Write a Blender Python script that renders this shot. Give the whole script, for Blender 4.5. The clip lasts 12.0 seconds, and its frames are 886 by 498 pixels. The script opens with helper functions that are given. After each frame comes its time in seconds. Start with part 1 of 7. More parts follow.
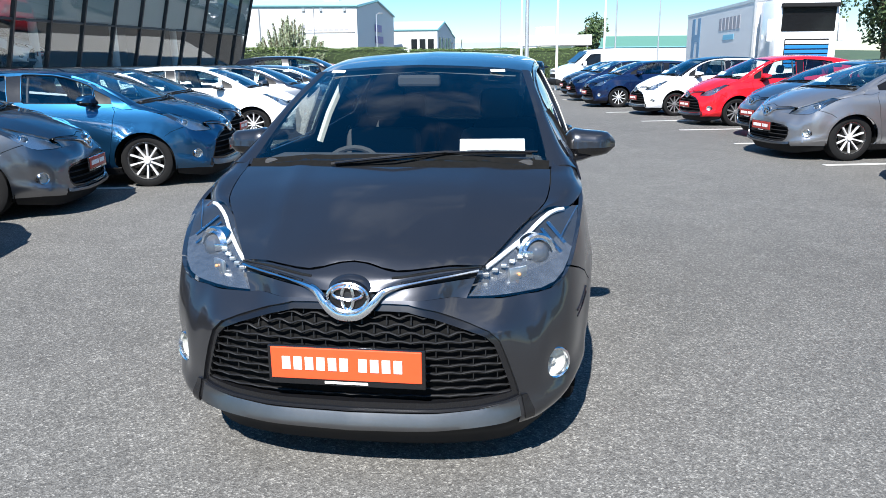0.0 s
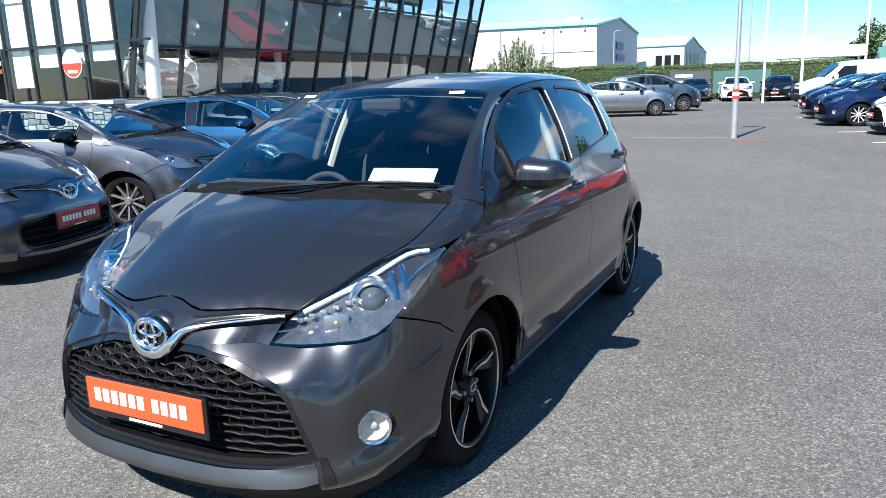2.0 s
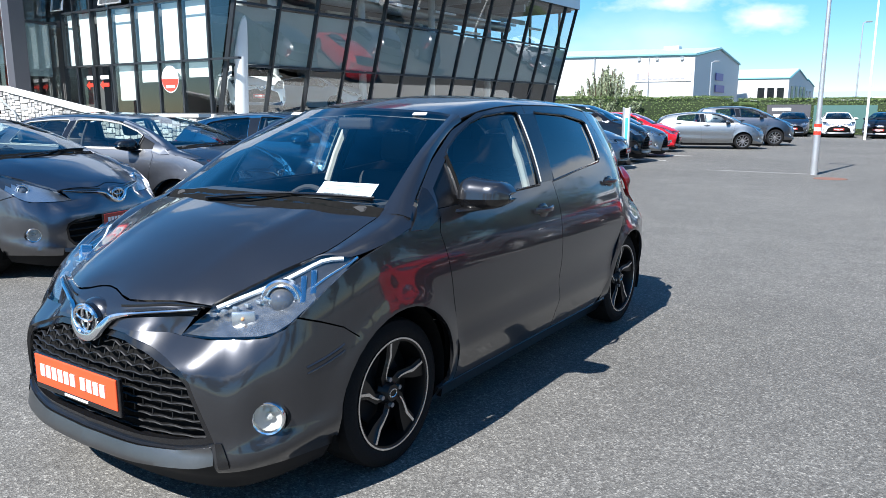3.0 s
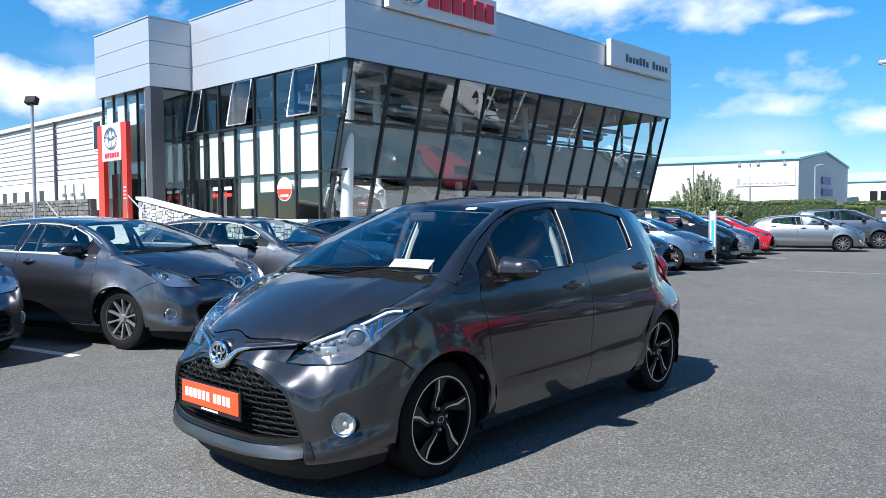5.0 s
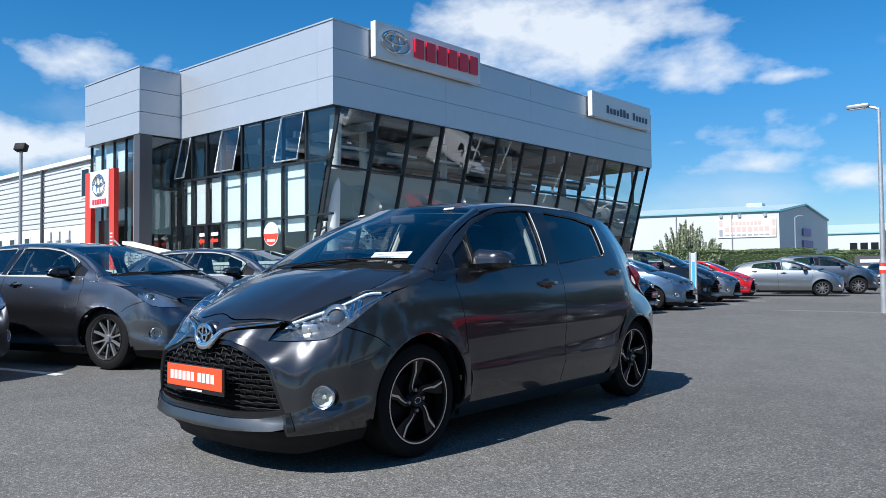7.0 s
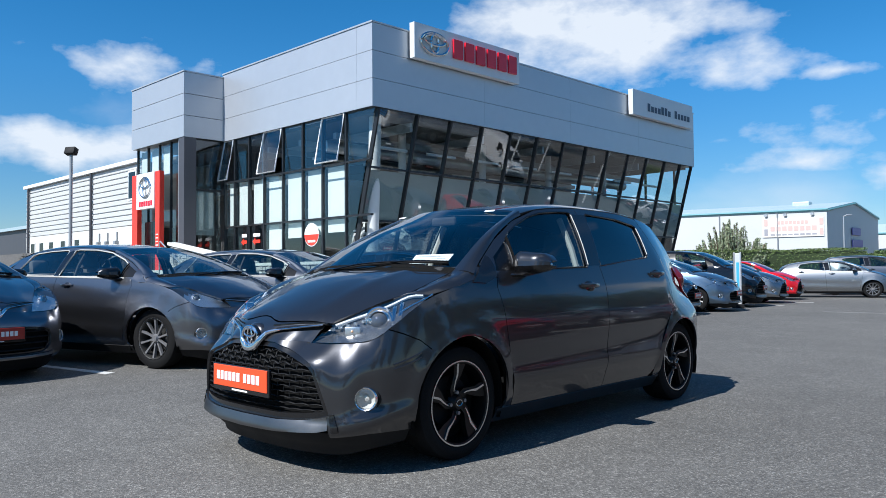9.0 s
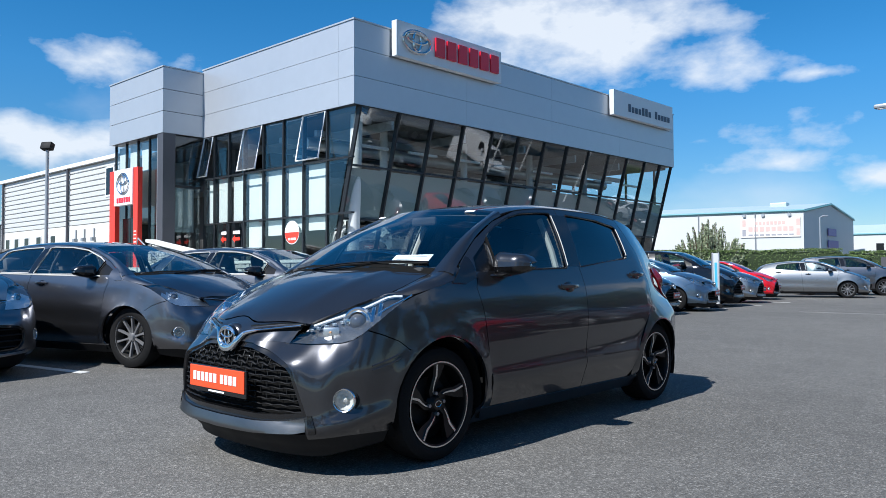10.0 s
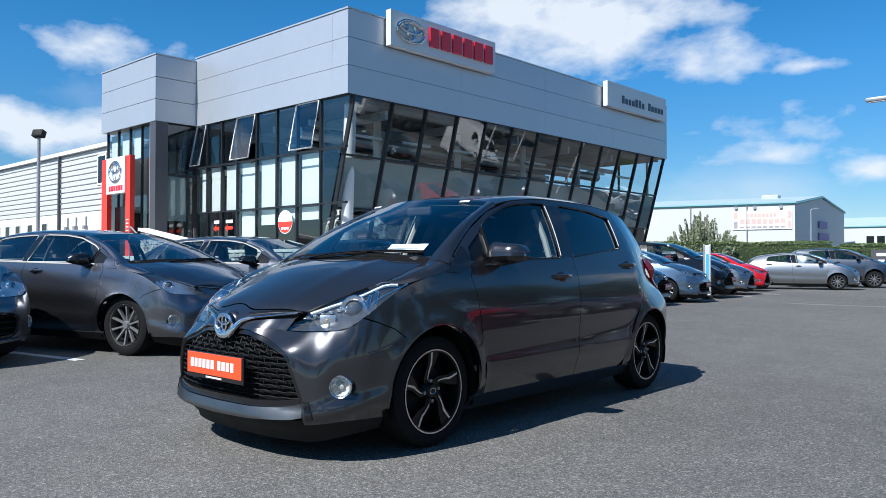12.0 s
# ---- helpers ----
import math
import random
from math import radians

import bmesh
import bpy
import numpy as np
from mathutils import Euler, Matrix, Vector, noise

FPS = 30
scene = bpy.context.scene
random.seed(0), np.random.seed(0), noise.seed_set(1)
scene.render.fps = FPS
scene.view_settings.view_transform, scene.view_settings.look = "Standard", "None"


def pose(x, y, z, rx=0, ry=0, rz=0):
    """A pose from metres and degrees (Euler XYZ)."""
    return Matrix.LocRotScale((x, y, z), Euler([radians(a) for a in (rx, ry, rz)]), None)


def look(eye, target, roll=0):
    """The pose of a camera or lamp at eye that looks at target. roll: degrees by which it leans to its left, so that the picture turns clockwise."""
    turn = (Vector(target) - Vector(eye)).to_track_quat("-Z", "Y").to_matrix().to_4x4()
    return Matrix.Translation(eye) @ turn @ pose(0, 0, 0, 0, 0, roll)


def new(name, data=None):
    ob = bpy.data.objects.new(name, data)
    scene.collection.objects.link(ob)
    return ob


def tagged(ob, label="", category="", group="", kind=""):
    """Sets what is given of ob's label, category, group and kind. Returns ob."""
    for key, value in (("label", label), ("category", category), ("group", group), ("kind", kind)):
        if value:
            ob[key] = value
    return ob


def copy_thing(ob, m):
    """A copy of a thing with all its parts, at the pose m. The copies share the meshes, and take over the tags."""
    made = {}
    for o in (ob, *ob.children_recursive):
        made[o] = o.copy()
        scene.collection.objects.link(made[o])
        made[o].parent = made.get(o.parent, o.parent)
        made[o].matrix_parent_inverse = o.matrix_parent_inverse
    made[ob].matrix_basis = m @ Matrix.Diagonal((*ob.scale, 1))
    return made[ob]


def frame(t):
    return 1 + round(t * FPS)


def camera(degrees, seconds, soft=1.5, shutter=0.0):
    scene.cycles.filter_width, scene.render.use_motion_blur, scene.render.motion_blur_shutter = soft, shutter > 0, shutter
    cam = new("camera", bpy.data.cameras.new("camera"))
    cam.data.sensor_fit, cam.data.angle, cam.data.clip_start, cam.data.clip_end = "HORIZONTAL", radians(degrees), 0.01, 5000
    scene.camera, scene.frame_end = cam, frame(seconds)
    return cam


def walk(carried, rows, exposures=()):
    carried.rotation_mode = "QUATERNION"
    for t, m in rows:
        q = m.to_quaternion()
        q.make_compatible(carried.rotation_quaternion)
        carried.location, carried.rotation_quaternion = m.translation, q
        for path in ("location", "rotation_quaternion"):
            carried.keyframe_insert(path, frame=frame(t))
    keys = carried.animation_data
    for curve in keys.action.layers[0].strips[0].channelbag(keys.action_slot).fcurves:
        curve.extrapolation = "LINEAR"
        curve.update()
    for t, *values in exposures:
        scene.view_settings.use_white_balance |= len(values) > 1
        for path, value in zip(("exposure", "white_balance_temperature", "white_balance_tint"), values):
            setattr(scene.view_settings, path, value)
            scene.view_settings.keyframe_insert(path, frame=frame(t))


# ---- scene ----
cam = camera(62.05, 12.0, soft=0.7)
PATH = [
    (0, (0.65, -4.241, 1.441), (0.379, -2.322, 0.947), -0.6),
    (0.5, (1.013, -4.132, 1.433), (0.543, -2.232, 1.022), 0.8),
    (1, (1.27, -3.886, 1.431), (0.612, -2.054, 0.973), -0.5),
    (1.5, (1.544, -3.703, 1.418), (0.672, -1.966, 0.948), -3.5),
    (2, (1.885, -3.536, 1.424), (0.996, -1.797, 0.992), -1.9),
    (2.5, (2.16, -3.36, 1.386), (1.145, -1.714, 0.877), -1.5),
    (3, (2.497, -3.349, 1.403), (1.397, -1.719, 1.037), -0.0),
    (3.5, (2.79, -3.487, 1.451), (1.483, -1.989, 1.232), -1.0),
    (3.7, (2.89, -3.597, 1.444), (1.569, -2.107, 1.259), 0.2),
    (5.5, (3.378, -3.98, 1.168), (2.07, -2.468, 1.192), -0.8),
    (5.8, (3.424, -4.018, 1.041), (2.143, -2.487, 1.171), -1.0),
    (6, (3.436, -4.043, 0.998), (2.115, -2.547, 1.137), -1.7),
    (6.5, (3.452, -4.038, 0.974), (2.151, -2.519, 0.98), -0.9),
    (7, (3.46, -4.055, 0.973), (2.156, -2.54, 1.041), -0.5),
    (7.5, (3.45, -4.076, 0.98), (2.099, -2.603, 1.062), -0.4),
    (7.7, (3.441, -4.081, 0.977), (2.093, -2.606, 1.066), -0.2),
    (9.3, (3.452, -4.064, 0.996), (2.067, -2.622, 1.063), -0.5),
    (9.5, (3.45, -4.061, 1.002), (2.073, -2.612, 1.086), -0.2),
    (10, (3.45, -4.055, 1.0), (2.106, -2.576, 1.064), -0.2),
    (10.5, (3.454, -4.068, 0.997), (2.113, -2.585, 1.028), -0.3),
    (11, (3.473, -4.093, 0.994), (2.148, -2.595, 1.029), -0.0),
    (11.5, (3.467, -4.105, 0.995), (2.143, -2.606, 1.043), 0.5),
    (12, (3.472, -4.1, 0.993), (2.142, -2.607, 1.031), 0.1),
]
walk(cam, [(t, look(eye, target, roll)) for t, eye, target, roll in PATH],
     [(0.0, 1.25, 6230, 9), (3.0, 1.25, 6180, 9), (3.6, 1.16, 6120, 9), (5.3, 0.92, 6060, 9), (6.0, 0.66, 6020, 9), (12.0, 0.66, 6020, 9)])

# ---- daylight ----
SUN_EL, SUN_AZ = radians(48.0), radians(186.0)  # height, and bearing clockwise from +y
sun_way = Vector((math.sin(SUN_AZ) * math.cos(SUN_EL), math.cos(SUN_AZ) * math.cos(SUN_EL), math.sin(SUN_EL)))
lamp = new("sun", bpy.data.lights.new("sun", "SUN"))
lamp.data.energy, lamp.data.angle, lamp.data.color = 5.0, radians(0.55), (1.0, 0.955, 0.89)
lamp.matrix_world = look(sun_way * 50, (0, 0, 0))


def daylight():
    world = bpy.data.worlds.new("sky")
    scene.world = world
    world.use_nodes = True
    nt = world.node_tree
    bg = nt.nodes["Background"]
    sky = nt.nodes.new("ShaderNodeTexSky")
    sky.sky_type, sky.sun_disc = "NISHITA", False
    sky.sun_elevation, sky.sun_rotation = SUN_EL, SUN_AZ
    sky.altitude, sky.air_density, sky.dust_density, sky.ozone_density = 1500, 1.0, 0.0, 2.6
    # broken fair-weather clouds: a few heaps near the horizon, wisps elsewhere
    def op(kind, a, b=None):
        n = nt.nodes.new("ShaderNodeMath")
        n.operation = kind
        for k, v in enumerate((a, b)):
            if v is None:
                continue
            if isinstance(v, (int, float)):
                n.inputs[k].default_value = v
            else:
                nt.links.new(v, n.inputs[k])
        return n.outputs[0]

    way = nt.nodes.new("ShaderNodeTexCoord").outputs["Generated"]
    dot = lambda axis, off: op("SUBTRACT", dotted(axis), off)

    def dotted(axis):
        n = nt.nodes.new("ShaderNodeVectorMath")
        n.operation = "DOT_PRODUCT"
        nt.links.new(way, n.inputs[0])
        n.inputs[1].default_value = axis
        return n.outputs["Value"]

    field = None
    for cx, cy, cz, wide, tall in HEAPS:
        c = Vector((cx, cy, cz)).normalized()
        right = Vector((c.y, -c.x, 0)).normalized()
        up = right.cross(c)
        a = op("DIVIDE", dot(right, 0.0), wide)
        b = op("DIVIDE", dot(up, 0.0), tall)
        ahead = op("MULTIPLY", op("LESS_THAN", dotted(c), 0.0), 9.0)
        d = op("SUBTRACT", op("SUBTRACT", 1.0, op("SQRT", op("ADD", op("MULTIPLY", a, a), op("MULTIPLY", b, b)))), ahead)
        d = op("MULTIPLY", d, 0.5 if wide < 0.12 else 1.05)  # small clouds are thin and frayed
        field = d if field is None else op("MAXIMUM", field, d)
    stretch = nt.nodes.new("ShaderNodeMapping")
    stretch.inputs["Scale"].default_value = (1.0, 1.0, 2.0)
    nt.links.new(way, stretch.inputs["Vector"])
    noise_a = nt.nodes.new("ShaderNodeTexNoise")
    noise_a.inputs["Scale"].default_value, noise_a.inputs["Detail"].default_value = 11.0, 8.0
    noise_a.inputs["Roughness"].default_value, noise_a.inputs["Distortion"].default_value = 0.56, 0.0
    nt.links.new(stretch.outputs[0], noise_a.inputs["Vector"])
    wisps = nt.nodes.new("ShaderNodeTexNoise")
    wisps.inputs["Scale"].default_value, wisps.inputs["Detail"].default_value = 3.0, 6.0
    nt.links.new(stretch.outputs[0], wisps.inputs["Vector"])
    puff = op("ADD", op("MAXIMUM", field, -0.6), op("MULTIPLY", op("SUBTRACT", noise_a.outputs["Fac"], 0.5), 2.2))
    thin = op("MULTIPLY", op("SUBTRACT", wisps.outputs["Fac"], 0.56), 1.6)
    total = op("MAXIMUM", puff, thin)
    ramp = nt.nodes.new("ShaderNodeValToRGB")
    e = ramp.color_ramp.elements
    e[0].position, e[0].color = 0.04, (0, 0, 0, 1)
    e[1].position, e[1].color = 0.78, (1, 1, 1, 1)
    nt.links.new(total, ramp.inputs["Fac"])
    mix = nt.nodes.new("ShaderNodeMix")
    mix.data_type = "RGBA"
    fade = nt.nodes.new("ShaderNodeMath")
    fade.operation = "MULTIPLY"
    fade.inputs[1].default_value = 0.9
    nt.links.new(ramp.outputs["Color"], fade.inputs[0])
    nt.links.new(fade.outputs[0], mix.inputs["Factor"])
    deep = nt.nodes.new("ShaderNodeHueSaturation")
    deep.inputs["Saturation"].default_value = 1.36
    deep.inputs["Hue"].default_value = 0.494
    nt.links.new(sky.outputs["Color"], deep.inputs["Color"])
    # the air near the horizon is clear and only a little brighter than above
    height = nt.nodes.new("ShaderNodeSeparateXYZ")
    nt.links.new(way, height.inputs[0])
    fall = nt.nodes.new("ShaderNodeMapRange")
    fall.inputs["From Min"].default_value, fall.inputs["From Max"].default_value = 0.0, 0.25
    fall.inputs["To Min"].default_value, fall.inputs["To Max"].default_value = 0.67, 1.13
    nt.links.new(height.outputs["Z"], fall.inputs["Value"])
    scaled = nt.nodes.new("ShaderNodeVectorMath")
    scaled.operation = "SCALE"
    nt.links.new(deep.outputs["Color"], scaled.inputs[0])
    nt.links.new(fall.outputs[0], scaled.inputs["Scale"])
    nt.links.new(scaled.outputs[0], mix.inputs["A"])
    mix.inputs["B"].default_value = (7.5, 7.65, 7.8, 1)
    nt.links.new(mix.outputs["Result"], bg.inputs["Color"])
    bg.inputs["Strength"].default_value = 0.077


HEAPS = [(-0.478, 0.824, 0.305, 0.19, 0.085), (-0.57, 0.76, 0.325, 0.12, 0.05), (-0.40, 0.88, 0.26, 0.10, 0.05), (-0.896, 0.364, 0.255, 0.10, 0.036),
         (-0.928, 0.338, 0.155, 0.14, 0.035), (-0.262, 0.945, 0.172, 0.085, 0.027), (-0.30, 0.94, 0.132, 0.095, 0.020), (-0.2, 0.97, 0.11, 0.07, 0.018), (-0.25, 0.94, 0.235, 0.04, 0.008), (0.35, 0.92, 0.2, 0.2, 0.05), (0.75, 0.5, 0.3, 0.25, 0.09),
         # unseen heaps overhead and behind the camera, added to whiten reflections
         (0.75, -0.6, 0.4, 0.20, 0.09), (0.3, -0.8, 0.30, 0.24, 0.08), (-0.45, -0.8, 0.42, 0.22, 0.10), (-0.85, -0.4, 0.3, 0.24, 0.08),
         (0.35, -0.15, 0.9, 0.26, 0.17), (-0.2, -0.5, 0.85, 0.2, 0.12)]
daylight()


# ---- materials ----
def nodes_of(name):
    m = bpy.data.materials.new(name)
    m.use_nodes = True
    nt = m.node_tree
    return m, nt, nt.nodes["Principled BSDF"]


def add(nt, kind, **inputs):
    n = nt.nodes.new(kind)
    for k, v in inputs.items():
        n.inputs[k.replace("_", " ")].default_value = v
    return n


def coords(nt, space="Object"):
    return nt.nodes.new("ShaderNodeTexCoord").outputs[space]


def mat(name, colour, rough=0.5, metal=0.0, vary=0.12, scale=6.0, fine=60.0, bump=0.0, coat=0.0, spec=0.5, tint=None, random=0.0):
    """A surface with two scales of variation in colour and roughness, and fine relief."""
    m, nt, b = nodes_of(name)
    co = coords(nt)
    big = add(nt, "ShaderNodeTexNoise", Scale=scale, Detail=4.0, Roughness=0.6)
    small = add(nt, "ShaderNodeTexNoise", Scale=fine, Detail=3.0)
    nt.links.new(co, big.inputs["Vector"])
    nt.links.new(co, small.inputs["Vector"])
    mean = add(nt, "ShaderNodeMath")
    mean.operation = "ADD"
    nt.links.new(big.outputs["Fac"], mean.inputs[0])
    nt.links.new(small.outputs["Fac"], mean.inputs[1])
    ramp = nt.nodes.new("ShaderNodeMapRange")
    ramp.inputs["From Min"].default_value, ramp.inputs["From Max"].default_value = 0.6, 1.4
    nt.links.new(mean.outputs[0], ramp.inputs["Value"])
    mix = nt.nodes.new("ShaderNodeMix")
    mix.data_type = "RGBA"
    lo = [c * (1 - vary) for c in colour]
    hi = [min(1, c * (1 + vary)) for c in (tint or colour)]
    mix.inputs["A"].default_value, mix.inputs["B"].default_value = (*lo, 1), (*hi, 1)
    nt.links.new(ramp.outputs[0], mix.inputs["Factor"])
    out = mix.outputs["Result"]
    if random:
        info = nt.nodes.new("ShaderNodeObjectInfo")
        hsv = nt.nodes.new("ShaderNodeHueSaturation")
        rr = nt.nodes.new("ShaderNodeMapRange")
        rr.inputs["To Min"].default_value, rr.inputs["To Max"].default_value = 1 - random, 1 + random
        nt.links.new(info.outputs["Random"], rr.inputs["Value"])
        nt.links.new(rr.outputs[0], hsv.inputs["Value"])
        nt.links.new(out, hsv.inputs["Color"])
        out = hsv.outputs["Color"]
    nt.links.new(out, b.inputs["Base Color"])
    rmap = nt.nodes.new("ShaderNodeMapRange")
    rmap.inputs["To Min"].default_value, rmap.inputs["To Max"].default_value = rough * 0.85, min(1, rough * 1.15)
    nt.links.new(big.outputs["Fac"], rmap.inputs["Value"])
    nt.links.new(rmap.outputs[0], b.inputs["Roughness"])
    b.inputs["Metallic"].default_value = metal
    b.inputs["Specular IOR Level"].default_value = spec
    b.inputs["Coat Weight"].default_value = coat
    b.inputs["Coat Roughness"].default_value = 0.03
    if bump:
        bp = add(nt, "ShaderNodeBump", Strength=bump, Distance=0.01)
        nt.links.new(small.outputs["Fac"], bp.inputs["Height"])
        nt.links.new(bp.outputs[0], b.inputs["Normal"])
    return m


def paint(name, colour, metal=0.55, rough=0.32):
    """Car paint: metal flake under a clear coat, with faint dust."""
    m, nt, b = nodes_of(name)
    co = coords(nt)
    flake = add(nt, "ShaderNodeTexVoronoi", Scale=900.0)
    nt.links.new(co, flake.inputs["Vector"])
    dust = add(nt, "ShaderNodeTexNoise", Scale=7.0, Detail=5.0)
    nt.links.new(co, dust.inputs["Vector"])
    mix = nt.nodes.new("ShaderNodeMix")
    mix.data_type = "RGBA"
    mix.inputs["A"].default_value = (*[c * 0.9 for c in colour], 1)
    mix.inputs["B"].default_value = (*[min(1, c * 1.12) for c in colour], 1)
    nt.links.new(flake.outputs["Color"], mix.inputs["Factor"])
    nt.links.new(mix.outputs["Result"], b.inputs["Base Color"])
    b.inputs["Metallic"].default_value = metal
    b.inputs["Specular IOR Level"].default_value = 0.0
    b.inputs["Coat Weight"].default_value = 1.0
    b.inputs["Coat IOR"].default_value = 1.5
    rmap = nt.nodes.new("ShaderNodeMapRange")
    rmap.inputs["To Min"].default_value, rmap.inputs["To Max"].default_value = 0.015, 0.06
    nt.links.new(dust.outputs["Fac"], rmap.inputs["Value"])
    nt.links.new(rmap.outputs[0], b.inputs["Coat Roughness"])
    b.inputs["Roughness"].default_value = rough
    return m


def pane(name, tint, gloss_rough=0.0, ior=1.5, clear=1.0):
    """A thin sheet of glass: tinted see-through, with the mirror image growing at grazing angles."""
    m, nt, b = nodes_of(name)
    nt.nodes.remove(b)
    out = nt.nodes["Material Output"]
    tr = nt.nodes.new("ShaderNodeBsdfTransparent")
    tr.inputs["Color"].default_value = (*tint, 1)
    gl = nt.nodes.new("ShaderNodeBsdfGlossy")
    gl.inputs["Color"].default_value = (1, 1, 1, 1)
    gl.inputs["Roughness"].default_value = gloss_rough
    lw = nt.nodes.new("ShaderNodeLayerWeight")
    lw.inputs["Blend"].default_value = 0.5
    pw = nt.nodes.new("ShaderNodeMath")
    pw.operation = "POWER"
    pw.inputs[1].default_value = 4.0
    nt.links.new(lw.outputs["Facing"], pw.inputs[0])
    fr = nt.nodes.new("ShaderNodeMapRange")
    fr.inputs["To Min"].default_value = 2.0 * ((ior - 1) / (ior + 1)) ** 2
    nt.links.new(pw.outputs[0], fr.inputs["Value"])
    mx = nt.nodes.new("ShaderNodeMixShader")
    nt.links.new(fr.outputs[0], mx.inputs["Fac"])
    nt.links.new(tr.outputs[0], mx.inputs[1])
    nt.links.new(gl.outputs[0], mx.inputs[2])
    nt.links.new(mx.outputs[0], out.inputs["Surface"])
    return m


def asphalt():
    m, nt, b = nodes_of("asphalt")
    co = coords(nt)
    stone = add(nt, "ShaderNodeTexVoronoi", Scale=150.0)
    tiny = add(nt, "ShaderNodeTexNoise", Scale=160.0, Detail=3.0)
    chip = add(nt, "ShaderNodeTexVoronoi", Scale=78.0)
    mid = add(nt, "ShaderNodeTexNoise", Scale=1.6, Detail=7.0, Roughness=0.82)
    big = add(nt, "ShaderNodeTexNoise", Scale=0.16, Detail=4.0)
    for n in (stone, chip, tiny, mid, big):
        nt.links.new(co, n.inputs["Vector"])
    cr = nt.nodes.new("ShaderNodeValToRGB")
    e = cr.color_ramp.elements
    e[0].position, e[0].color = 0.0, (0.058, 0.0555, 0.0520, 1)
    e[1].position, e[1].color = 1.0, (0.255, 0.245, 0.226, 1)
    k = e.new(0.5)
    k.color = (0.105, 0.101, 0.0940, 1)
    k = e.new(0.8)
    k.color = (0.145, 0.140, 0.130, 1)
    sep = nt.nodes.new("ShaderNodeSeparateColor")
    nt.links.new(stone.outputs["Color"], sep.inputs[0])
    sep2 = nt.nodes.new("ShaderNodeSeparateColor")
    nt.links.new(chip.outputs["Color"], sep2.inputs[0])
    both = nt.nodes.new("ShaderNodeMix")
    both.inputs["Factor"].default_value = 0.34
    nt.links.new(sep.outputs[0], both.inputs["A"])
    nt.links.new(sep2.outputs[1], both.inputs["B"])
    wide = nt.nodes.new("ShaderNodeMapRange")
    wide.inputs["From Min"].default_value, wide.inputs["From Max"].default_value = 0.08, 0.92
    nt.links.new(both.outputs["Result"], wide.inputs["Value"])
    nt.links.new(wide.outputs[0], cr.inputs["Fac"])
    mul = nt.nodes.new("ShaderNodeMix")
    mul.data_type, mul.blend_type = "RGBA", "MULTIPLY"
    mul.inputs["Factor"].default_value = 1.0
    nt.links.new(cr.outputs["Color"], mul.inputs["A"])
    sm = nt.nodes.new("ShaderNodeMath")
    sm.operation = "ADD"
    nt.links.new(mid.outputs["Fac"], sm.inputs[0])
    nt.links.new(big.outputs["Fac"], sm.inputs[1])
    mr = nt.nodes.new("ShaderNodeMapRange")
    mr.inputs["From Min"].default_value, mr.inputs["From Max"].default_value = 0.72, 1.28
    mr.inputs["To Min"].default_value, mr.inputs["To Max"].default_value = 0.76, 1.22
    nt.links.new(sm.outputs[0], mr.inputs["Value"])
    nt.links.new(mr.outputs[0], mul.inputs["B"])
    nt.links.new(mul.outputs["Result"], b.inputs["Base Color"])
    b.inputs["Roughness"].default_value = 0.85
    b.inputs["Specular IOR Level"].default_value = 0.35
    bp = add(nt, "ShaderNodeBump", Strength=0.5, Distance=0.005)
    ad = nt.nodes.new("ShaderNodeMath")
    ad.operation = "ADD"
    nt.links.new(stone.outputs["Distance"], ad.inputs[0])
    nt.links.new(tiny.outputs["Fac"], ad.inputs[1])
    nt.links.new(ad.outputs[0], bp.inputs["Height"])
    nt.links.new(bp.outputs[0], b.inputs["Normal"])
    return m


M_ASPHALT = asphalt()
M_LINE = mat("worn_white_line", (0.50, 0.50, 0.48), 0.7, vary=0.25, scale=9, fine=90, bump=0.3)
M_FAINTLINE = mat("nearly_worn_away_line", (0.185, 0.18, 0.175), 0.8, vary=0.35, scale=3, fine=60, bump=0.3)
M_GREY_PAINT = paint("dark_grey_metallic_paint", (0.050, 0.0508, 0.0565), 0.80, 0.28)
M_BLACK = mat("black_plastic", (0.009, 0.009, 0.010), 0.7, vary=0.2, spec=0.25)
M_GLOSSBLACK = mat("gloss_black", (0.006, 0.006, 0.007), 0.2, vary=0.1, coat=0.25)
M_WHEELBLACK = mat("black_wheel_lacquer", (0.004, 0.004, 0.0045), 0.35, vary=0.1, spec=0.3)
M_GRILLE = mat("grille_plastic", (0.009, 0.009, 0.010), 0.45, vary=0.2, spec=0.5)
# near-black: shade of grille, wheel and body hollows painted in; also black trim
M_VOID = mat("black_trim_and_hollow_shade", (0.008, 0.008, 0.008), 0.9, vary=0.3, spec=0.05)
M_RUBBER = mat("tyre_rubber", (0.010, 0.010, 0.0105), 0.8, vary=0.25, scale=14, fine=120, bump=0.25, spec=0.12)
M_CHROME = mat("chrome", (0.75, 0.76, 0.78), 0.17, 1.0, vary=0.03)
M_ALLOY = mat("machined_alloy", (0.62, 0.62, 0.63), 0.24, 1.0, vary=0.06)
M_WHEELSILVER = mat("silver_wheel_paint", (0.66, 0.66, 0.67), 0.4, 0.35, vary=0.05)
M_GREYALLOY = mat("grey_alloy", (0.25, 0.25, 0.26), 0.34, 0.5, vary=0.08)
M_DISC = mat("dull_brake_steel", (0.08, 0.078, 0.075), 0.5, 0.8, vary=0.2)
M_SATIN = mat("satin_silver", (0.19, 0.191, 0.196), 0.36, 1.0, vary=0.05)
M_SCREEN = pane("windscreen_glass", (0.78, 0.87, 0.87))
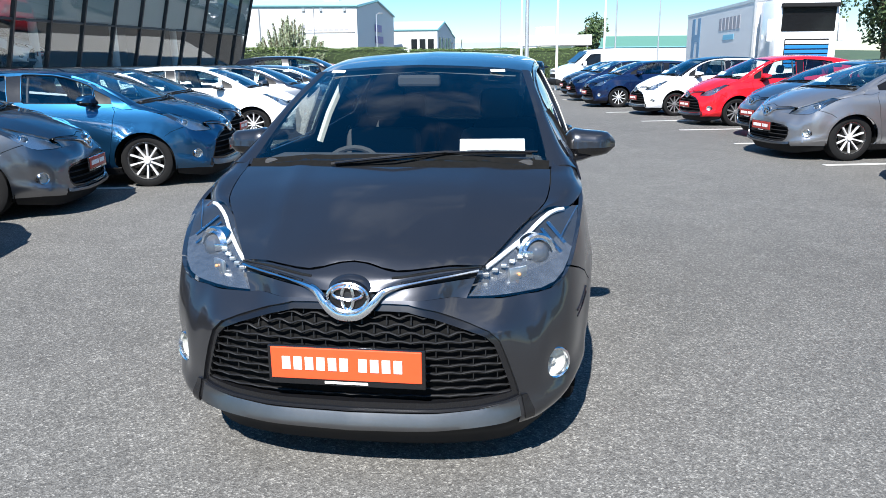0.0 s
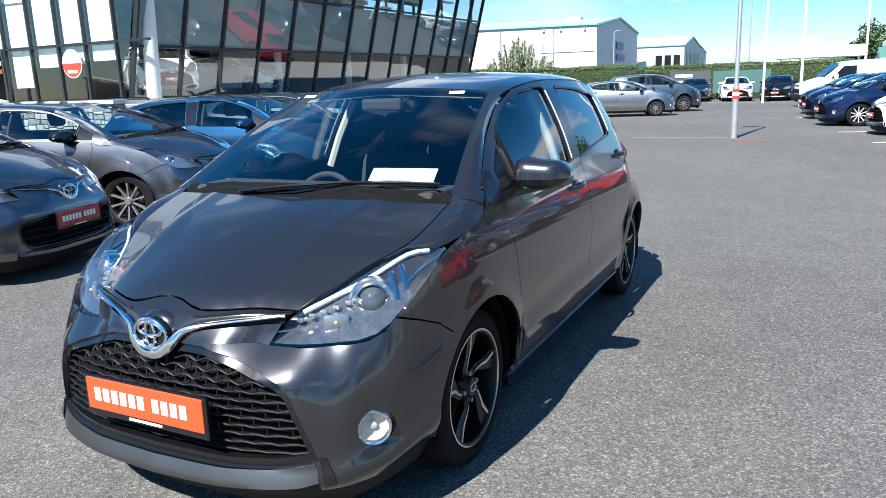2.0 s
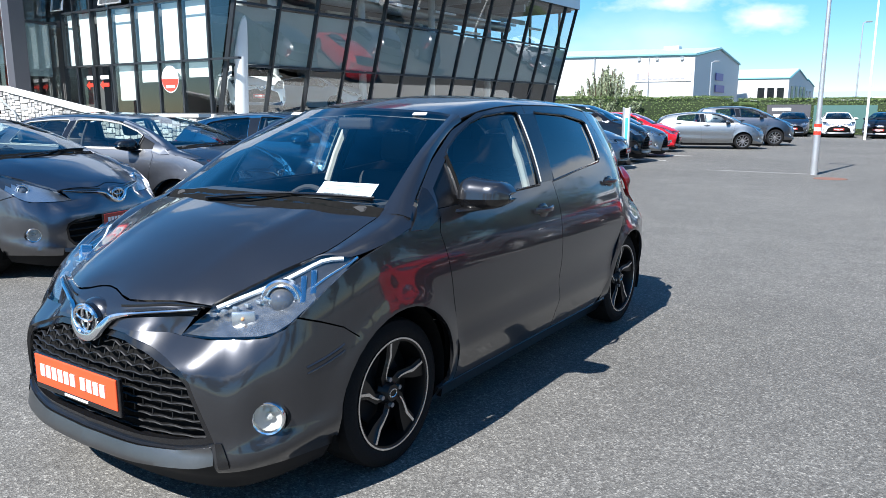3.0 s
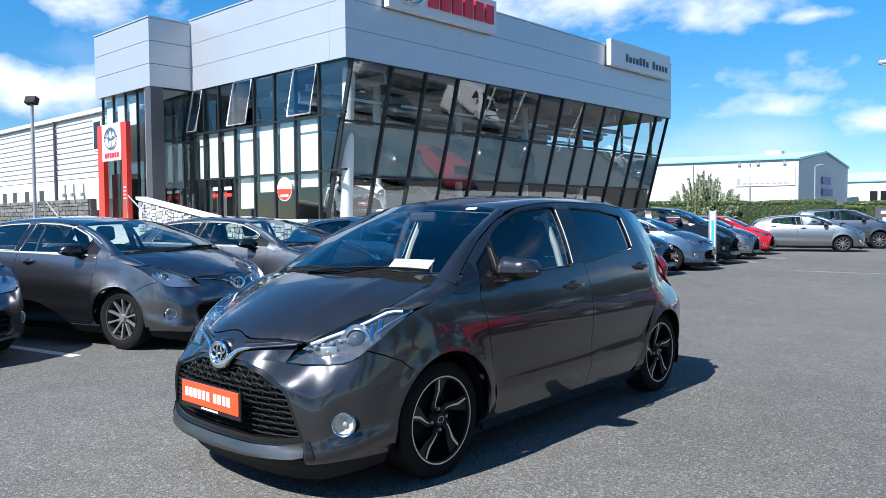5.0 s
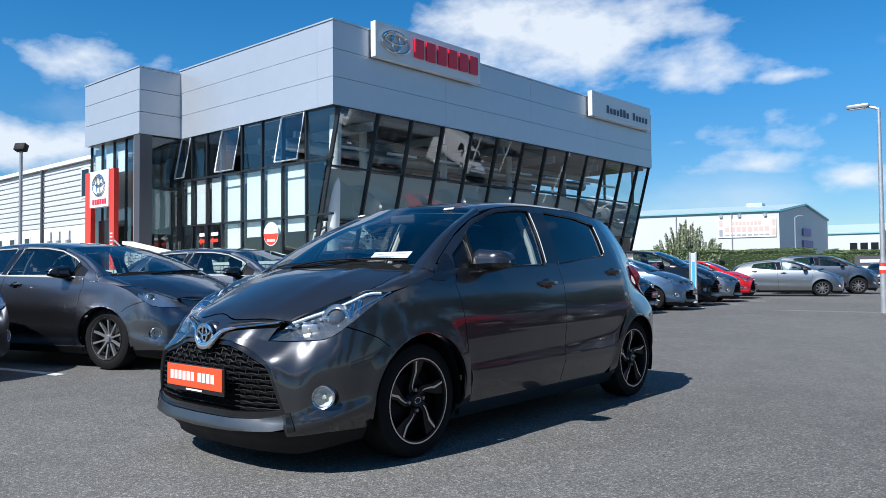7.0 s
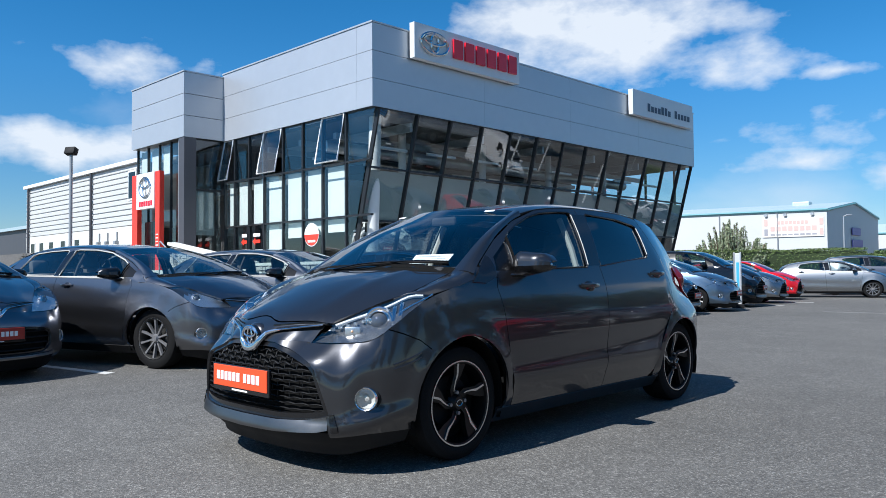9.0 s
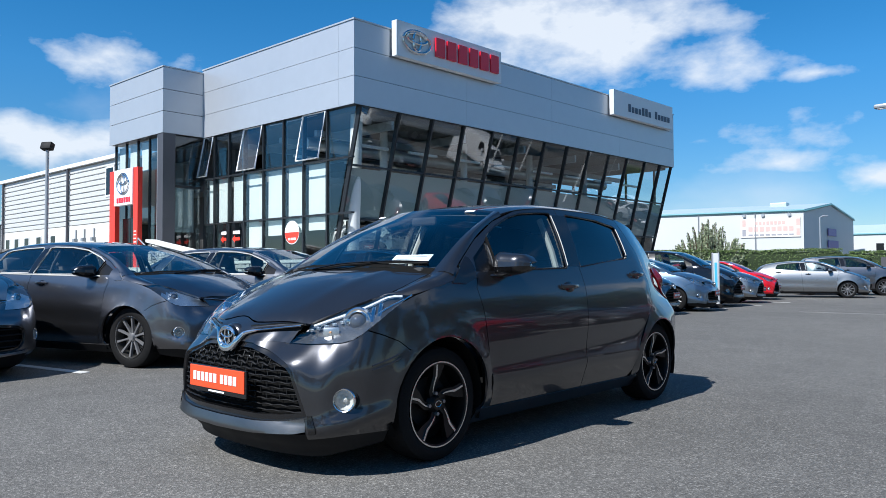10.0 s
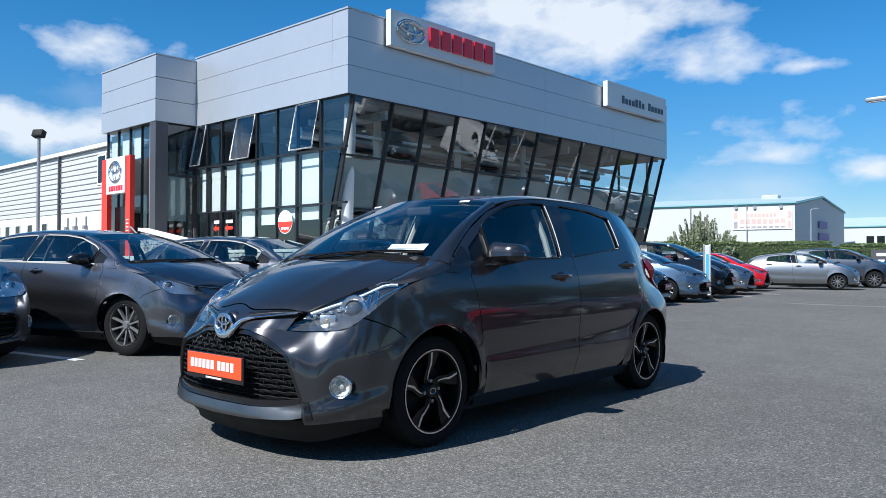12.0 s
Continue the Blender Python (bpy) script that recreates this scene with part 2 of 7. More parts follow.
M_TRIM = mat("satin_window_trim", (0.66, 0.665, 0.675), 0.38, 0.6, vary=0.05)
M_REFLECT = mat("lamp_reflector", (0.78, 0.79, 0.80), 0.36, 1.0, vary=0.1)
M_LAMPBEZEL = mat("dark_lamp_bezel", (0.035, 0.037, 0.042), 0.3, 0.3, vary=0.2, scale=20)
M_LAMPSHELL = mat("lamp_shell", (0.25, 0.25, 0.252), 0.24, 0.82, vary=0.25, scale=30, bump=0.04)
M_LAMPGLASS = mat("projector_glass", (0.16, 0.165, 0.175), 0.06, 0.6, vary=0.05)
M_PLATEDARK = mat("dull_red_plate", (0.36, 0.03, 0.02), 0.4, vary=0.06)
M_SIDEGLASS = pane("side_glass", (0.42, 0.50, 0.50))
M_CLEARGLASS = pane("clear_side_glass", (0.74, 0.82, 0.80))
M_PRIVACY = pane("privacy_glass", (0.03, 0.035, 0.04))
M_LENS = pane("clear_lens", (0.93, 0.95, 0.96), 0.02)
M_CABIN = mat("dark_cabin_fabric", (0.034, 0.034, 0.036), 0.85, vary=0.25, fine=200, bump=0.3)
M_SEATGREY = mat("grey_seat_fabric", (0.11, 0.11, 0.115), 0.85, vary=0.2, fine=200, bump=0.3)
M_TRIM = mat("pale_pillar_trim", (0.48, 0.47, 0.44), 0.7, vary=0.06)
M_HEADLINING = mat("grey_headlining", (0.12, 0.12, 0.115), 0.9, vary=0.1, fine=150, bump=0.2)
M_PAPER = mat("white_paper", (0.82, 0.83, 0.84), 0.6, vary=0.03)
M_INK = mat("grey_print", (0.3, 0.3, 0.33), 0.7, vary=0.1)
M_PLATE = mat("orange_red_plate", (0.72, 0.075, 0.02), 0.35, vary=0.05)
M_WHITE = mat("white_gloss", (0.8, 0.8, 0.79), 0.35, vary=0.03)
M_AMBER = mat("pale_amber_lens", (0.70, 0.33, 0.12), 0.25, vary=0.1, spec=0.8)
M_REDLENS = mat("red_lens", (0.17, 0.008, 0.010), 0.12, vary=0.1, coat=0.3)
M_FASCIA = mat("silver_composite_panel", (0.482, 0.503, 0.533), 0.38, 0.5, vary=0.03, scale=0.4, fine=3.0)
M_MULLION = mat("dark_grey_mullion", (0.028, 0.031, 0.035), 0.4, 0.4, vary=0.1)
M_BGLASS = pane("showroom_glass", (0.84, 0.91, 0.90), 0.0, 1.64)
M_FROST = mat("white_blind", (0.60, 0.635, 0.625), 0.6, vary=0.03, scale=0.8)
M_FROSTDIM = mat("grey_frosted_film", (0.21, 0.25, 0.26), 0.5, vary=0.06, scale=0.5)
M_CONCRETE = mat("pale_render", (0.62, 0.62, 0.59), 0.85, vary=0.08, scale=0.7, fine=30, bump=0.2)
M_CLAD = mat("white_cladding", (0.53, 0.53, 0.52), 0.5, vary=0.04, scale=0.6)
M_STONE = mat("rough_grey_stone", (0.48, 0.47, 0.45), 0.9, vary=0.35, scale=8, fine=40, bump=0.8, random=0.4)
M_DARKSTONE = mat("dark_coursed_stone", (0.13, 0.125, 0.12), 0.9, vary=0.4, scale=6, fine=25, bump=0.9, random=0.4)
# mortar colour darkened to carry the shadow of the raked joints
M_SHADEDMORTAR = mat("mortar_with_joint_shade", (0.16, 0.155, 0.15), 0.95, vary=0.15, fine=60, bump=0.5)
M_RED = mat("signal_red_panel", (0.78, 0.045, 0.025), 0.35, vary=0.04)
M_REDLETTER = mat("red_letter", (0.66, 0.012, 0.035), 0.3, vary=0.04)
M_SIGNGREY = mat("pale_sign_face", (0.62, 0.64, 0.65), 0.4, 0.1, vary=0.03)
M_DARKPRINT = mat("dark_blue_print", (0.05, 0.08, 0.12), 0.5, vary=0.08)
M_TILE = mat("showroom_floor_tile", (0.22, 0.22, 0.215), 0.25, vary=0.06, scale=2)
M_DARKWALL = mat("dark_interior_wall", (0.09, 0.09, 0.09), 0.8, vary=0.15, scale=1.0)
M_COLUMN = mat("white_column", (0.55, 0.57, 0.57), 0.45, vary=0.04)
M_DARKCLAD = mat("dark_grey_cladding", (0.075, 0.075, 0.085), 0.45, 0.2, vary=0.08, scale=1.0)
M_GALV = mat("galvanised_steel", (0.55, 0.56, 0.57), 0.4, 0.7, vary=0.1, scale=5)
M_GALVGREY = mat("grey_painted_pole", (0.30, 0.32, 0.34), 0.45, 0.3, vary=0.1, scale=4)
M_BARK = mat("bark", (0.10, 0.075, 0.05), 0.95, vary=0.3, scale=10, fine=50, bump=0.8)
M_ROOFGREY = mat("pale_blue_roof_sheet", (0.42, 0.52, 0.56), 0.45, 0.2, vary=0.06, scale=0.6)
M_TEAL = mat("teal_trim", (0.10, 0.26, 0.29), 0.5, vary=0.06)


def leaf(name, a, c):
    m, nt, b = nodes_of(name)
    g = nt.nodes.new("ShaderNodeNewGeometry")
    cr = nt.nodes.new("ShaderNodeValToRGB")
    cr.color_ramp.elements[0].color, cr.color_ramp.elements[1].color = (*a, 1), (*c, 1)
    nt.links.new(g.outputs["Random Per Island"], cr.inputs["Fac"])
    nt.links.new(cr.outputs["Color"], b.inputs["Base Color"])
    b.inputs["Roughness"].default_value = 0.6
    b.inputs["Transmission Weight"].default_value = 0.0
    b.inputs["Subsurface Weight"].default_value = 0.0
    return m


M_HEDGE = leaf("hedge_leaves", (0.06, 0.11, 0.028), (0.17, 0.23, 0.07))
M_SHRUB = leaf("shrub_leaves", (0.11, 0.145, 0.085), (0.33, 0.38, 0.23))
M_FARLEAF = leaf("far_tree_leaves", (0.03, 0.06, 0.02), (0.08, 0.12, 0.04))


# ---- shaping tools ----
def part(name, bm, material, parent=None, label="", smooth=False, loc=None):
    """Links a bmesh as one mesh object under a thing or a part."""
    me = bpy.data.meshes.new(name)
    bm.normal_update()
    if smooth:
        for f in bm.faces:
            f.smooth = True
        for e in bm.edges:
            if len(e.link_faces) == 2 and e.calc_face_angle(0) > 0.7:
                e.smooth = False
    bm.to_mesh(me)
    bm.free()
    me.materials.append(material)
    ob = new(name, me)
    if material.name.endswith("glass"):
        ob.visible_shadow = False
    if parent is not None:
        ob.parent = parent
    if loc is not None:
        ob.location = loc
    if label:
        tagged(ob, label)
    return ob


def thing(name, label, category, group="", m=None, kind=""):
    ob = new(name)
    tagged(ob, label, category, group, kind)
    if m is not None:
        ob.matrix_basis = m
    return ob


def box(bm, lo, hi, bevel=0.0):
    c, s = [(a + b) / 2 for a, b in zip(lo, hi)], [abs(b - a) for a, b in zip(lo, hi)]
    r = bmesh.ops.create_cube(bm, size=1.0, matrix=Matrix.Translation(c) @ Matrix.Diagonal((*s, 1)))
    if bevel:
        es = list({e for v in r["verts"] for e in v.link_edges})
        bmesh.ops.bevel(bm, geom=es, offset=bevel, segments=2, affect="EDGES", profile=0.5)
    return bm


def a_box(lo, hi, bevel=0.0):
    return box(bmesh.new(), lo, hi, bevel)


def tube(bm, a, b, ra, rb=None, n=12, caps=True):
    a, b = Vector(a), Vector(b)
    rb = ra if rb is None else rb
    m = Matrix.Translation((a + b) / 2) @ (b - a).to_track_quat("Z", "Y").to_matrix().to_4x4()
    bmesh.ops.create_cone(bm, cap_ends=caps, segments=n, radius1=ra, radius2=rb, depth=(b - a).length, matrix=m)
    return bm


def sweep(bm, pts, w, h=None, n=8, closed=False):
    """A rod of round or flattened section along points."""
    h = w if h is None else h
    pts = [Vector(p) for p in pts]
    rings = []
    for i, p in enumerate(pts):
        d = (pts[min(i + 1, len(pts) - 1)] - pts[max(i - 1, 0)]).normalized()
        if closed:
            d = (pts[(i + 1) % len(pts)] - pts[i - 1]).normalized()
        side = d.cross(Vector((0, 0, 1)))
        side = side.normalized() if side.length > 1e-4 else Vector((1, 0, 0))
        top = side.cross(d).normalized()
        rings.append([bm.verts.new(p + side * math.cos(k * math.tau / n) * w + top * math.sin(k * math.tau / n) * h) for k in range(n)])
    pairs = list(zip(rings, rings[1:])) + ([(rings[-1], rings[0])] if closed else [])
    for r, q in pairs:
        for k in range(n):
            bm.faces.new((r[k], r[(k + 1) % n], q[(k + 1) % n], q[k]))
    if not closed:
        bm.faces.new(rings[0][::-1])
        bm.faces.new(rings[-1])
    return bm


def lathe(profile, n=40, axis="x"):
    """A ring of revolution about x from (radius, along) points."""
    bm = bmesh.new()
    rings = []
    for r, a in profile:
        rings.append([bm.verts.new((a, r * math.cos(k * math.tau / n), r * math.sin(k * math.tau / n))) for k in range(n)])
    for p, q in zip(rings, rings[1:]):
        for k in range(n):
            bm.faces.new((p[k], p[(k + 1) % n], q[(k + 1) % n], q[k]))
    return bm


def spline(pts, n):
    """n points along a smooth curve through pts, evenly spaced by length."""
    p = np.array(pts, float)
    if len(p) == 2:
        return p[0] + (p[1] - p[0]) * np.linspace(0, 1, n)[:, None]
    q = np.vstack([2 * p[0] - p[1], p, 2 * p[-1] - p[-2]])
    out = []
    for i in range(1, len(q) - 2):
        t = np.linspace(0, 1, 12, endpoint=False)[:, None]
        a, b, c, d = q[i - 1], q[i], q[i + 1], q[i + 2]
        out.append(0.5 * (2 * b + (c - a) * t + (2 * a - 5 * b + 4 * c - d) * t**2 + (3 * b - a - 3 * c + d) * t**3))
    out = np.vstack(out + [p[-1:]])
    s = np.r_[0, np.cumsum(np.linalg.norm(np.diff(out, axis=0), axis=1))]
    return np.stack([np.interp(np.linspace(0, s[-1], n), s, out[:, k]) for k in range(out.shape[1])], 1)


def ease(pts):
    """A smooth function through (x, y) pairs."""
    xs, ys = [p[0] for p in pts], [p[1] for p in pts]
    k = np.array(xs, float)
    v = np.array(ys, float)
    d = np.diff(v) / np.diff(k)
    m = np.r_[d[0], [0 if a * b <= 0 else 2 * a * b / (a + b) for a, b in zip(d, d[1:])], d[-1]]

    def f(x):
        if x <= k[0]:
            return float(v[0])
        if x >= k[-1]:
            return float(v[-1])
        i = int(np.searchsorted(k, x) - 1)
        h = k[i + 1] - k[i]
        t = (x - k[i]) / h
        return float(v[i] * (2 * t**3 - 3 * t**2 + 1) + h * m[i] * (t**3 - 2 * t**2 + t) + v[i + 1] * (3 * t**2 - 2 * t**3) + h * m[i + 1] * (t**3 - t**2))

    return f


def skin(rows, nu=16, nv=12):
    """A smooth sheet over a few lengthwise curves."""
    lines = [spline(r, nu) for r in rows]
    cols = [spline([ln[i] for ln in lines], nv) if len(rows) > 1 else None for i in range(nu)]
    bm = bmesh.new()
    g = [[bm.verts.new(c[j]) for j in range(nv)] for c in cols]
    for i in range(nu - 1):
        for j in range(nv - 1):
            bm.faces.new((g[i][j], g[i + 1][j], g[i + 1][j + 1], g[i][j + 1]))
    return bm


def shrunk(poly, d):
    """The polygon with its edges moved inwards by d."""
    n = len(poly)
    area = sum(poly[i][0] * poly[(i + 1) % n][1] - poly[(i + 1) % n][0] * poly[i][1] for i in range(n))
    s = 1 if area > 0 else -1
    out = []
    for i in range(n):
        a, b, c = (np.array(poly[k % n], float) for k in (i - 1, i, i + 1))
        e, f = (b - a) / (np.linalg.norm(b - a) + 1e-9), (c - b) / (np.linalg.norm(c - b) + 1e-9)
        ne, nf = s * np.array((-e[1], e[0])), s * np.array((-f[1], f[0]))
        m = ne + nf
        m /= max(np.linalg.norm(m), 1e-6)
        out.append(tuple(b + m * d / max(0.5, m @ ne)))
    return out


def within(x, y, poly):
    hit, n = False, len(poly)
    for i in range(n):
        (x0, y0), (x1, y1) = poly[i], poly[(i + 1) % n]
        if (y0 > y) != (y1 > y) and x < (x1 - x0) * (y - y0) / (y1 - y0) + x0:
            hit = not hit
    return hit


def sheet(poly, surface, step, holes=(), gap=0.0):
    """The piece of a surface (a function of two numbers) inside an outline, less its holes."""
    poly = shrunk(poly, gap) if gap else list(poly)
    bm = bmesh.new()
    lo, hi = np.min(poly, 0) - 1e-3, np.max(poly, 0) + 1e-3
    nx, ny = (max(2, int(math.ceil((hi[k] - lo[k]) / step)) + 1) for k in (0, 1))
    g = [[bm.verts.new((x, y, 0)) for y in np.linspace(lo[1], hi[1], ny)] for x in np.linspace(lo[0], hi[0], nx)]
    for i in range(nx - 1):
        for j in range(ny - 1):
            bm.faces.new((g[i][j], g[i + 1][j], g[i + 1][j + 1], g[i][j + 1]))
    for loop in (poly, *holes):
        for (x0, y0), (x1, y1) in zip(loop, [*loop[1:], loop[0]]):
            pad = 1e-4 + 0.02
            bx0, bx1, by0, by1 = min(x0, x1) - pad, max(x0, x1) + pad, min(y0, y1) - pad, max(y0, y1) + pad
            near = [f for f in bm.faces if max(v.co.x for v in f.verts) >= bx0 and min(v.co.x for v in f.verts) <= bx1
                    and max(v.co.y for v in f.verts) >= by0 and min(v.co.y for v in f.verts) <= by1]
            geom = list({*near, *(e for f in near for e in f.edges), *(v for f in near for v in f.verts)})
            if geom:
                bmesh.ops.bisect_plane(bm, geom=geom, dist=1e-5, plane_co=(x0, y0, 0), plane_no=(y1 - y0, x0 - x1, 0))
    dead = []
    for f in bm.faces:
        c = f.calc_center_median()
        if not within(c.x, c.y, poly) or any(within(c.x, c.y, h) for h in holes):
            dead.append(f)
    bmesh.ops.delete(bm, geom=dead, context="FACES")
    for v in bm.verts:
        v.co = surface(v.co.x, v.co.y)
    return bm


def rim(bm, depth):
    """Turns the open edges inwards, so that a panel shows its thickness."""
    bm.normal_update()
    edges = [e for e in bm.edges if len(e.link_faces) == 1]
    normals = {v: v.normal.copy() for e in edges for v in e.verts}
    places = {tuple(round(c, 6) for c in v.co): n for v, n in normals.items()}
    r = bmesh.ops.extrude_edge_only(bm, edges=edges)
    for v in r["geom"]:
        if isinstance(v, bmesh.types.BMVert):
            n = places.get(tuple(round(c, 6) for c in v.co))
            if n is not None:
                v.co -= n * depth
    return bm


def outward(bm, centre=(0, 0, 0.6)):
    """Turns the faces so that they look away from a centre."""
    c = Vector(centre)
    bm.normal_update()
    s = sum(f.calc_area() * f.normal.dot((f.calc_center_median() - c).normalized()) for f in bm.faces)
    if s < 0:
        bmesh.ops.reverse_faces(bm, faces=bm.faces[:])
    return bm


def flipped(bm):
    """A copy mirrored across the middle plane."""
    b = bm.copy()
    for v in b.verts:
        v.co.x = -v.co.x
    bmesh.ops.reverse_faces(b, faces=b.faces[:])
    return b


def merged(*bms):
    out = bmesh.new()
    for b in bms:
        me = bpy.data.meshes.new("tmp")
        b.to_mesh(me)
        b.free()
        out.from_mesh(me)
        bpy.data.meshes.remove(me)
    return out


def circle(cx, cy, r, n=28, a0=0.0, a1=math.tau):
    return [(cx + r * math.cos(a0 + (a1 - a0) * k / n), cy + r * math.sin(a0 + (a1 - a0) * k / n)) for k in range(n)]


def slab(poly, frame_of, depth):
    """A flat outline, placed by a function (a, b, out) -> place, with thickness."""
    bm = bmesh.new()
    top = [bm.verts.new(frame_of(a, b, depth)) for a, b in poly]
    low = [bm.verts.new(frame_of(a, b, 0.0)) for a, b in poly]
    bm.faces.new(top)
    bm.faces.new(low[::-1])
    n = len(poly)
    for k in range(n):
        bm.faces.new((top[k], low[k], low[(k + 1) % n], top[(k + 1) % n]))
    bmesh.ops.recalc_face_normals(bm, faces=bm.faces[:])
    return bm


# ---- cars ----
FRONT_PLAN = [(0, 0), (0.28, 0.015), (0.50, 0.066), (0.62, 0.130), (0.70, 0.196), (0.765, 0.295), (0.808, 0.455), (0.83, 0.645), (0.840, 0.885), (0.842, 1.385)]
REAR_PLAN = [(0.842, 1.1), (0.835, 0.62), (0.80, 0.32), (0.73, 0.15), (0.60, 0.06), (0.35, 0.015), (0, 0)]
NOSE, TAIL = -1.985, 1.965
CONTOUR = spline([(x, NOSE + d) for x, d in FRONT_PLAN] + [(0.842, 0.1)] + [(x, TAIL - d) for x, d in REAR_PLAN], 240)
ARC = np.r_[0, np.cumsum(np.linalg.norm(np.diff(CONTOUR, axis=0), axis=1))]
FLANK = [i for i in range(len(CONTOUR)) if CONTOUR[i][0] > 0.3]
side_in = ease([(0.12, 0.13), (0.17, 0.095), (0.24, 0.05), (0.32, 0.026), (0.45, 0.006), (0.55, 0.0), (0.70, 0.002), (0.80, 0.012), (0.89, 0.030), (0.98, 0.058), (1.1, 0.11)])
front_mid = ease([(0.12, 0.10), (0.17, 0.05), (0.22, 0.015), (0.30, 0.0), (0.44, 0.0), (0.50, 0.004), (0.555, 0.014), (0.60, 0.030), (0.654, 0.055), (0.70, 0.080), (0.76, 0.115), (0.9, 0.25)])
front_edge = ease([(0.12, 0.10), (0.17, 0.05), (0.22, 0.015), (0.30, 0.0), (0.46, 0.0), (0.52, 0.006), (0.56, 0.018), (0.60, 0.055), (0.648, 0.115), (0.66, 0.130), (0.76, 0.225), (0.9, 0.35)])
front_out = ease([(0.12, 0.10), (0.17, 0.05), (0.22, 0.015), (0.30, 0.0), (0.38, 0.002), (0.44, 0.008), (0.50, 0.024), (0.55, 0.047), (0.60, 0.079), (0.648, 0.118), (0.66, 0.132), (0.76, 0.225), (0.9, 0.35)])
rear_in = ease([(0.12, 0.16), (0.2, 0.08), (0.3, 0.01), (0.45, 0.0), (0.6, 0.03), (0.7, 0.05), (0.98, 0.13), (1.1, 0.17)])


def arc_at(y, rear=False):
    """How far round the plan, from the middle of the nose, the side lies at y."""
    ids = [i for i in FLANK if (CONTOUR[i][1] > 0.2) == rear] if rear else [i for i in FLANK if CONTOUR[i][1] < 0.6]
    return float(np.interp(y, CONTOUR[ids, 1], ARC[ids]))


def tuck(y, z):
    """How far the tail's shoulders draw in towards the top."""
    a, b = min(1.0, max(0.0, (y - 1.12) / 0.62)), min(1.0, max(0.0, (z - 0.63) / 0.28))
    return 0.125 * a * a * (3 - 2 * a) * b * b * (3 - 2 * b)


def wrap(s, z):
    """The lower body's skin: s metres round the plan, z up."""
    x, y = (float(np.interp(s, ARC, CONTOUR[:, k])) for k in (0, 1))
    e = 0.02
    tx, ty = (float(np.interp(s + e, ARC, CONTOUR[:, k]) - np.interp(s - e, ARC, CONTOUR[:, k])) for k in (0, 1))
    if s < e:
        tx, ty = 1.0, 0.0
    if s > ARC[-1] - e:
        tx, ty = -1.0, 0.0
    ln = math.hypot(tx, ty)
    nx, ny = ty / ln, -tx / ln
    k = abs(ny) ** 1.35 if ny < 0 else ny * ny
    w = min(1.0, max(0.0, (s - 0.22) / 0.18))
    w = w * w * (3 - 2 * w)
    q = min(1.0, max(0.0, (s - 0.50) / 0.16))
    edge = front_edge(z) + (front_out(z) - front_edge(z)) * q * q * (3 - 2 * q)
    d = (1 - k) * side_in(z) + k * (front_mid(z) * (1 - w) + edge * w if ny < 0 else rear_in(z))
    px, py = x - nx * d, y - ny * d
    return Vector((px - tuck(py, z) * min(1.0, px / 0.4), py, z))


half_at = lambda y: float(np.interp(y, CONTOUR[FLANK, 1], CONTOUR[FLANK, 0]))

HATCH = dict(
    roof=[(-0.44, 1.425), (-0.2, 1.462), (0.1, 1.492), (0.45, 1.50), (0.85, 1.487), (1.2, 1.455), (1.5, 1.41), (1.72, 1.365)],
    rail=[(-1.06, 0.99), (-0.85, 1.12), (-0.6, 1.268), (-0.34, 1.378), (-0.1, 1.425), (0.25, 1.448), (0.7, 1.445), (1.1, 1.42), (1.45, 1.37), (1.72, 1.32)],
    upper=[(-1.06, 0.735), (-0.85, 0.675), (-0.6, 0.60), (-0.34, 0.56), (0.0, 0.565), (0.5, 0.57), (1.0, 0.555), (1.3, 0.53), (1.47, 0.50), (1.72, 0.46)],
    belt=[(-1.06, 0.985), (-0.5, 1.0), (0.3, 1.035), (1.0, 1.08), (1.4, 1.12)],
    deck=[(1.72, 1.365), (1.80, 1.18), (1.865, 1.0)],
    last=1.47,
    window_f=[(-0.632, 1.010), (-0.575, 1.222), (-0.54, 1.243), (-0.44, 1.292), (-0.29, 1.352), (-0.155, 1.385), (0.05, 1.402), (0.16, 1.403), (0.175, 1.392), (0.135, 1.04), (0.115, 1.028)],
    window_r=[(0.29, 1.036), (0.352, 1.395), (0.37, 1.403), (0.768, 1.384), (1.0, 1.350), (1.035, 1.335), (1.0, 1.115), (0.975, 1.102)],
    quarter_glass=None,
    y=[(-2.2, -2.2), (2.2, 2.2)], x=1.0, z=[(0, 0), (1.6, 1.6)], tyre=0.302, rim_r=0.225,
)
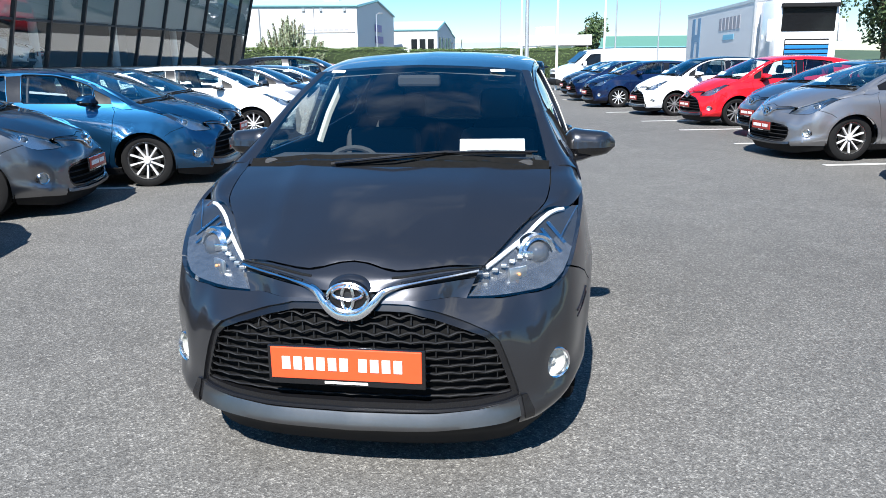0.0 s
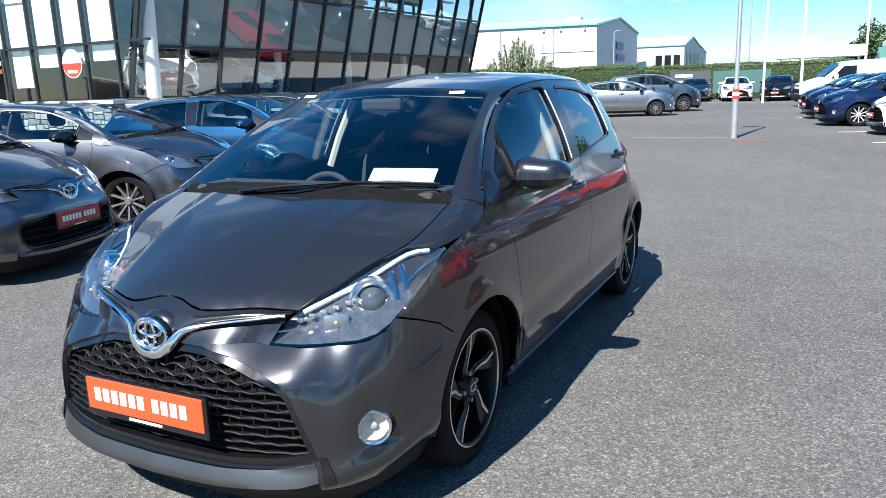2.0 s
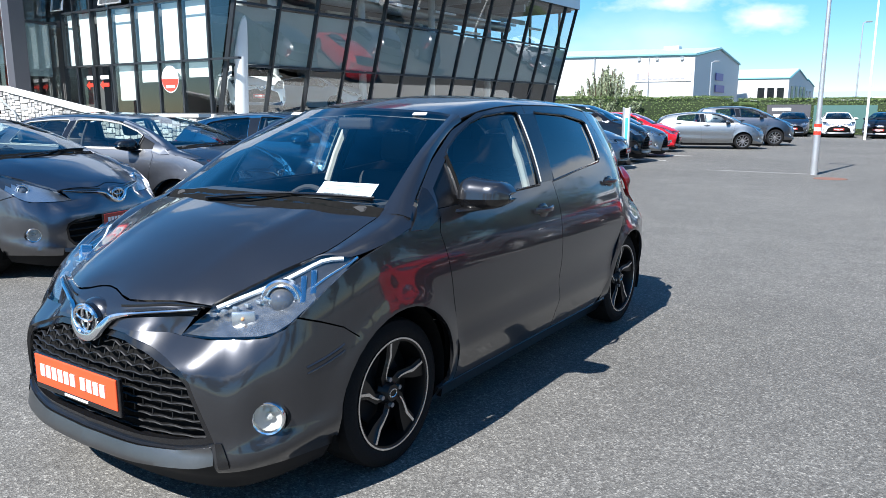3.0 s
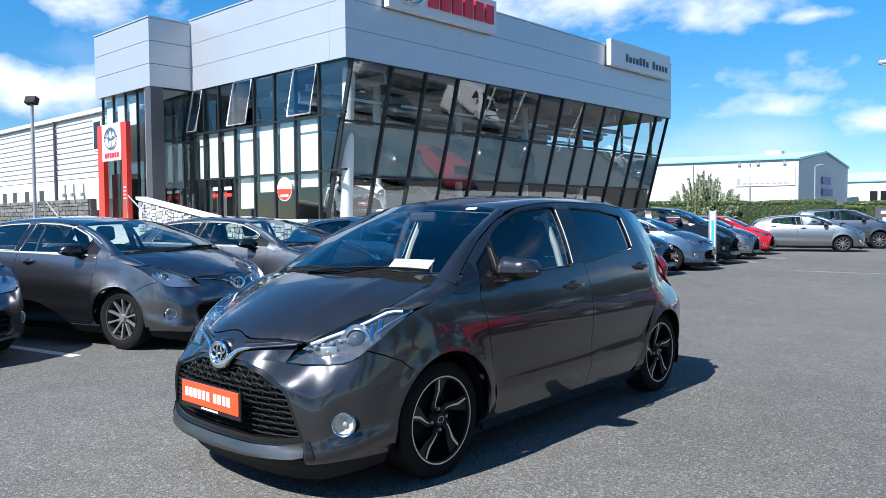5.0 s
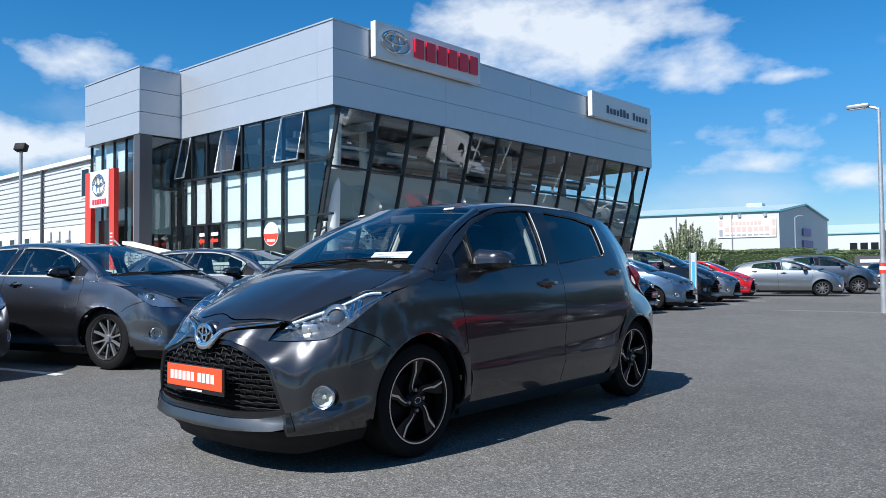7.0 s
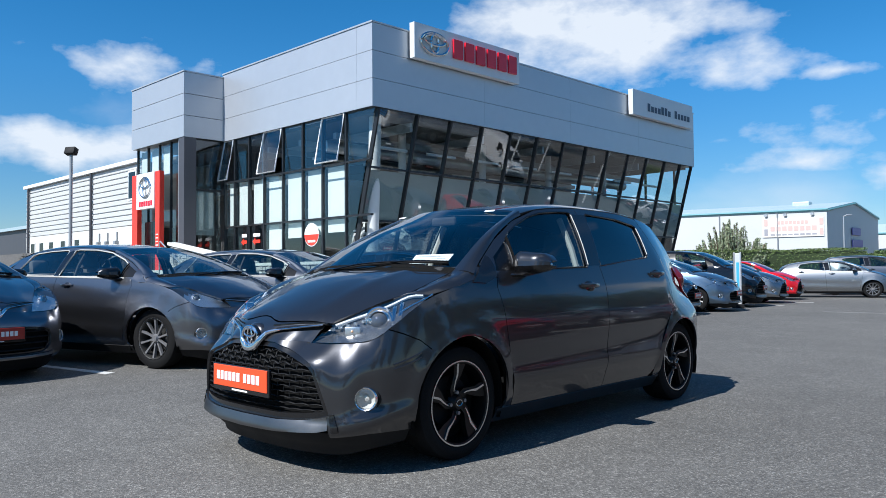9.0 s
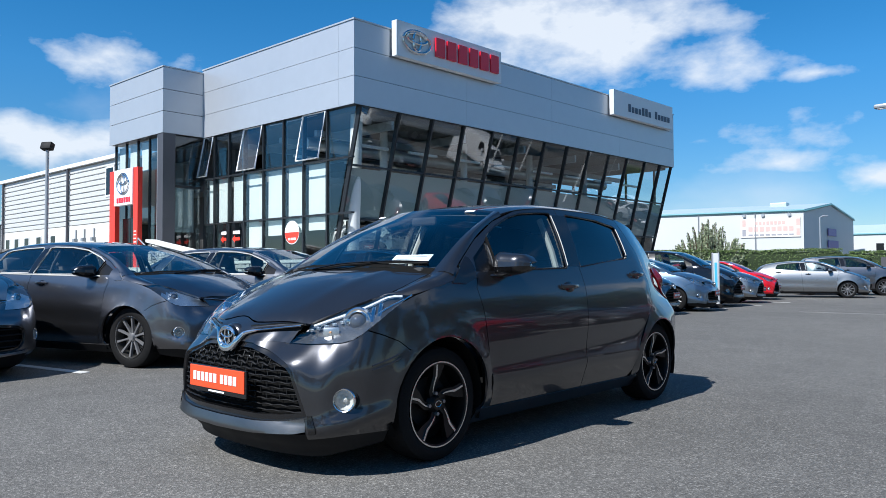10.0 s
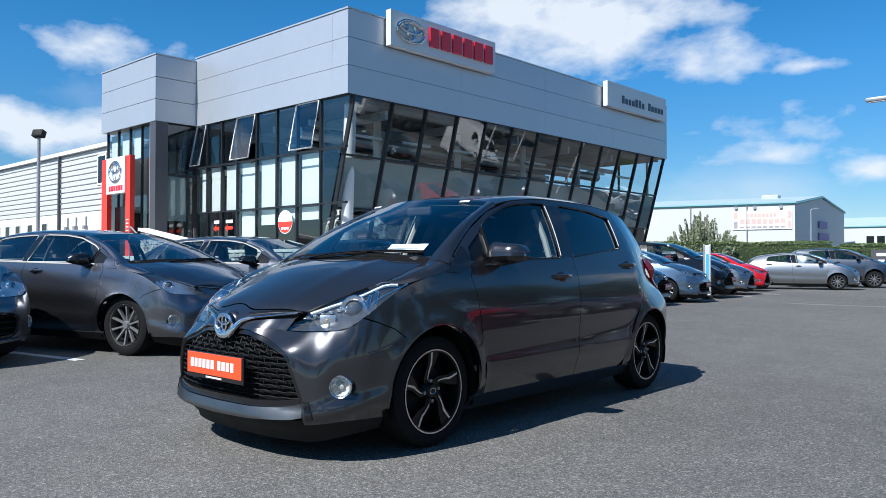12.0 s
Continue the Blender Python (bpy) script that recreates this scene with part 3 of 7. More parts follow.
SALOON = dict(
    HATCH,
    roof=[(-0.44, 1.40), (-0.2, 1.44), (0.1, 1.468), (0.4, 1.472), (0.75, 1.445), (1.0, 1.405)],
    rail=[(-1.06, 0.99), (-0.85, 1.105), (-0.6, 1.24), (-0.34, 1.345), (-0.1, 1.392), (0.25, 1.415), (0.7, 1.395), (1.0, 1.35), (1.3, 1.20), (1.56, 1.04)],
    upper=[(-1.06, 0.735), (-0.85, 0.675), (-0.6, 0.60), (-0.34, 0.56), (0.0, 0.565), (0.5, 0.565), (1.0, 0.545), (1.3, 0.61), (1.56, 0.69)],
    belt=[(-1.06, 0.985), (-0.5, 0.99), (0.3, 1.01), (1.0, 1.03), (1.56, 1.04)],
    deck=[(1.0, 1.405), (1.22, 1.27), (1.46, 1.105), (1.52, 1.075), (1.7, 1.06), (1.90, 1.03)],
    last=1.56,
    window_f=[(-0.642, 1.01), (-0.637, 1.168), (-0.55, 1.22), (-0.32, 1.318), (-0.1, 1.36), (0.16, 1.372), (0.21, 1.36), (0.26, 1.03), (0.24, 1.015)],
    window_r=[(0.34, 1.03), (0.30, 1.35), (0.33, 1.37), (0.6, 1.36), (0.86, 1.335), (0.93, 1.31), (1.02, 1.07), (0.99, 1.045)],
    grille=[(-0.14, 0.515), (0.14, 0.515), (0.30, 0.512), (0.47, 0.495), (0.53, 0.465), (0.55, 0.42), (0.54, 0.33), (0.50, 0.28), (0.45, 0.258), (0.3, 0.245), (-0.3, 0.245)],
    quarter_glass=[(1.06, 1.075), (0.975, 1.30), (1.08, 1.25), (1.28, 1.12), (1.25, 1.09)],
)


def build_car(spec, colour, label, category="car", group="", name="car", fine=1.0, hero=False, wheels="grey", privacy=False, m=None, plate=True):
    root = thing(name, label, category, group, m)
    fy, fz, kx = ease(spec["y"]), ease(spec["z"]), spec["x"]
    yy = lambda y: fy(y) if -2.2 < y < 2.2 else y
    warp = lambda p: Vector((p[0] * kx, yy(p[1]), fz(p[2])))
    roof_z, rail_z, up_x, belt_z = (ease(spec[k]) for k in ("roof", "rail", "upper", "belt"))
    st = 0.055 / fine

    def side(y, z):
        """The flank, from the sill to the roof's edge."""
        bz = 0.985
        low = half_at(y) - side_in(min(z, bz))
        low -= tuck(y, min(z, bz))
        if z <= bz:
            return Vector((low, y, z))
        top = max(rail_z(y), bz + 0.02)
        t = min(1.0, (z - bz) / (top - bz))
        x = low + (up_x(y) - low) * t + 0.018 * math.sin(math.pi * t)
        return Vector((x, y, z))

    def panel(pname, bm, material, parent=root, plabel="", both=True, depth=0.016, middle=False):
        """Places a panel of the right flank, and its twin."""
        if middle:
            bm = merged(bm, flipped(bm))
            bmesh.ops.remove_doubles(bm, verts=bm.verts[:], dist=2e-4)
        outward(bm)
        for v in bm.verts:
            v.co = warp(v.co)
        if depth:
            rim(bm, depth)
        if both and not middle:
            part(pname, flipped(bm), material, parent, plabel, smooth=True)
        return part(pname, bm, material, parent, plabel, smooth=True)

    AF, AR, RA = -1.155, 1.345, 0.348
    arch_f = circle(AF, 0.315, RA, 36)
    arch_r = circle(AR, 0.30, RA - 0.012, 36)

    def flare(y, z):
        """The rolled lip of the wheel arches stands a little proud."""
        r = min(math.hypot(y - AF, z - 0.315) - RA, math.hypot(y - AR, z - 0.30) - RA + 0.012)
        return 0.014 * math.exp(-((max(0.0, r) / 0.05) ** 2)) if z > 0.25 else 0.0

    to_s = lambda loop: [(arc_at(y), z) for y, z in loop]
    y_of = lambda s: wrap(s, 0.6).y

    # front bumper
    lamp_low = [(0.42, 0.648), (0.56, 0.648), (0.72, 0.654), (0.80, 0.661), (0.87, 0.688), (0.95, 0.742), (1.04, 0.80), (1.12, 0.846), (1.195, 0.885)]
    seam = [(0.915, 0.716), (1.00, 0.69), (1.09, 0.655), (1.15, 0.61)]
    s_arch = arc_at(-1.40)
    grille = [(-0.14, 0.650), (0.14, 0.650), (0.205, 0.648), (0.30, 0.624), (0.42, 0.586), (0.485, 0.560), (0.522, 0.525), (0.55, 0.455), (0.582, 0.37), (0.602, 0.312), (0.56, 0.302), (0.45, 0.287), (0.3, 0.279), (-0.3, 0.279)]
    grille = spec.get("grille", grille)
    plain = "grille" in spec
    g_low = grille[-1][1]
    lip = [(-0.1, 0.240), (0.3, 0.240), (0.52, 0.252), (0.575, 0.268), (0.585, 0.236), (0.55, 0.228), (0.3, 0.213), (-0.1, 0.211)] if plain else [(-0.1, 0.274), (0.3, 0.275), (0.45, 0.283), (0.585, 0.303), (0.607, 0.243), (0.55, 0.232), (0.3, 0.217), (-0.1, 0.212)]
    lip_gap = [*lip[:4], (lip[4][0] + 0.005, 0.15), (-0.1, 0.15)]
    bumper = [(0, 0.19), (0.58, 0.20), (0.80, 0.218), (arc_at(-1.52), 0.215), (arc_at(-1.3), 0.20), (arc_at(-1.3), 0.56), *[(a, b) for a, b in seam[::-1]],
              (0.87, 0.685), (0.80, 0.658), (0.72, 0.651), (0.56, 0.645), (0.42, 0.648), (0.36, 0.654), (0.28, 0.657), (0.205, 0.660), (0.12, 0.660), (0, 0.660)]
    fogs = circle(0.785, 0.388, 0.055, 16)
    def bumper_skin(s, z):
        p = wrap(s, z)
        q = wrap(s + 0.02, z) - wrap(max(0, s - 0.02), z)
        n = Vector((q.y, -q.x, 0)).normalized() if s > 0.02 else Vector((0, -1, 0))
        ridge = 0.236 + 0.22 * max(0.0, s - 0.62)
        out = 0.024 * math.exp(-((z - ridge) / 0.046) ** 2) * min(1.0, max(0.0, (s - 0.50) / 0.12)) * min(1.0, max(0.0, (1.12 - s) / 0.14))
        dent = 0.020 * math.exp(-(((s - 0.79) / 0.085) ** 2) - ((z - 0.405) / 0.10) ** 2)
        return p + n * (out - dent + (flare(p.y, z) if s > 0.9 else 0.0))

    bm = sheet(bumper, bumper_skin, 0.032 / fine, [to_s(arch_f), grille, lip_gap, fogs])
    body = panel("front_bumper", bm, colour, middle=True)
    # dark frame round the grille opening, and what lies behind it
    deep = lambda s, z: wrap(s, z) + Vector((0, 0.012, 0))
    back = lambda s, z: wrap(s, z) + Vector((0, 0.05, 0))
    panel("grille_frame", sheet([(0, grille[0][1] + 0.004), *grille[1:-1], (0, g_low)], deep, 0.05 / fine, [shrunk(grille, 0.027)]), M_GLOSSBLACK, body, middle=True, depth=0.03)
    # near-black sheet, the darkness behind the slats put into its colour
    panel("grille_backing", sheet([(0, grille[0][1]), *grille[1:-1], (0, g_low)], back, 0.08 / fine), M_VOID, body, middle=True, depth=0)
    inner = shrunk(grille, 0.016)
    bar_rows = 13 if hero else 6
    for k in range(bar_rows):
        z0 = 0.268 + 0.332 * (k + 0.5) / bar_rows if plain else 0.287 + 0.358 * (k + 0.5) / bar_rows
        if not any(within(s, z0, inner) for s in (0.0, 0.05)):
            continue
        reach = max(s for s in np.linspace(0, 0.62, 125) if within(s, z0, inner))
        pts = []
        count = max(8, int(reach / 0.008)) if hero else 10
        for s in np.linspace(-reach, reach, 2 * count + 1):
            ph = (abs(s) / 0.085 + 0.5 * (k % 2)) % 1.0
            dz = (0.0036 if z0 > 0.53 else 0.0016) * min(1, max(-1, 4 * abs(ph - 0.5) - 1) * 2.2) * (1 if z0 > 0.33 else 0.6)
            p = wrap(abs(s), z0 + (dz if hero else 0))
            pts.append((math.copysign(p.x, s), p.y + 0.028, p.z))
        bm = sweep(bmesh.new(), pts, 0.007 if hero else 0.012, 0.0027 if hero else 0.008, 6)
        for v in bm.verts:
            v.co = warp(v.co)
        part("grille_slat", bm, M_GRILLE if hero else M_BLACK, body)
    if hero:
        for k in range(3, bar_rows - 1):
            za, zb = (0.287 + 0.358 * (k + 0.5 + j) / bar_rows for j in (0, 1))
            for i in range(-7, 8):
                s = (i + 0.5 * (k % 2)) * 0.085 + 0.0425
                if within(abs(s), za, inner) and within(abs(s), zb, inner):
                    p, q = wrap(abs(s), za), wrap(abs(s), zb)
                    sg = math.copysign(1, s)
                    part("grille_web", tube(bmesh.new(), (sg * p.x, p.y + 0.03, za), (sg * q.x, q.y + 0.03, zb), 0.0022, n=5), M_GRILLE, body)
    panel("bumper_lip", sheet([(0, lip[0][1]), *lip[1:-1], (0, lip[-1][1])], lambda s, z: wrap(s, z) - Vector((-0.006 * min(1, max(0, s - 0.4) * 5), 0.003 + 0.034 * min(1, max(0, (0.285 - z) / 0.06)), 0)), 0.02 / fine), M_SATIN, body, "satin silver lower lip", middle=True, depth=0.02)
    panel("air_dam", sheet([(0, 0.10), (0.62, 0.10), (0.8, 0.125), (arc_at(-1.52), 0.15), (arc_at(-1.52), 0.22), (0.8, 0.222), (0.62, 0.222), (0.3, 0.216), (0, 0.214)], lambda s, z: wrap(s, z) + Vector((0, 0.012, 0)), 0.06 / fine), M_BLACK, body, middle=True)
    if not plain:
        panel("grille_leg", sheet([(0.604, 0.318), (0.626, 0.318), (0.648, 0.262), (0.652, 0.232), (0.615, 0.228)], lambda s, z: bumper_skin(s, z) + Vector((0.004, -0.006, 0)), 0.02 / fine), M_GLOSSBLACK, body, depth=0.012)
    # fog lamps
    for sg in (1, -1):
        c = bumper_skin(0.785, 0.388)
        n = Vector((sg * 0.55, -0.83, 0.03)).normalized()
        base = Vector((sg * c.x, c.y, c.z))
        at_n = Matrix.Translation(warp(base)) @ n.to_track_quat("X", "Z").to_matrix().to_4x4()
        bm = lathe([(0.049, -0.002), (0.046, -0.014), (0.036, -0.028), (0.018, -0.036), (0.012, -0.036), (0.012, -0.018), (0.0015, -0.014)], 24)
        bm.transform(at_n)
        fog = part("fog_lamp", bm, M_TRIM, body, smooth=True)
        bm = lathe([(0.060, -0.03), (0.060, 0.004), (0.056, 0.009), (0.050, 0.006), (0.047, -0.006)], 28)
        bm.transform(at_n)
        part("fog_ring", bm, M_CHROME, fog, smooth=True)
        bm = lathe([(0.050, 0.002), (0.035, 0.007), (0.018, 0.010), (0.001, 0.011)], 24)
        bm.transform(at_n)
        part("fog_lens", bm, M_LENS, fog, smooth=True)
        bm = lathe([(0.078, -0.035), (0.066, -0.014), (0.060, -0.02), (0.058, -0.035)], 28)
        bm.transform(at_n)
        part("fog_bezel", bm, M_BLACK, fog, smooth=True)
    if hero:
        for sg in (1, -1):
            for dz, w in ((0.0, 0.005), (-0.022, 0.004)):
                ridge_line = [bumper_skin(arc_at(y), z + dz) for y, z in ((-1.63, 0.548), (-1.56, 0.566), (-1.50, 0.586), (-1.475, 0.597))]
                part("bumper_crease", sweep(bmesh.new(), [warp((sg * p.x, p.y, p.z)) for p in ridge_line], w, w, 6), colour, body, smooth=True)
    # plate
    if plate:
        pc = warp((0, NOSE, 0.455))
        pl = part("number_plate", a_box((-0.272, pc.y - 0.022, pc.z - 0.078), (0.272, pc.y - 0.006, pc.z + 0.062), 0.004), M_GLOSSBLACK, body, "plate in a black surround")
        part("plate_face", a_box((-0.26, pc.y - 0.027, pc.z - 0.055), (0.26, pc.y - 0.018, pc.z + 0.057), 0.003), M_PLATE if hero else M_PLATEDARK, pl, "orange-red plate face")
        marks = [0.205, 0.165, 0.125, 0.085, 0.045, 0.005, -0.06, -0.10, -0.14, -0.18]
        for mk in marks:
            part("plate_mark", a_box((-mk - 0.0145, pc.y - 0.030, pc.z - 0.021), (-mk + 0.0145, pc.y - 0.026, pc.z + 0.025), 0.001), M_WHITE, pl)
        part("plate_web_line", a_box((-0.075, pc.y - 0.024, pc.z - 0.070), (0.075, pc.y - 0.0215, pc.z - 0.062)), M_WHITE, pl)

    # bonnet
    hood_c = ease([(-1.93, 0.715), (-1.87, 0.765), (-1.80, 0.808), (-1.70, 0.857), (-1.60, 0.90), (-1.5, 0.94), (-1.38, 0.98), (-1.25, 1.012), (-1.17, 1.03), (-1.05, 1.05)])
    hood_k = ease([(-1.93, 0.20), (-1.79, 0.20), (-1.65, 0.165), (-1.5, 0.113), (-1.3, 0.07), (-1.1, 0.043)])
    hood_side = [(0.444, -1.744), (0.495, -1.655), (0.55, -1.55), (0.605, -1.455), (0.65, -1.365), (0.667, -1.24), (0.669, -1.108)]
    hood_front = [(0.444, -1.744), (0.36, -1.785), (0.27, -1.828), (0.19, -1.858), (0.145, -1.866), (0.10, -1.860), (0.05, -1.846), (0, -1.840)]

    def hood_at(x, y):
        z = hood_c(y) - hood_k(y) * (abs(x) / 0.65) ** 2.2
        lip_y = float(np.interp(abs(x), [p[0] for p in hood_front[::-1]], [p[1] for p in hood_front[::-1]]))
        z -= 0.010 * math.exp(-max(0.0, y - lip_y) / 0.016)
        z += 0.006 * math.exp(-((abs(x) - 0.36 - 0.12 * (y + 1.5)) / 0.05) ** 2) * min(1, max(0, (y + 1.9) * 4))
        return Vector((x, y, z))

    rear_edge = [(0.669, -1.108), (0.45, -1.18), (0.22, -1.225), (0, -1.238)]
    screen_foot = [(0.664, -1.095), (0.45, -1.137), (0.22, -1.164), (0, -1.172)]
    sd = [tuple(p) for p in spline(hood_side, 14)]
    outline = [*[tuple(p) for p in spline(hood_front, 10)][::-1], *sd[1:], *rear_edge[1:]]
    bm = sheet(outline, hood_at, 0.045 / fine)
    panel("bonnet", bm, colour, middle=True, depth=0.02)
    # wing tops between the bonnet, the lamp and the flank
    lamp_top = [tuple(hood_at(x + 0.003, y - 0.002) + Vector((0, 0, -0.006))) for x, y in ((0.444, -1.744), (0.495, -1.655), (0.55, -1.55), (0.605, -1.455))] + [(0.672, -1.40, 0.892), (0.742, -1.345, 0.882)]
    edge_b = [(y, z) for y, z in ((-1.345, 0.885), (-1.2, 0.922), (-1.05, 0.955), (-0.93, 0.972))]
    a = [hood_at(x + 0.004, y) for x, y in spline(hood_side, 12)] + [Vector((0.68, -1.0, 1.05))]
    a = a[5:]
    b = [Vector(p) for p in lamp_top[3:]] + [side(y, z) for y, z in edge_b[1:]]
    al, bl = spline(a, 16), spline(b, 16)
    mid = [Vector(((p[0] + q[0]) / 2 + 0.018 * min(1, i / 6), (p[1] + q[1]) / 2, (p[2] + q[2]) / 2 + 0.018 * min(1, i / 6))) for i, (p, q) in enumerate(zip(al, bl))]
    # flank of the front wing
    def wing(y, z):
        p = side(y, z)
        k = min(1.0, max(0.0, (-1.25 - y) / 0.15))
        p = p + (wrap(arc_at(y), z) - p) * k if k > 0 else p
        return p + Vector((flare(y, z), 0, 0))
    wing_poly = [(-0.835, 0.97), (-0.862, 0.915), (-0.835, 0.80), (-0.81, 0.62), (-0.775, 0.45), (-0.742, 0.3), (-0.738, 0.205), (-0.82, 0.205), (-1.3, 0.2),
                 (y_of(1.152), 0.20), (y_of(1.152), 0.612), (y_of(1.09), 0.658), (y_of(1.00), 0.693), (y_of(0.917), 0.719), (y_of(0.95), 0.744), (y_of(1.04), 0.802), (y_of(1.12), 0.848), (-1.345, 0.885), (-1.2, 0.925), (-1.05, 0.955), (-0.93, 0.972)]
    w = sheet(wing_poly, wing, st, [arch_f], gap=0.002)
    bm = merged(outward(w), outward(skin([al, mid, bl], 18, 6), (0.2, -1.2, 0.5)))
    bmesh.ops.remove_doubles(bm, verts=bm.verts[:], dist=1e-3)
    panel("front_wing", bm, colour)
    # headlamps
    low = [wrap(s, z) for s, z in lamp_low]
    tops = [Vector(p) for p in lamp_top] + [low[-1]]
    tl, ll = spline(tops, 16), spline(low, 16)
    mid2 = [Vector((p[0] * 0.5 + q[0] * 0.5, p[1] * 0.5 + q[1] * 0.5, p[2] * 0.5 + q[2] * 0.5)) + Vector((0.022, -0.028, 0.006)) * math.sin(math.pi * min(1, (i + 1.5) / 17)) for i, (p, q) in enumerate(zip(tl, ll))]
    lamp_cover = panel("headlamp", skin([tl, mid2, ll], 20, 8), M_LENS, root, "clear headlamp cover", both=True, depth=0)
    for sg in (1, -1):
        inset = [[Vector(p) + Vector(o) for p in ln] for ln, o in ((tl, (-0.016, 0.022, -0.004)), (mid2, (-0.038, 0.052, -0.004)), (ll, (-0.012, 0.016, 0.002)))]
        bm = skin(inset, 14, 9)
        if sg < 0:
            bm = flipped(bm)
        for v in bm.verts:
            v.co = warp(v.co)
        pj = min(mid2, key=lambda p: abs(p[1] + 1.635))
        for k, f in enumerate(bm.faces):
            f.material_index = 1 if k % 8 == 0 else 0  # the band along the lamp's top is dark
        rear = bm.copy()
        cut = warp((sg * pj[0], pj[1] + 0.115, pj[2])).y
        bmesh.ops.delete(bm, geom=[f for f in bm.faces if f.calc_center_median().y > cut or f.material_index], context="FACES")
        bmesh.ops.delete(rear, geom=[f for f in rear.faces if f.calc_center_median().y <= cut and not f.material_index], context="FACES")
        for f in rear.faces:
            f.material_index = 0
        house = part("lamp_housing", bm, M_LAMPSHELL if hero else M_REFLECT, lamp_cover, smooth=True)
        part("lamp_bezel", rear, M_LAMPBEZEL, lamp_cover, smooth=True)
        c = warp((sg * (pj[0] - 0.030), pj[1] + 0.042, pj[2] - 0.010))
        n = Vector((sg * 0.5, -1, 0.15)).normalized()
        turn = n.to_track_quat("X", "Z").to_matrix().to_4x4()
        bm = lathe([(0.040, -0.03), (0.048, 0.0), (0.053, 0.011), (0.060, 0.002), (0.070, 0.006), (0.078, 0.0), (0.078, -0.04)], 36)
        if not hero:
            bm.transform(Matrix.Scale(0.72, 4))
        bm.transform(Matrix.Translation(c) @ turn)
        part("projector_ring", bm, M_CHROME, lamp_cover, smooth=True)
        bm = bmesh.new()
        bmesh.ops.create_uvsphere(bm, u_segments=20, v_segments=12, radius=0.049 if hero else 0.035, matrix=Matrix.Translation(c + n * -0.014))
        part("projector_lens", bm, M_LAMPGLASS, lamp_cover, smooth=True)
        if hero:
            strip = [Vector(p) * 0.83 + Vector(q) * 0.17 + Vector((-0.010, 0.008, -0.002)) for p, q in zip(tl, ll)][1:-2]
            bm = sweep(bmesh.new(), [warp((sg * p.x, p.y, p.z)) for p in strip], 0.008, 0.009, 6)
            part("daylight_strip", bm, M_WHITE, lamp_cover, smooth=True)
            strip = [Vector(p) * 0.3 + Vector(q) * 0.7 + Vector((-0.012, 0.014, 0.0)) for p, q in zip(tl, ll)][10:16]
            bm = sweep(bmesh.new(), [warp((sg * p.x, p.y, p.z)) for p in strip], 0.004, 0.006, 6)
            part("lamp_trim", bm, M_CHROME, lamp_cover, smooth=True)
            for j in (9, 10):
                blade = [warp((sg * q.x, q.y, q.z)) for q in (Vector(tl[j]) * t + Vector(ll[j]) * (1 - t) + Vector((-0.006, 0.014, 0)) for t in (0.72, 0.55, 0.38, 0.2))]
                part("lamp_blade", sweep(bmesh.new(), blade, 0.010, 0.003, 6), M_CHROME, lamp_cover, smooth=True)
            for j in (1, 2, 3, 4, 5):
                q = Vector(tl[j]) * 0.62 + Vector(ll[j]) * 0.38 + Vector((-0.004, 0.012, 0))
                part("lamp_cell", a_box(*(warp((sg * q.x + a * 0.011, q.y + a * 0.008, q.z + a * 0.007)) for a in (-1, 1)), 0.003), M_REFLECT, lamp_cover)
            am = Vector(tl[3]) * 0.35 + Vector(ll[3]) * 0.65 + Vector((0.006, 0.012, 0.004))
            q = warp((sg * (am.x + 0.03), am.y + 0.03, am.z + 0.006))
            bm = a_box((-0.040, -0.008, -0.026), (0.040, 0.008, 0.024), 0.006)
            bm.transform(Matrix.Translation(q) @ Matrix.Rotation(sg * 0.72, 4, "Z"))
            ind = part("indicator_bowl", bm, M_REFLECT, lamp_cover, "silver indicator bowl", smooth=True)
            bm = bmesh.new()
            bmesh.ops.create_uvsphere(bm, u_segments=12, v_segments=8, radius=0.0065, matrix=Matrix.Translation(q + Vector((sg * 0.008, -0.012, 0))))
            part("indicator", bm, M_AMBER, lamp_cover, "pale amber indicator bulb", smooth=True)
            bm = bmesh.new()
            for k in range(3):
                q = Vector(tl[6 + k]) * 0.5 + Vector(ll[6 + k]) * 0.5 + Vector((-0.016, 0.02, 0.012))
                q = warp((sg * q.x, q.y, q.z))
                box(bm, (q.x - 0.02, q.y - 0.01, q.z - 0.016), (q.x + 0.02, q.y + 0.012, q.z + 0.016), 0.006)
            part("reflector_bowl", bm, M_CHROME, lamp_cover, smooth=True)
    # nose between the bonnet's edge and the grille: body colour, two dark grooves, a bright bar that dips round the badge
    hf = [hood_at(x, y) + Vector((0, -0.003, -0.006)) for x, y in spline(hood_front[::-1], 14)]
    bar = [Vector(p) for p in spline([(0, -1.925, 0.69), (0.06, -1.923, 0.688), (0.121, -1.912, 0.692), (0.177, -1.892, 0.704), (0.265, -1.855, 0.718), (0.35, -1.822, 0.728), (0.43, -1.784, 0.737)], 14)]
    between = lambda t, o: [p + (q - p) * t + Vector((0, -o, o * 0.6)) for p, q in zip(hf, bar)]
    panel("nose_panel", skin([hf, between(0.5, 0.006), bar], 24, 8), colour, body, middle=True, depth=0)
    under = [wrap(s, z) + Vector((0, 0.012, 0.0)) for s, z in spline([(0, 0.650), (0.12, 0.655), (0.205, 0.658), (0.28, 0.657), (0.36, 0.654), (0.42, 0.648)], 14)]
    third = [p + (q - p) * 0.3 for p, q in zip(bar, under)]
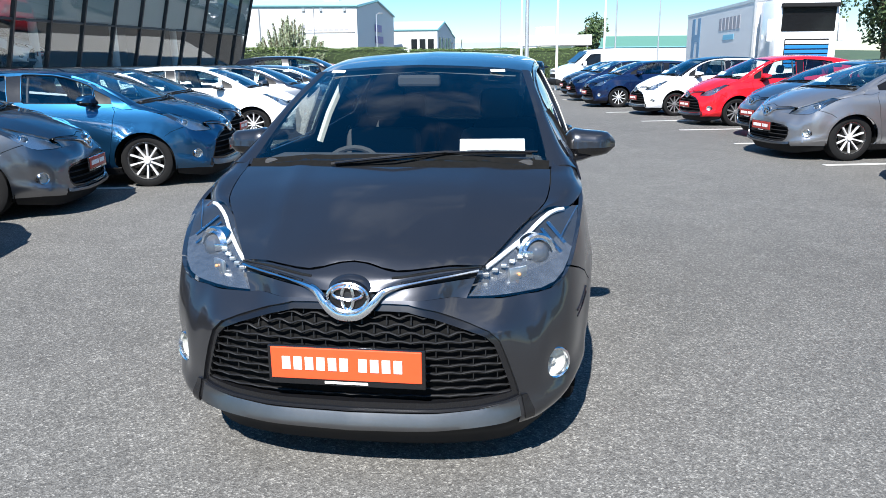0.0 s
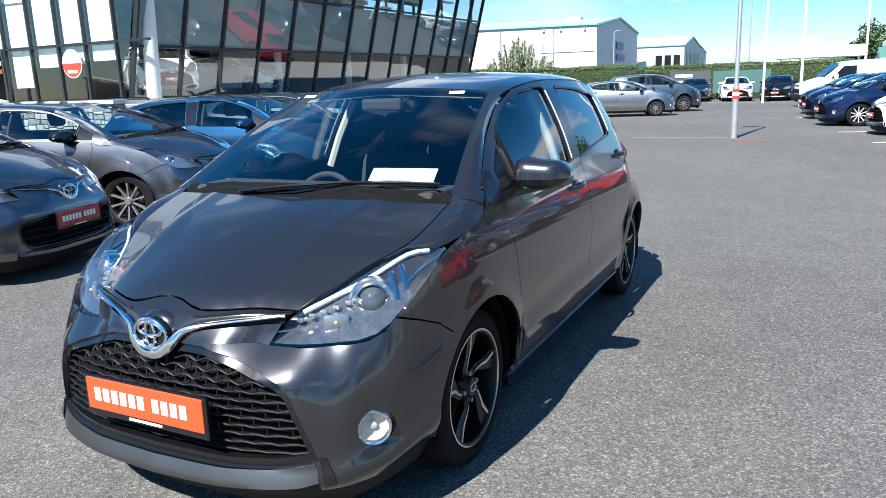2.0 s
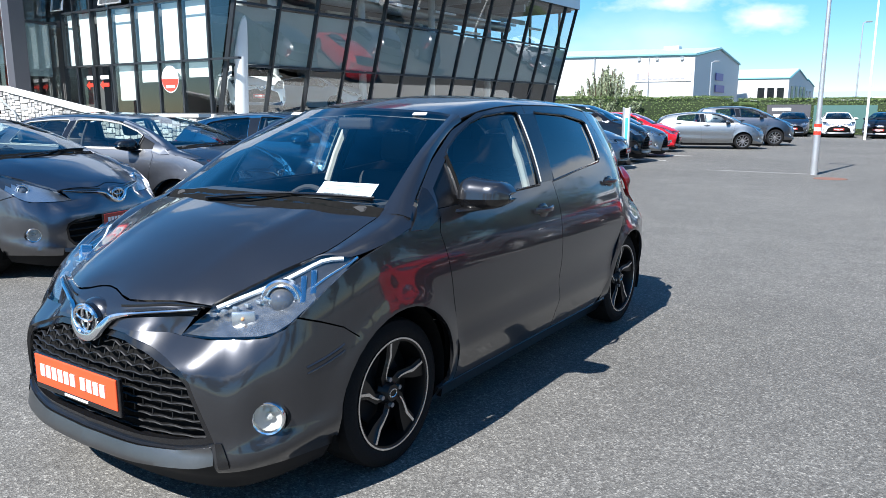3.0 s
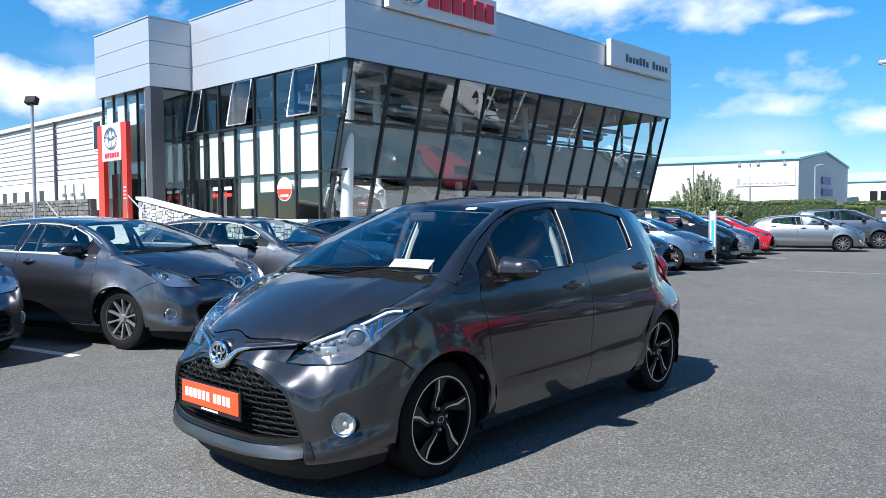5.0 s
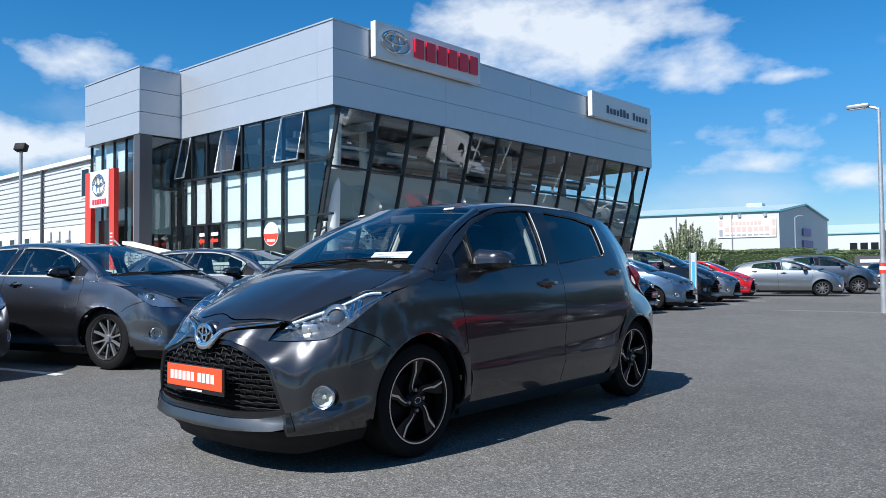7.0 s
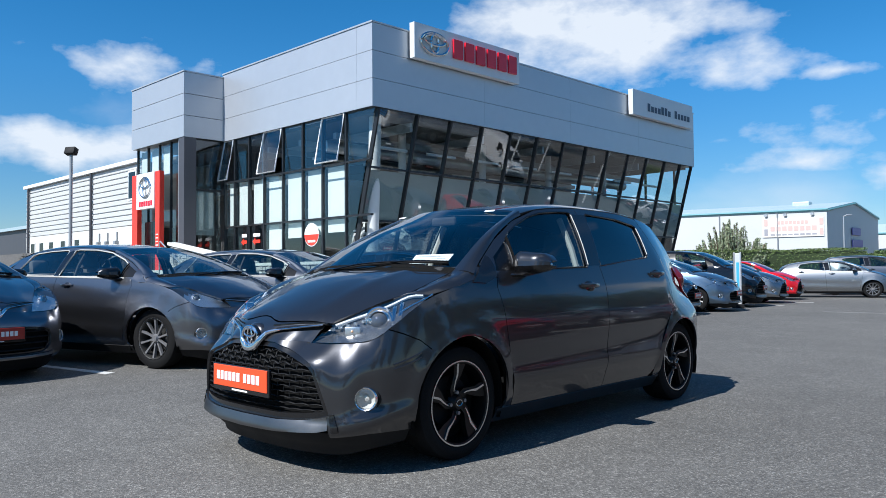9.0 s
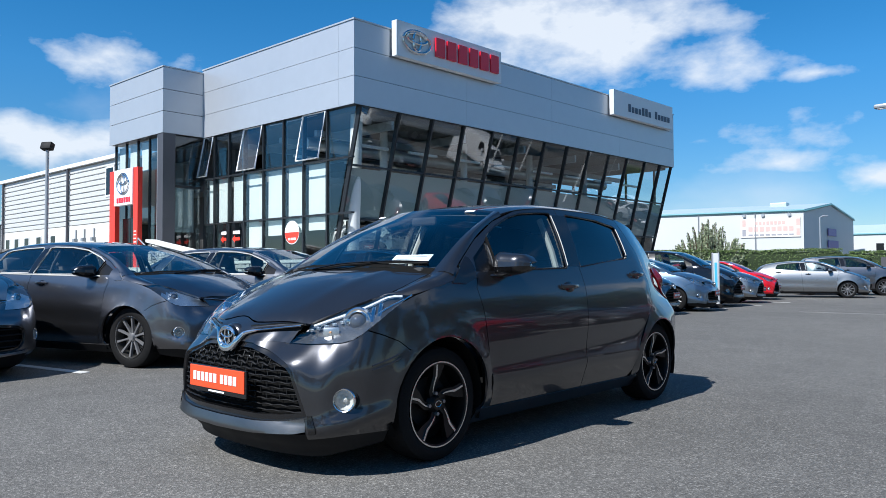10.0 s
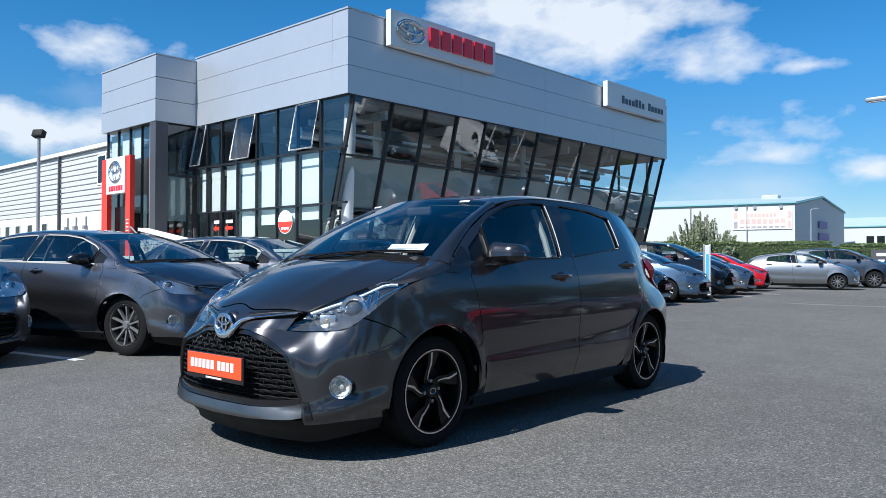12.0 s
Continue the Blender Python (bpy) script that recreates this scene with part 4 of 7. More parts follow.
    panel("upper_slot", skin([[p + Vector((0, 0.012, 0)) for p in bar], [p + Vector((0, 0.010, 0)) for p in third]], 14, 3), M_BLACK if hero else colour, body, middle=True, depth=0)
    panel("nose_lower", skin([third, [(p + q) / 2 + Vector((0, -0.004, 0)) for p, q in zip(third, under)], [q + Vector((0, -0.010, 0)) for q in under]], 14, 5), colour, body, middle=True, depth=0)
    for sg in (1, -1):
        for t, first, wd in ((0.42, 4, 0.0075), (0.80, 5, 0.004)):
            pts = [warp((sg * p.x, p.y, p.z)) for p in between(t, 0.0055)[first:]]
            part("nose_groove", sweep(bmesh.new(), pts, 0.003, wd, 6), M_GLOSSBLACK, body, smooth=True)
        bm = bmesh.new()
        path = spline([(0, -1.958, 0.606), (0.035, -1.957, 0.611), (0.065, -1.952, 0.630), (0.088, -1.945, 0.656), (0.121, -1.925, 0.689), (0.177, -1.900, 0.705), (0.265, -1.862, 0.717), (0.35, -1.828, 0.727), (0.43, -1.788, 0.736)], 40)
        rings = []
        for i, p in enumerate(path):
            d = path[min(i + 1, 39)] - path[max(i - 1, 0)]
            nrm = np.array((-d[2], 0, d[0])) / math.hypot(d[0], d[2])
            u = i / 39
            w = 0.016 - 0.0105 * min(1.0, max(0.0, (u - 0.22) / 0.3))
            rings.append([bm.verts.new(warp((sg * q[0], q[1], q[2]))) for q in (p - nrm * w + np.array((0, 0.008, 0)), p - nrm * w * 0.75 - np.array((0, 0.004, 0)), p - np.array((0, 0.008, 0)), p + nrm * w * 0.75 - np.array((0, 0.004, 0)), p + nrm * w + np.array((0, 0.008, 0)))])
        for p, q in zip(rings, rings[1:]):
            for j in range(4):
                bm.faces.new((p[j], p[j + 1], q[j + 1], q[j]))
        bmesh.ops.recalc_face_normals(bm, faces=bm.faces[:])
        part("chrome_bar", bm, M_CHROME, body, "satin chrome bar dipping round the badge", smooth=True)
    ec = warp((0, -1.945, 0.674))
    bm = bmesh.new()
    tube(bm, ec + Vector((0, 0.02, 0)), ec + Vector((0, 0.004, 0)), 0.073, 0.072, 32)
    for v in bm.verts:
        v.co.z = ec.z + (v.co.z - ec.z) * 0.78
    badge = part("badge", bm, M_GLOSSBLACK, body)
    bm = bmesh.new()
    bmesh.ops.create_uvsphere(bm, u_segments=28, v_segments=16, radius=1.0, matrix=Matrix.Translation(ec + Vector((0, 0.048, -0.002))) @ Matrix.Diagonal((0.088, 0.046, 0.070, 1)))
    part("badge_mount", bm, colour, badge, smooth=True)
    oval = lambda cx, cz, a, b, n=28: [(ec.x + cx + a * math.cos(k * math.tau / n), ec.y - 0.002, ec.z + cz + b * math.sin(k * math.tau / n)) for k in range(n)]
    for loop in (oval(0, 0, 0.070, 0.049), oval(0, 0.015, 0.053, 0.022), oval(0, 0.0, 0.020, 0.043)):
        part("badge_ring", sweep(bmesh.new(), loop, 0.006, 0.006, 6, closed=True), M_CHROME, badge, smooth=True)

    # doors
    belt_f = [(y, belt_z(y)) for y in (-0.5, -0.2, 0.05)]
    door_f = [(-0.739, 0.235), (0.10, 0.235), (0.235, 0.235), (0.25, 0.5), (0.28, 0.9), (0.275, 1.0), (0.255, 1.2), (0.255, rail_z(0.255) - 0.009), (0.0, rail_z(0.0) - 0.009), (-0.2, rail_z(-0.2) - 0.010), (-0.45, rail_z(-0.45) - 0.02),
              (-0.7, rail_z(-0.7) - 0.02), (-0.92, rail_z(-0.92) - 0.02), (-0.95, 0.985), (-0.835, 0.97), (-0.862, 0.915), (-0.835, 0.80), (-0.81, 0.62), (-0.775, 0.45), (-0.742, 0.3)]
    door_r = [(0.235, 0.235), (0.86, 0.235), (0.93, 0.28), (1.0, 0.48), (1.10, 0.62), (1.20, 0.74), (1.22, 0.9), (1.20, 1.12), (1.12, rail_z(1.12) - 0.016), (0.9, rail_z(0.9) - 0.009), (0.6, rail_z(0.6) - 0.009), (0.255, rail_z(0.255) - 0.009),
              (0.255, 1.2), (0.275, 1.0), (0.28, 0.9), (0.25, 0.5)]
    last_hatch = spec["quarter_glass"] is None
    vent = [(-0.83, 1.005), (-0.80, 1.085), (-0.605, 1.195 if last_hatch else 1.18), (-0.652, 1.008)] if last_hatch else [(-0.905, 1.0), (-0.885, 1.045), (-0.665, 1.15), (-0.66, 1.0)]
    crease = lambda y, z: side(y, z) + Vector((0.012 * math.exp(-((z - 0.40) / 0.05) ** 2) - 0.010 * math.exp(-((z - 0.50 - 0.05 * y) / 0.07) ** 2) + flare(y, z), 0, 0))
    df = panel("front_door", sheet(door_f, crease, st, [spec["window_f"], vent], gap=0.0025), colour)
    dr = panel("rear_door", sheet(door_r, crease, st, [spec["window_r"]], gap=0.0025), colour)
    glassy = lambda y, z: side(y, z) - Vector((0.012, 0, 0))
    dark = M_PRIVACY if privacy else M_CLEARGLASS
    panel("side_window", sheet(spec["window_f"], glassy, st * 1.6), M_SIDEGLASS if hero else M_CLEARGLASS, df, depth=0)
    panel("side_window", sheet(spec["window_r"], glassy, st * 1.6), dark, dr, depth=0)
    panel("vent_window", sheet(vent, glassy, st * 1.6), M_WHEELBLACK, df, depth=0)
    for loop, host in ((spec["window_f"], df), (spec["window_r"], dr)):
        for sg in (1, -1):
            pts = [warp(Vector((sg * side(y, z).x - sg * 0.002, y, z))) for y, z in loop]
            part("window_seal", sweep(bmesh.new(), pts, 0.007, 0.007, 5, closed=True), M_TRIM if spec["quarter_glass"] else M_GLOSSBLACK, host)
    # black pillar cover between the side windows
    wf, wr = spec["window_f"], spec["window_r"]
    panel("pillar_cover", sheet([(wf[-2][0] + 0.006, wf[-2][1]), (wf[-3][0] + 0.006, wf[-3][1]), (wr[1][0] - 0.006, wr[1][1]), (wr[0][0] - 0.006, wr[0][1] + 0.006)], lambda y, z: side(y, z) + Vector((0.002, 0, 0)), st * 1.5), M_GLOSSBLACK, df, depth=0.006)
    for sg in (1, -1):
        for host, hy, hz in ((df, 0.08, 0.895), (dr, 1.035, 0.968)):
            p = side(hy, hz)
            c = warp((sg * p.x, p.y, p.z))
            bm = bmesh.new()
            bmesh.ops.create_uvsphere(bm, u_segments=16, v_segments=8, radius=1.0, matrix=Matrix.Translation(c + Vector((-sg * 0.006, 0, -0.004))) @ Matrix.Diagonal((0.014, 0.07, 0.048, 1)))
            part("handle_cup", bm, M_GLOSSBLACK, host, smooth=True)
            pts = [c + Vector((sg * (0.004 + 0.028 * math.sin(math.pi * t)), (t - 0.5) * 0.20, 0.014)) for t in np.linspace(0, 1, 9)]
            part("door_handle", sweep(bmesh.new(), pts, 0.009, 0.014, 8), colour, host, smooth=True)
        # mirror: flat-topped wedge, black below, with an indicator at the tip
        c = warp((sg * 0.862, -0.575, 1.042))
        shapes = []
        for low_half in (False, True):
            rows_m = []
            for t in np.linspace(0, 1, 9):
                x = -0.120 + 0.236 * t
                top = (0.083 - 0.024 * t) * min(1.0, 0.55 + 5 * t, 0.35 + 4.5 * (1 - t))
                bot = (-0.074 + 0.040 * t**1.4) * min(1.0, 0.6 + 5 * t, 0.3 + 5 * (1 - t))
                fwd = -(0.105 - 0.028 * t) * min(1.0, 0.6 + 4 * t, 0.25 + 3.2 * (1 - t))
                back = 0.030 + 0.022 * t
                cut = -0.012 + 0.006 * t
                loop_m = [(back, top * 0.92), (0.0, top), (fwd * 0.55, top * 0.93), (fwd * 0.88, top * 0.55), (fwd, cut)] if not low_half else [(fwd * 0.99, cut), (fwd * 0.80, bot * 0.72), (fwd * 0.4, bot), (0.0, bot), (back, bot * 0.85)]
                rows_m.append([c + Vector((sg * x, y, z)) for y, z in loop_m])
            bm = skin(rows_m, 16, 10)
            ends = [[c + Vector((sg * 0.10, 0.0, 0.0))] * 5, rows_m[-1]]
            bm = merged(bm, skin(ends, 3, 10))
            shapes.append(outward(bm, tuple(c)))
        mir = part("wing_mirror", shapes[0], M_GLOSSBLACK if spec["quarter_glass"] else colour, df, smooth=True)
        part("mirror_base", shapes[1], M_GLOSSBLACK, mir, smooth=True)
        bm = bmesh.new()
        bmesh.ops.create_uvsphere(bm, u_segments=14, v_segments=8, radius=1.0, matrix=Matrix.Translation(c + Vector((sg * 0.005, 0.030, 0.002))) @ Matrix.Diagonal((0.088, 0.008, 0.046, 1)))
        part("mirror_glass", bm, M_CHROME, mir, smooth=True)
        pts = [warp((sg * 0.745, -0.70, 0.978)), warp((sg * 0.80, -0.64, 0.984)), warp((sg * 0.85, -0.60, 0.996))]
        part("mirror_arm", sweep(bmesh.new(), pts, 0.040, 0.014, 8), M_GLOSSBLACK, mir, smooth=True)
        pts = [c + Vector((sg * (0.045 + 0.060 * t), -0.074 + 0.088 * t**1.6, -0.004)) for t in np.linspace(0, 1, 7)]
        part("mirror_indicator", sweep(bmesh.new(), pts, 0.007, 0.013, 6), M_REFLECT if hero else M_GREYALLOY, mir, smooth=True)
    if hero:
        # pale strips stand for the sky's reflection along the black window edges
        for y0, z0, y1, z1 in ((0.130, 1.045, 0.168, 1.386), (0.992, 1.125, 1.024, 1.326), (-0.641, 1.014, -0.590, 1.210)):
            for sg in (1, -1):
                pts = [warp((sg * (side(y0 + (y1 - y0) * t, z0 + (z1 - z0) * t).x + 0.007), y0 + (y1 - y0) * t, z0 + (z1 - z0) * t)) for t in np.linspace(0, 1, 6)]
                part("window_strip", sweep(bmesh.new(), pts, 0.0025, 0.0038, 6), M_TRIM, df, "thin pale strip for the sky glint on a window edge", smooth=True)
    for sg in (1, -1):
        pts = [warp((sg * (side(y, z).x + 0.002), y, z)) for y, z in (((-0.644, 1.005), (-0.618, 1.10), (-0.590, 1.210)) if last_hatch else ((-0.655, 1.005), (-0.653, 1.09), (-0.650, 1.17)))]
        part("vent_pillar", sweep(bmesh.new(), pts, 0.005, 0.012, 6), M_VOID, df, smooth=True)
    panel("wing_triangle", sheet([(-1.062, 0.945), (-0.97, 1.02), (-0.855, 1.095), (-0.840, 1.085), (-0.848, 0.972), (-0.95, 0.938)], lambda y, z: side(y, z) + Vector((0.008, 0, 0)), st), M_GLOSSBLACK if hero else colour, df, depth=0.008)
    if spec["quarter_glass"]:
        for sg in (1, -1):
            pts = [warp((sg * (side(y, belt_z(y) + 0.004).x + 0.004), y, belt_z(y) + 0.004)) for y in np.linspace(-0.72, 1.26, 12)]
            part("belt_strip", sweep(bmesh.new(), pts, 0.004, 0.008, 6), M_TRIM, root, "thin bright belt strip", smooth=True)
    # sills
    panel("sill", sheet([(-0.86, 0.15), (1.02, 0.15), (1.02, 0.232), (-0.86, 0.232)], lambda y, z: side(y, z) + Vector((0.006, 0, 0)), st), colour if hero else M_BLACK)

    # rear quarters, bumper, tailgate
    last = spec["last"]
    quarter = [(0.93, 0.205), (1.72, 0.21), (1.72, 0.60), (1.72, 0.99), *[(y, rail_z(y) - 0.004) for y in np.linspace(last, 1.12, 8)], (1.20, 1.12), (1.22, 0.9), (1.20, 0.74), (1.10, 0.62), (1.0, 0.48), (0.93, 0.28)]
    if last < 1.72:
        quarter[3:4] = [(1.72, 1.0)]
    hole = [arch_r] + ([spec["quarter_glass"]] if spec["quarter_glass"] else [])
    qp = panel("rear_quarter", sheet(quarter, lambda y, z: side(y, z) + Vector((flare(y, z), 0, 0)), st, hole, gap=0.0015), colour)
    if spec["quarter_glass"]:
        panel("quarter_window", sheet(spec["quarter_glass"], glassy, st * 1.6), dark, qp, depth=0)
    s_q, s_end = arc_at(1.72, True), float(ARC[-1])
    rb = panel("rear_bumper", sheet([(s_q, 0.2), (s_end, 0.2), (s_end, 0.62), (s_end - 0.5, 0.62), (s_q + 0.12, 0.66), (s_q, 0.66)], wrap, 0.06 / fine, gap=0.001), colour, middle=True)
    gate_lo = [(s_q + 0.14, 0.67), (s_end, 0.63), (s_end, 0.985), (s_q + 0.14, 0.985)]
    gate = panel("tailgate", sheet(gate_lo, wrap, 0.06 / fine, gap=0.001), colour, middle=True)
    panel("tail_lamp", sheet([(s_q + 0.0, 0.67), (s_q + 0.14, 0.67), (s_q + 0.14, 0.98), (s_q, 0.95)], lambda s, z: wrap(s, z) + Vector((0.004, 0.006, 0)), 0.05 / fine), M_REDLENS, qp)
    if hero:
        bulge = lambda y, z: side(y, z) + Vector((0.006 + 0.062 * math.exp(-((y - 1.675) / 0.075) ** 2 - ((z - 0.95) / 0.085) ** 2), 0, 0))
        panel("side_tail_lamp", sheet([(1.555, 1.03), (1.60, 0.93), (1.655, 0.83), (1.718, 0.78), (1.718, 1.0), (1.64, 1.03)], bulge, 0.02), M_REDLENS, qp, "dark red tail lamp", depth=0.02)
    else:
        panel("side_tail_lamp", sheet([(1.60, 0.965), (1.655, 0.86), (1.718, 0.80), (1.718, 0.99), (1.66, 1.0)], lambda y, z: side(y, z) + Vector((0.006, 0, 0)), 0.04), M_REDLENS, qp)
    # rear screen and deck
    dk = spec["deck"]
    if last_hatch:
        up = [(0, last + 0.04, roof_z(last + 0.04)), (0.28, last + 0.02, roof_z(last) - 0.014), (up_x(last), last, rail_z(last))]
        lo = [wrap(s_end, 0.985), wrap(s_end - 0.3, 0.985), wrap(s_end - 0.62, 0.985)]
        mids = [(Vector(p) + Vector(q)) / 2 + Vector((0, 0.05, 0.03)) for p, q in zip(up, lo)]
        panel("rear_screen", skin([up, mids, lo], 14, 8), M_PRIVACY, gate, middle=True, depth=0.01)
        c_top = [side(last + (1.72 - last) * t, rail_z(last) + (0.985 - rail_z(last)) * t) for t in np.linspace(0, 1, 6)]
        c_in = [Vector((p[0], p[1], p[2])) for p in spline([up[2], mids[2], lo[2]], 6)]
        panel("rear_pillar", skin([c_top, c_in], 8, 3), colour, qp, depth=0)
        pts = [(x, last + 0.07 - 0.10 * x * x, roof_z(last + 0.03) - 0.004 - 0.12 * x * x) for x in np.linspace(-0.47, 0.47, 9)]
        bm = sweep(bmesh.new(), [warp(p) for p in pts], 0.07, 0.016, 8)
        part("roof_spoiler", bm, colour, gate, smooth=True) if hero else bm.free()
    else:
        edge = [side(y, rail_z(y)) for y in np.linspace(1.0, last, 6)]
        cen = [Vector((0, y, z)) for y, z in spline(dk[:3], 6)]
        panel("rear_screen", skin([cen, [(p * 0.5 + q * 0.5) + Vector((0, 0.02, 0.015)) for p, q in zip(cen, edge)], edge], 10, 8), M_PRIVACY, gate, middle=True, depth=0.01)
        cen = [Vector((0, y, z)) for y, z in spline(dk[2:], 8)]
        edge = [side(y, 1.0) if y < 1.72 else wrap(arc_at(min(y, 1.85), True), 0.985) for y in np.linspace(1.50, 1.85, 8)]
        panel("boot_lid", skin([cen, [(p * 0.45 + q * 0.55) + Vector((0, 0, 0.012)) for p, q in zip(cen, edge)], edge], 12, 8), colour, gate, middle=True)
        panel("boot_edge", skin([[cen[-1], (cen[-1] + edge[-1]) / 2 + Vector((0, 0.01, 0.0)), edge[-1]], [wrap(s_end, 0.98), wrap(s_end - 0.32, 0.98), wrap(s_q + 0.13, 0.98)]], 8, 3), colour, gate, middle=True, depth=0)

    # windscreen, pillars, roof
    foot = [Vector((x, y + 0.012, hood_at(x, y).z + 0.004)) for x, y in spline(screen_foot[::-1], 8)]
    ry0 = spec["roof"][0][0]
    head = [Vector((x, ry0 + 0.10 * (x / 0.515) ** 2, roof_z(ry0) - 0.03 * (x / 0.515) ** 2)) for x in np.linspace(0, 0.515, 8)]
    bulge = [(p + q) / 2 + Vector((0, -0.012, 0.024)) for p, q in zip(foot, head)]
    screen = panel("windscreen", skin([foot, bulge, head], 16, 10), M_SCREEN, middle=True, depth=0)
    edge_s = spline([foot[-1], bulge[-1], head[-1]], 10)
    ys = np.linspace(-1.03, -0.34, 10)
    edge_r = [side(y, rail_z(y) - 0.018) for y in ys]
    mids = [(Vector(p) + Vector(q)) / 2 + Vector((0.014, -0.006, 0.012)) for p, q in zip(edge_s, edge_r)]
    panel("screen_pillar", skin([edge_s, mids, edge_r], 12, 6), colour)
    yr = np.linspace(-0.34, last if last_hatch else 1.0, 14)
    c0 = [Vector((0, ry0 + (y + 0.34) * ((yr[-1] - ry0) / (yr[-1] + 0.34)), 0)) for y in yr]
    for p in c0:
        p.z = roof_z(p.y)
    c3 = [side(y, rail_z(y) - 0.006) for y in yr]
    c1, c2 = ([p + (q - p) * t + Vector((0, 0, (abs(p.z - q.z)) * k)) for p, q in zip(c0, c3)] for t, k in ((0.5, 0.30), (0.86, 0.34)))
    panel("roof", skin([c0, c1, c2, c3], 20, 12), colour, middle=True, depth=0.012)
    # black band along the screen's foot, wipers
    cowl = [[hood_at(x, y) + Vector((0, -0.004, -0.012)) for x, y in spline(rear_edge[::-1], 8)], [p + Vector((0, -0.02, -0.014)) for p in foot], [p + Vector((0, 0.030, 0.022)) for p in foot]]
    panel("cowl", skin(cowl, 12, 5), M_VOID, screen, middle=True, depth=0)
    for ends in (((-0.26, -1.19, 1.018), (0.0, -1.172, 1.048), (0.235, -1.105, 1.062)), ((0.19, -1.115, 1.058), (0.40, -1.085, 1.062), (0.59, -1.035, 1.055))):
        blade = part("wiper", sweep(bmesh.new(), [warp(p) for p in spline(ends, 9)], 0.007, 0.010, 6), M_BLACK, screen, smooth=True)
        arm = [warp(Vector(p) + Vector((0.02, -0.022 * (1 - abs(2 * i / 6 - 1)) - 0.012, 0.006))) for i, p in enumerate(spline(ends, 7))]
        part("wiper_arm", sweep(bmesh.new(), arm, 0.007, 0.005, 6), M_GLOSSBLACK, blade, smooth=True)
    if hero:
        for sg, x in ((1, 0.40), (-1, -0.42)):
            c = Vector(warp((x, -0.435, 1.383)))
            bm = bmesh.new()
            box(bm, (-0.036, -0.011, 0), (0.036, 0.011, 0.002))
            bm.transform(Matrix.Translation(c + Vector((0, -0.004, 0.010))) @ pose(0, 0, 0, 28, 0, sg * 9))
            part("screen_sticker", bm, M_PAPER, screen, "small white windscreen sticker")
        bm = a_box((-0.142, -0.001, 0), (0.142, 0.001, 0.088))
        bm.transform(Matrix.Translation(warp((0.418, -1.03, 1.052))) @ pose(0, 0, 0, -53, 0, 5))
        sheet_ = part("price_sheet", bm, M_PAPER, root, "white price sheet on the dashboard")
        for k in range(3):
            bm = a_box((-0.11, -0.003, 0.016 + 0.024 * k), (0.11 - 0.06 * (k == 0), -0.0015, 0.020 + 0.024 * k))
            bm.transform(Matrix.Translation(warp((0.418, -1.03, 1.052))) @ pose(0, 0, 0, -53, 0, 5))
            part("print_line", bm, M_INK, sheet_)
        part("aerial", tube(bmesh.new(), warp((0, 1.35, 1.43)), warp((0, 1.50, 1.60)), 0.004, 0.0025, 6), M_BLACK, root)

    # near-black shell added behind the panels to block light, wheel housings, floor
    shell = lambda s, z: Vector((lambda p: (p.x * 0.94, p.y * 0.96, p.z))(wrap(s, z)))
    arch_s = [(arc_at(y, True), z) for y, z in arch_r]
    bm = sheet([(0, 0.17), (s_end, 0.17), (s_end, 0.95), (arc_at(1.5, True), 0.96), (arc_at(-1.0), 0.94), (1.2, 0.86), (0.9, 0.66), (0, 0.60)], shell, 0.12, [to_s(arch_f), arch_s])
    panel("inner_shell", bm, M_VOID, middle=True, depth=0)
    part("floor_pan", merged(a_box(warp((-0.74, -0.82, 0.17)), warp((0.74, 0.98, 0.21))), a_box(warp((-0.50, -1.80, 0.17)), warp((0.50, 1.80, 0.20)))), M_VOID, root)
    for ax in (AF, AR):
        for sg in (1, -1):
            c = warp((sg * 0.55, ax, 0.30))
            rh = RA + 0.006 if ax == AF else RA - 0.006
            bm = lathe([(rh, 0.255 if sg > 0 else -0.255), (rh, 0.0), (0.02, 0.0)], 32)
            for v in bm.verts:
                v.co.x *= kx
                v.co.y *= (yy(ax + RA) - yy(ax - RA)) / (2 * RA)
            bm.transform(Matrix.Translation(Vector((c.x - sg * 0.02, c.y, c.z + (0.015 if ax == AF else 0.0)))))
            dead = [f for f in bm.faces if f.calc_center_median().z < 0.16]
            bmesh.ops.delete(bm, geom=dead, context="FACES")
            for v in bm.verts:
                v.co.z = max(v.co.z, 0.175)
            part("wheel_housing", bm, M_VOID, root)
            make_wheel(root, c + Vector((sg * (0.788 * kx - abs(c.x)), 0, 0)), sg, spec, wheels, hero)
    # cabin
    cab = part("dashboard", merged(a_box(warp((-0.66, -0.98, 0.72)), warp((0.66, -0.62, 1.0)), 0.05), a_box(warp((-0.60, -1.10, 0.8)), warp((0.60, -0.85, 1.03)), 0.02)), M_CABIN, root, smooth=True)
    seats = [(0.36, -0.05), (-0.36, -0.05), (0.36, 0.78), (-0.36, 0.78)]
    for x, y in seats:
        o = warp((x, y, 0))
        k = Matrix.Translation(Vector((o.x, o.y, 0)))
        bm = a_box((-0.24, -0.30, 0.34), (0.24, 0.24, 0.52), 0.05)
        bm.transform(k)
        seat = part("seat", bm, M_CABIN if hero else M_SEATGREY, root, smooth=True)
        bm = a_box((-0.235, -0.06, 0.0), (0.235, 0.08, 0.60), 0.06)
        bm.transform(k @ pose(0, 0.20, 0.47, -16))
        part("seat_back", bm, M_CABIN if hero else M_SEATGREY, seat, smooth=True)
        bm = a_box((-0.12, -0.05, 0.0), (0.12, 0.05, 0.19), 0.045)
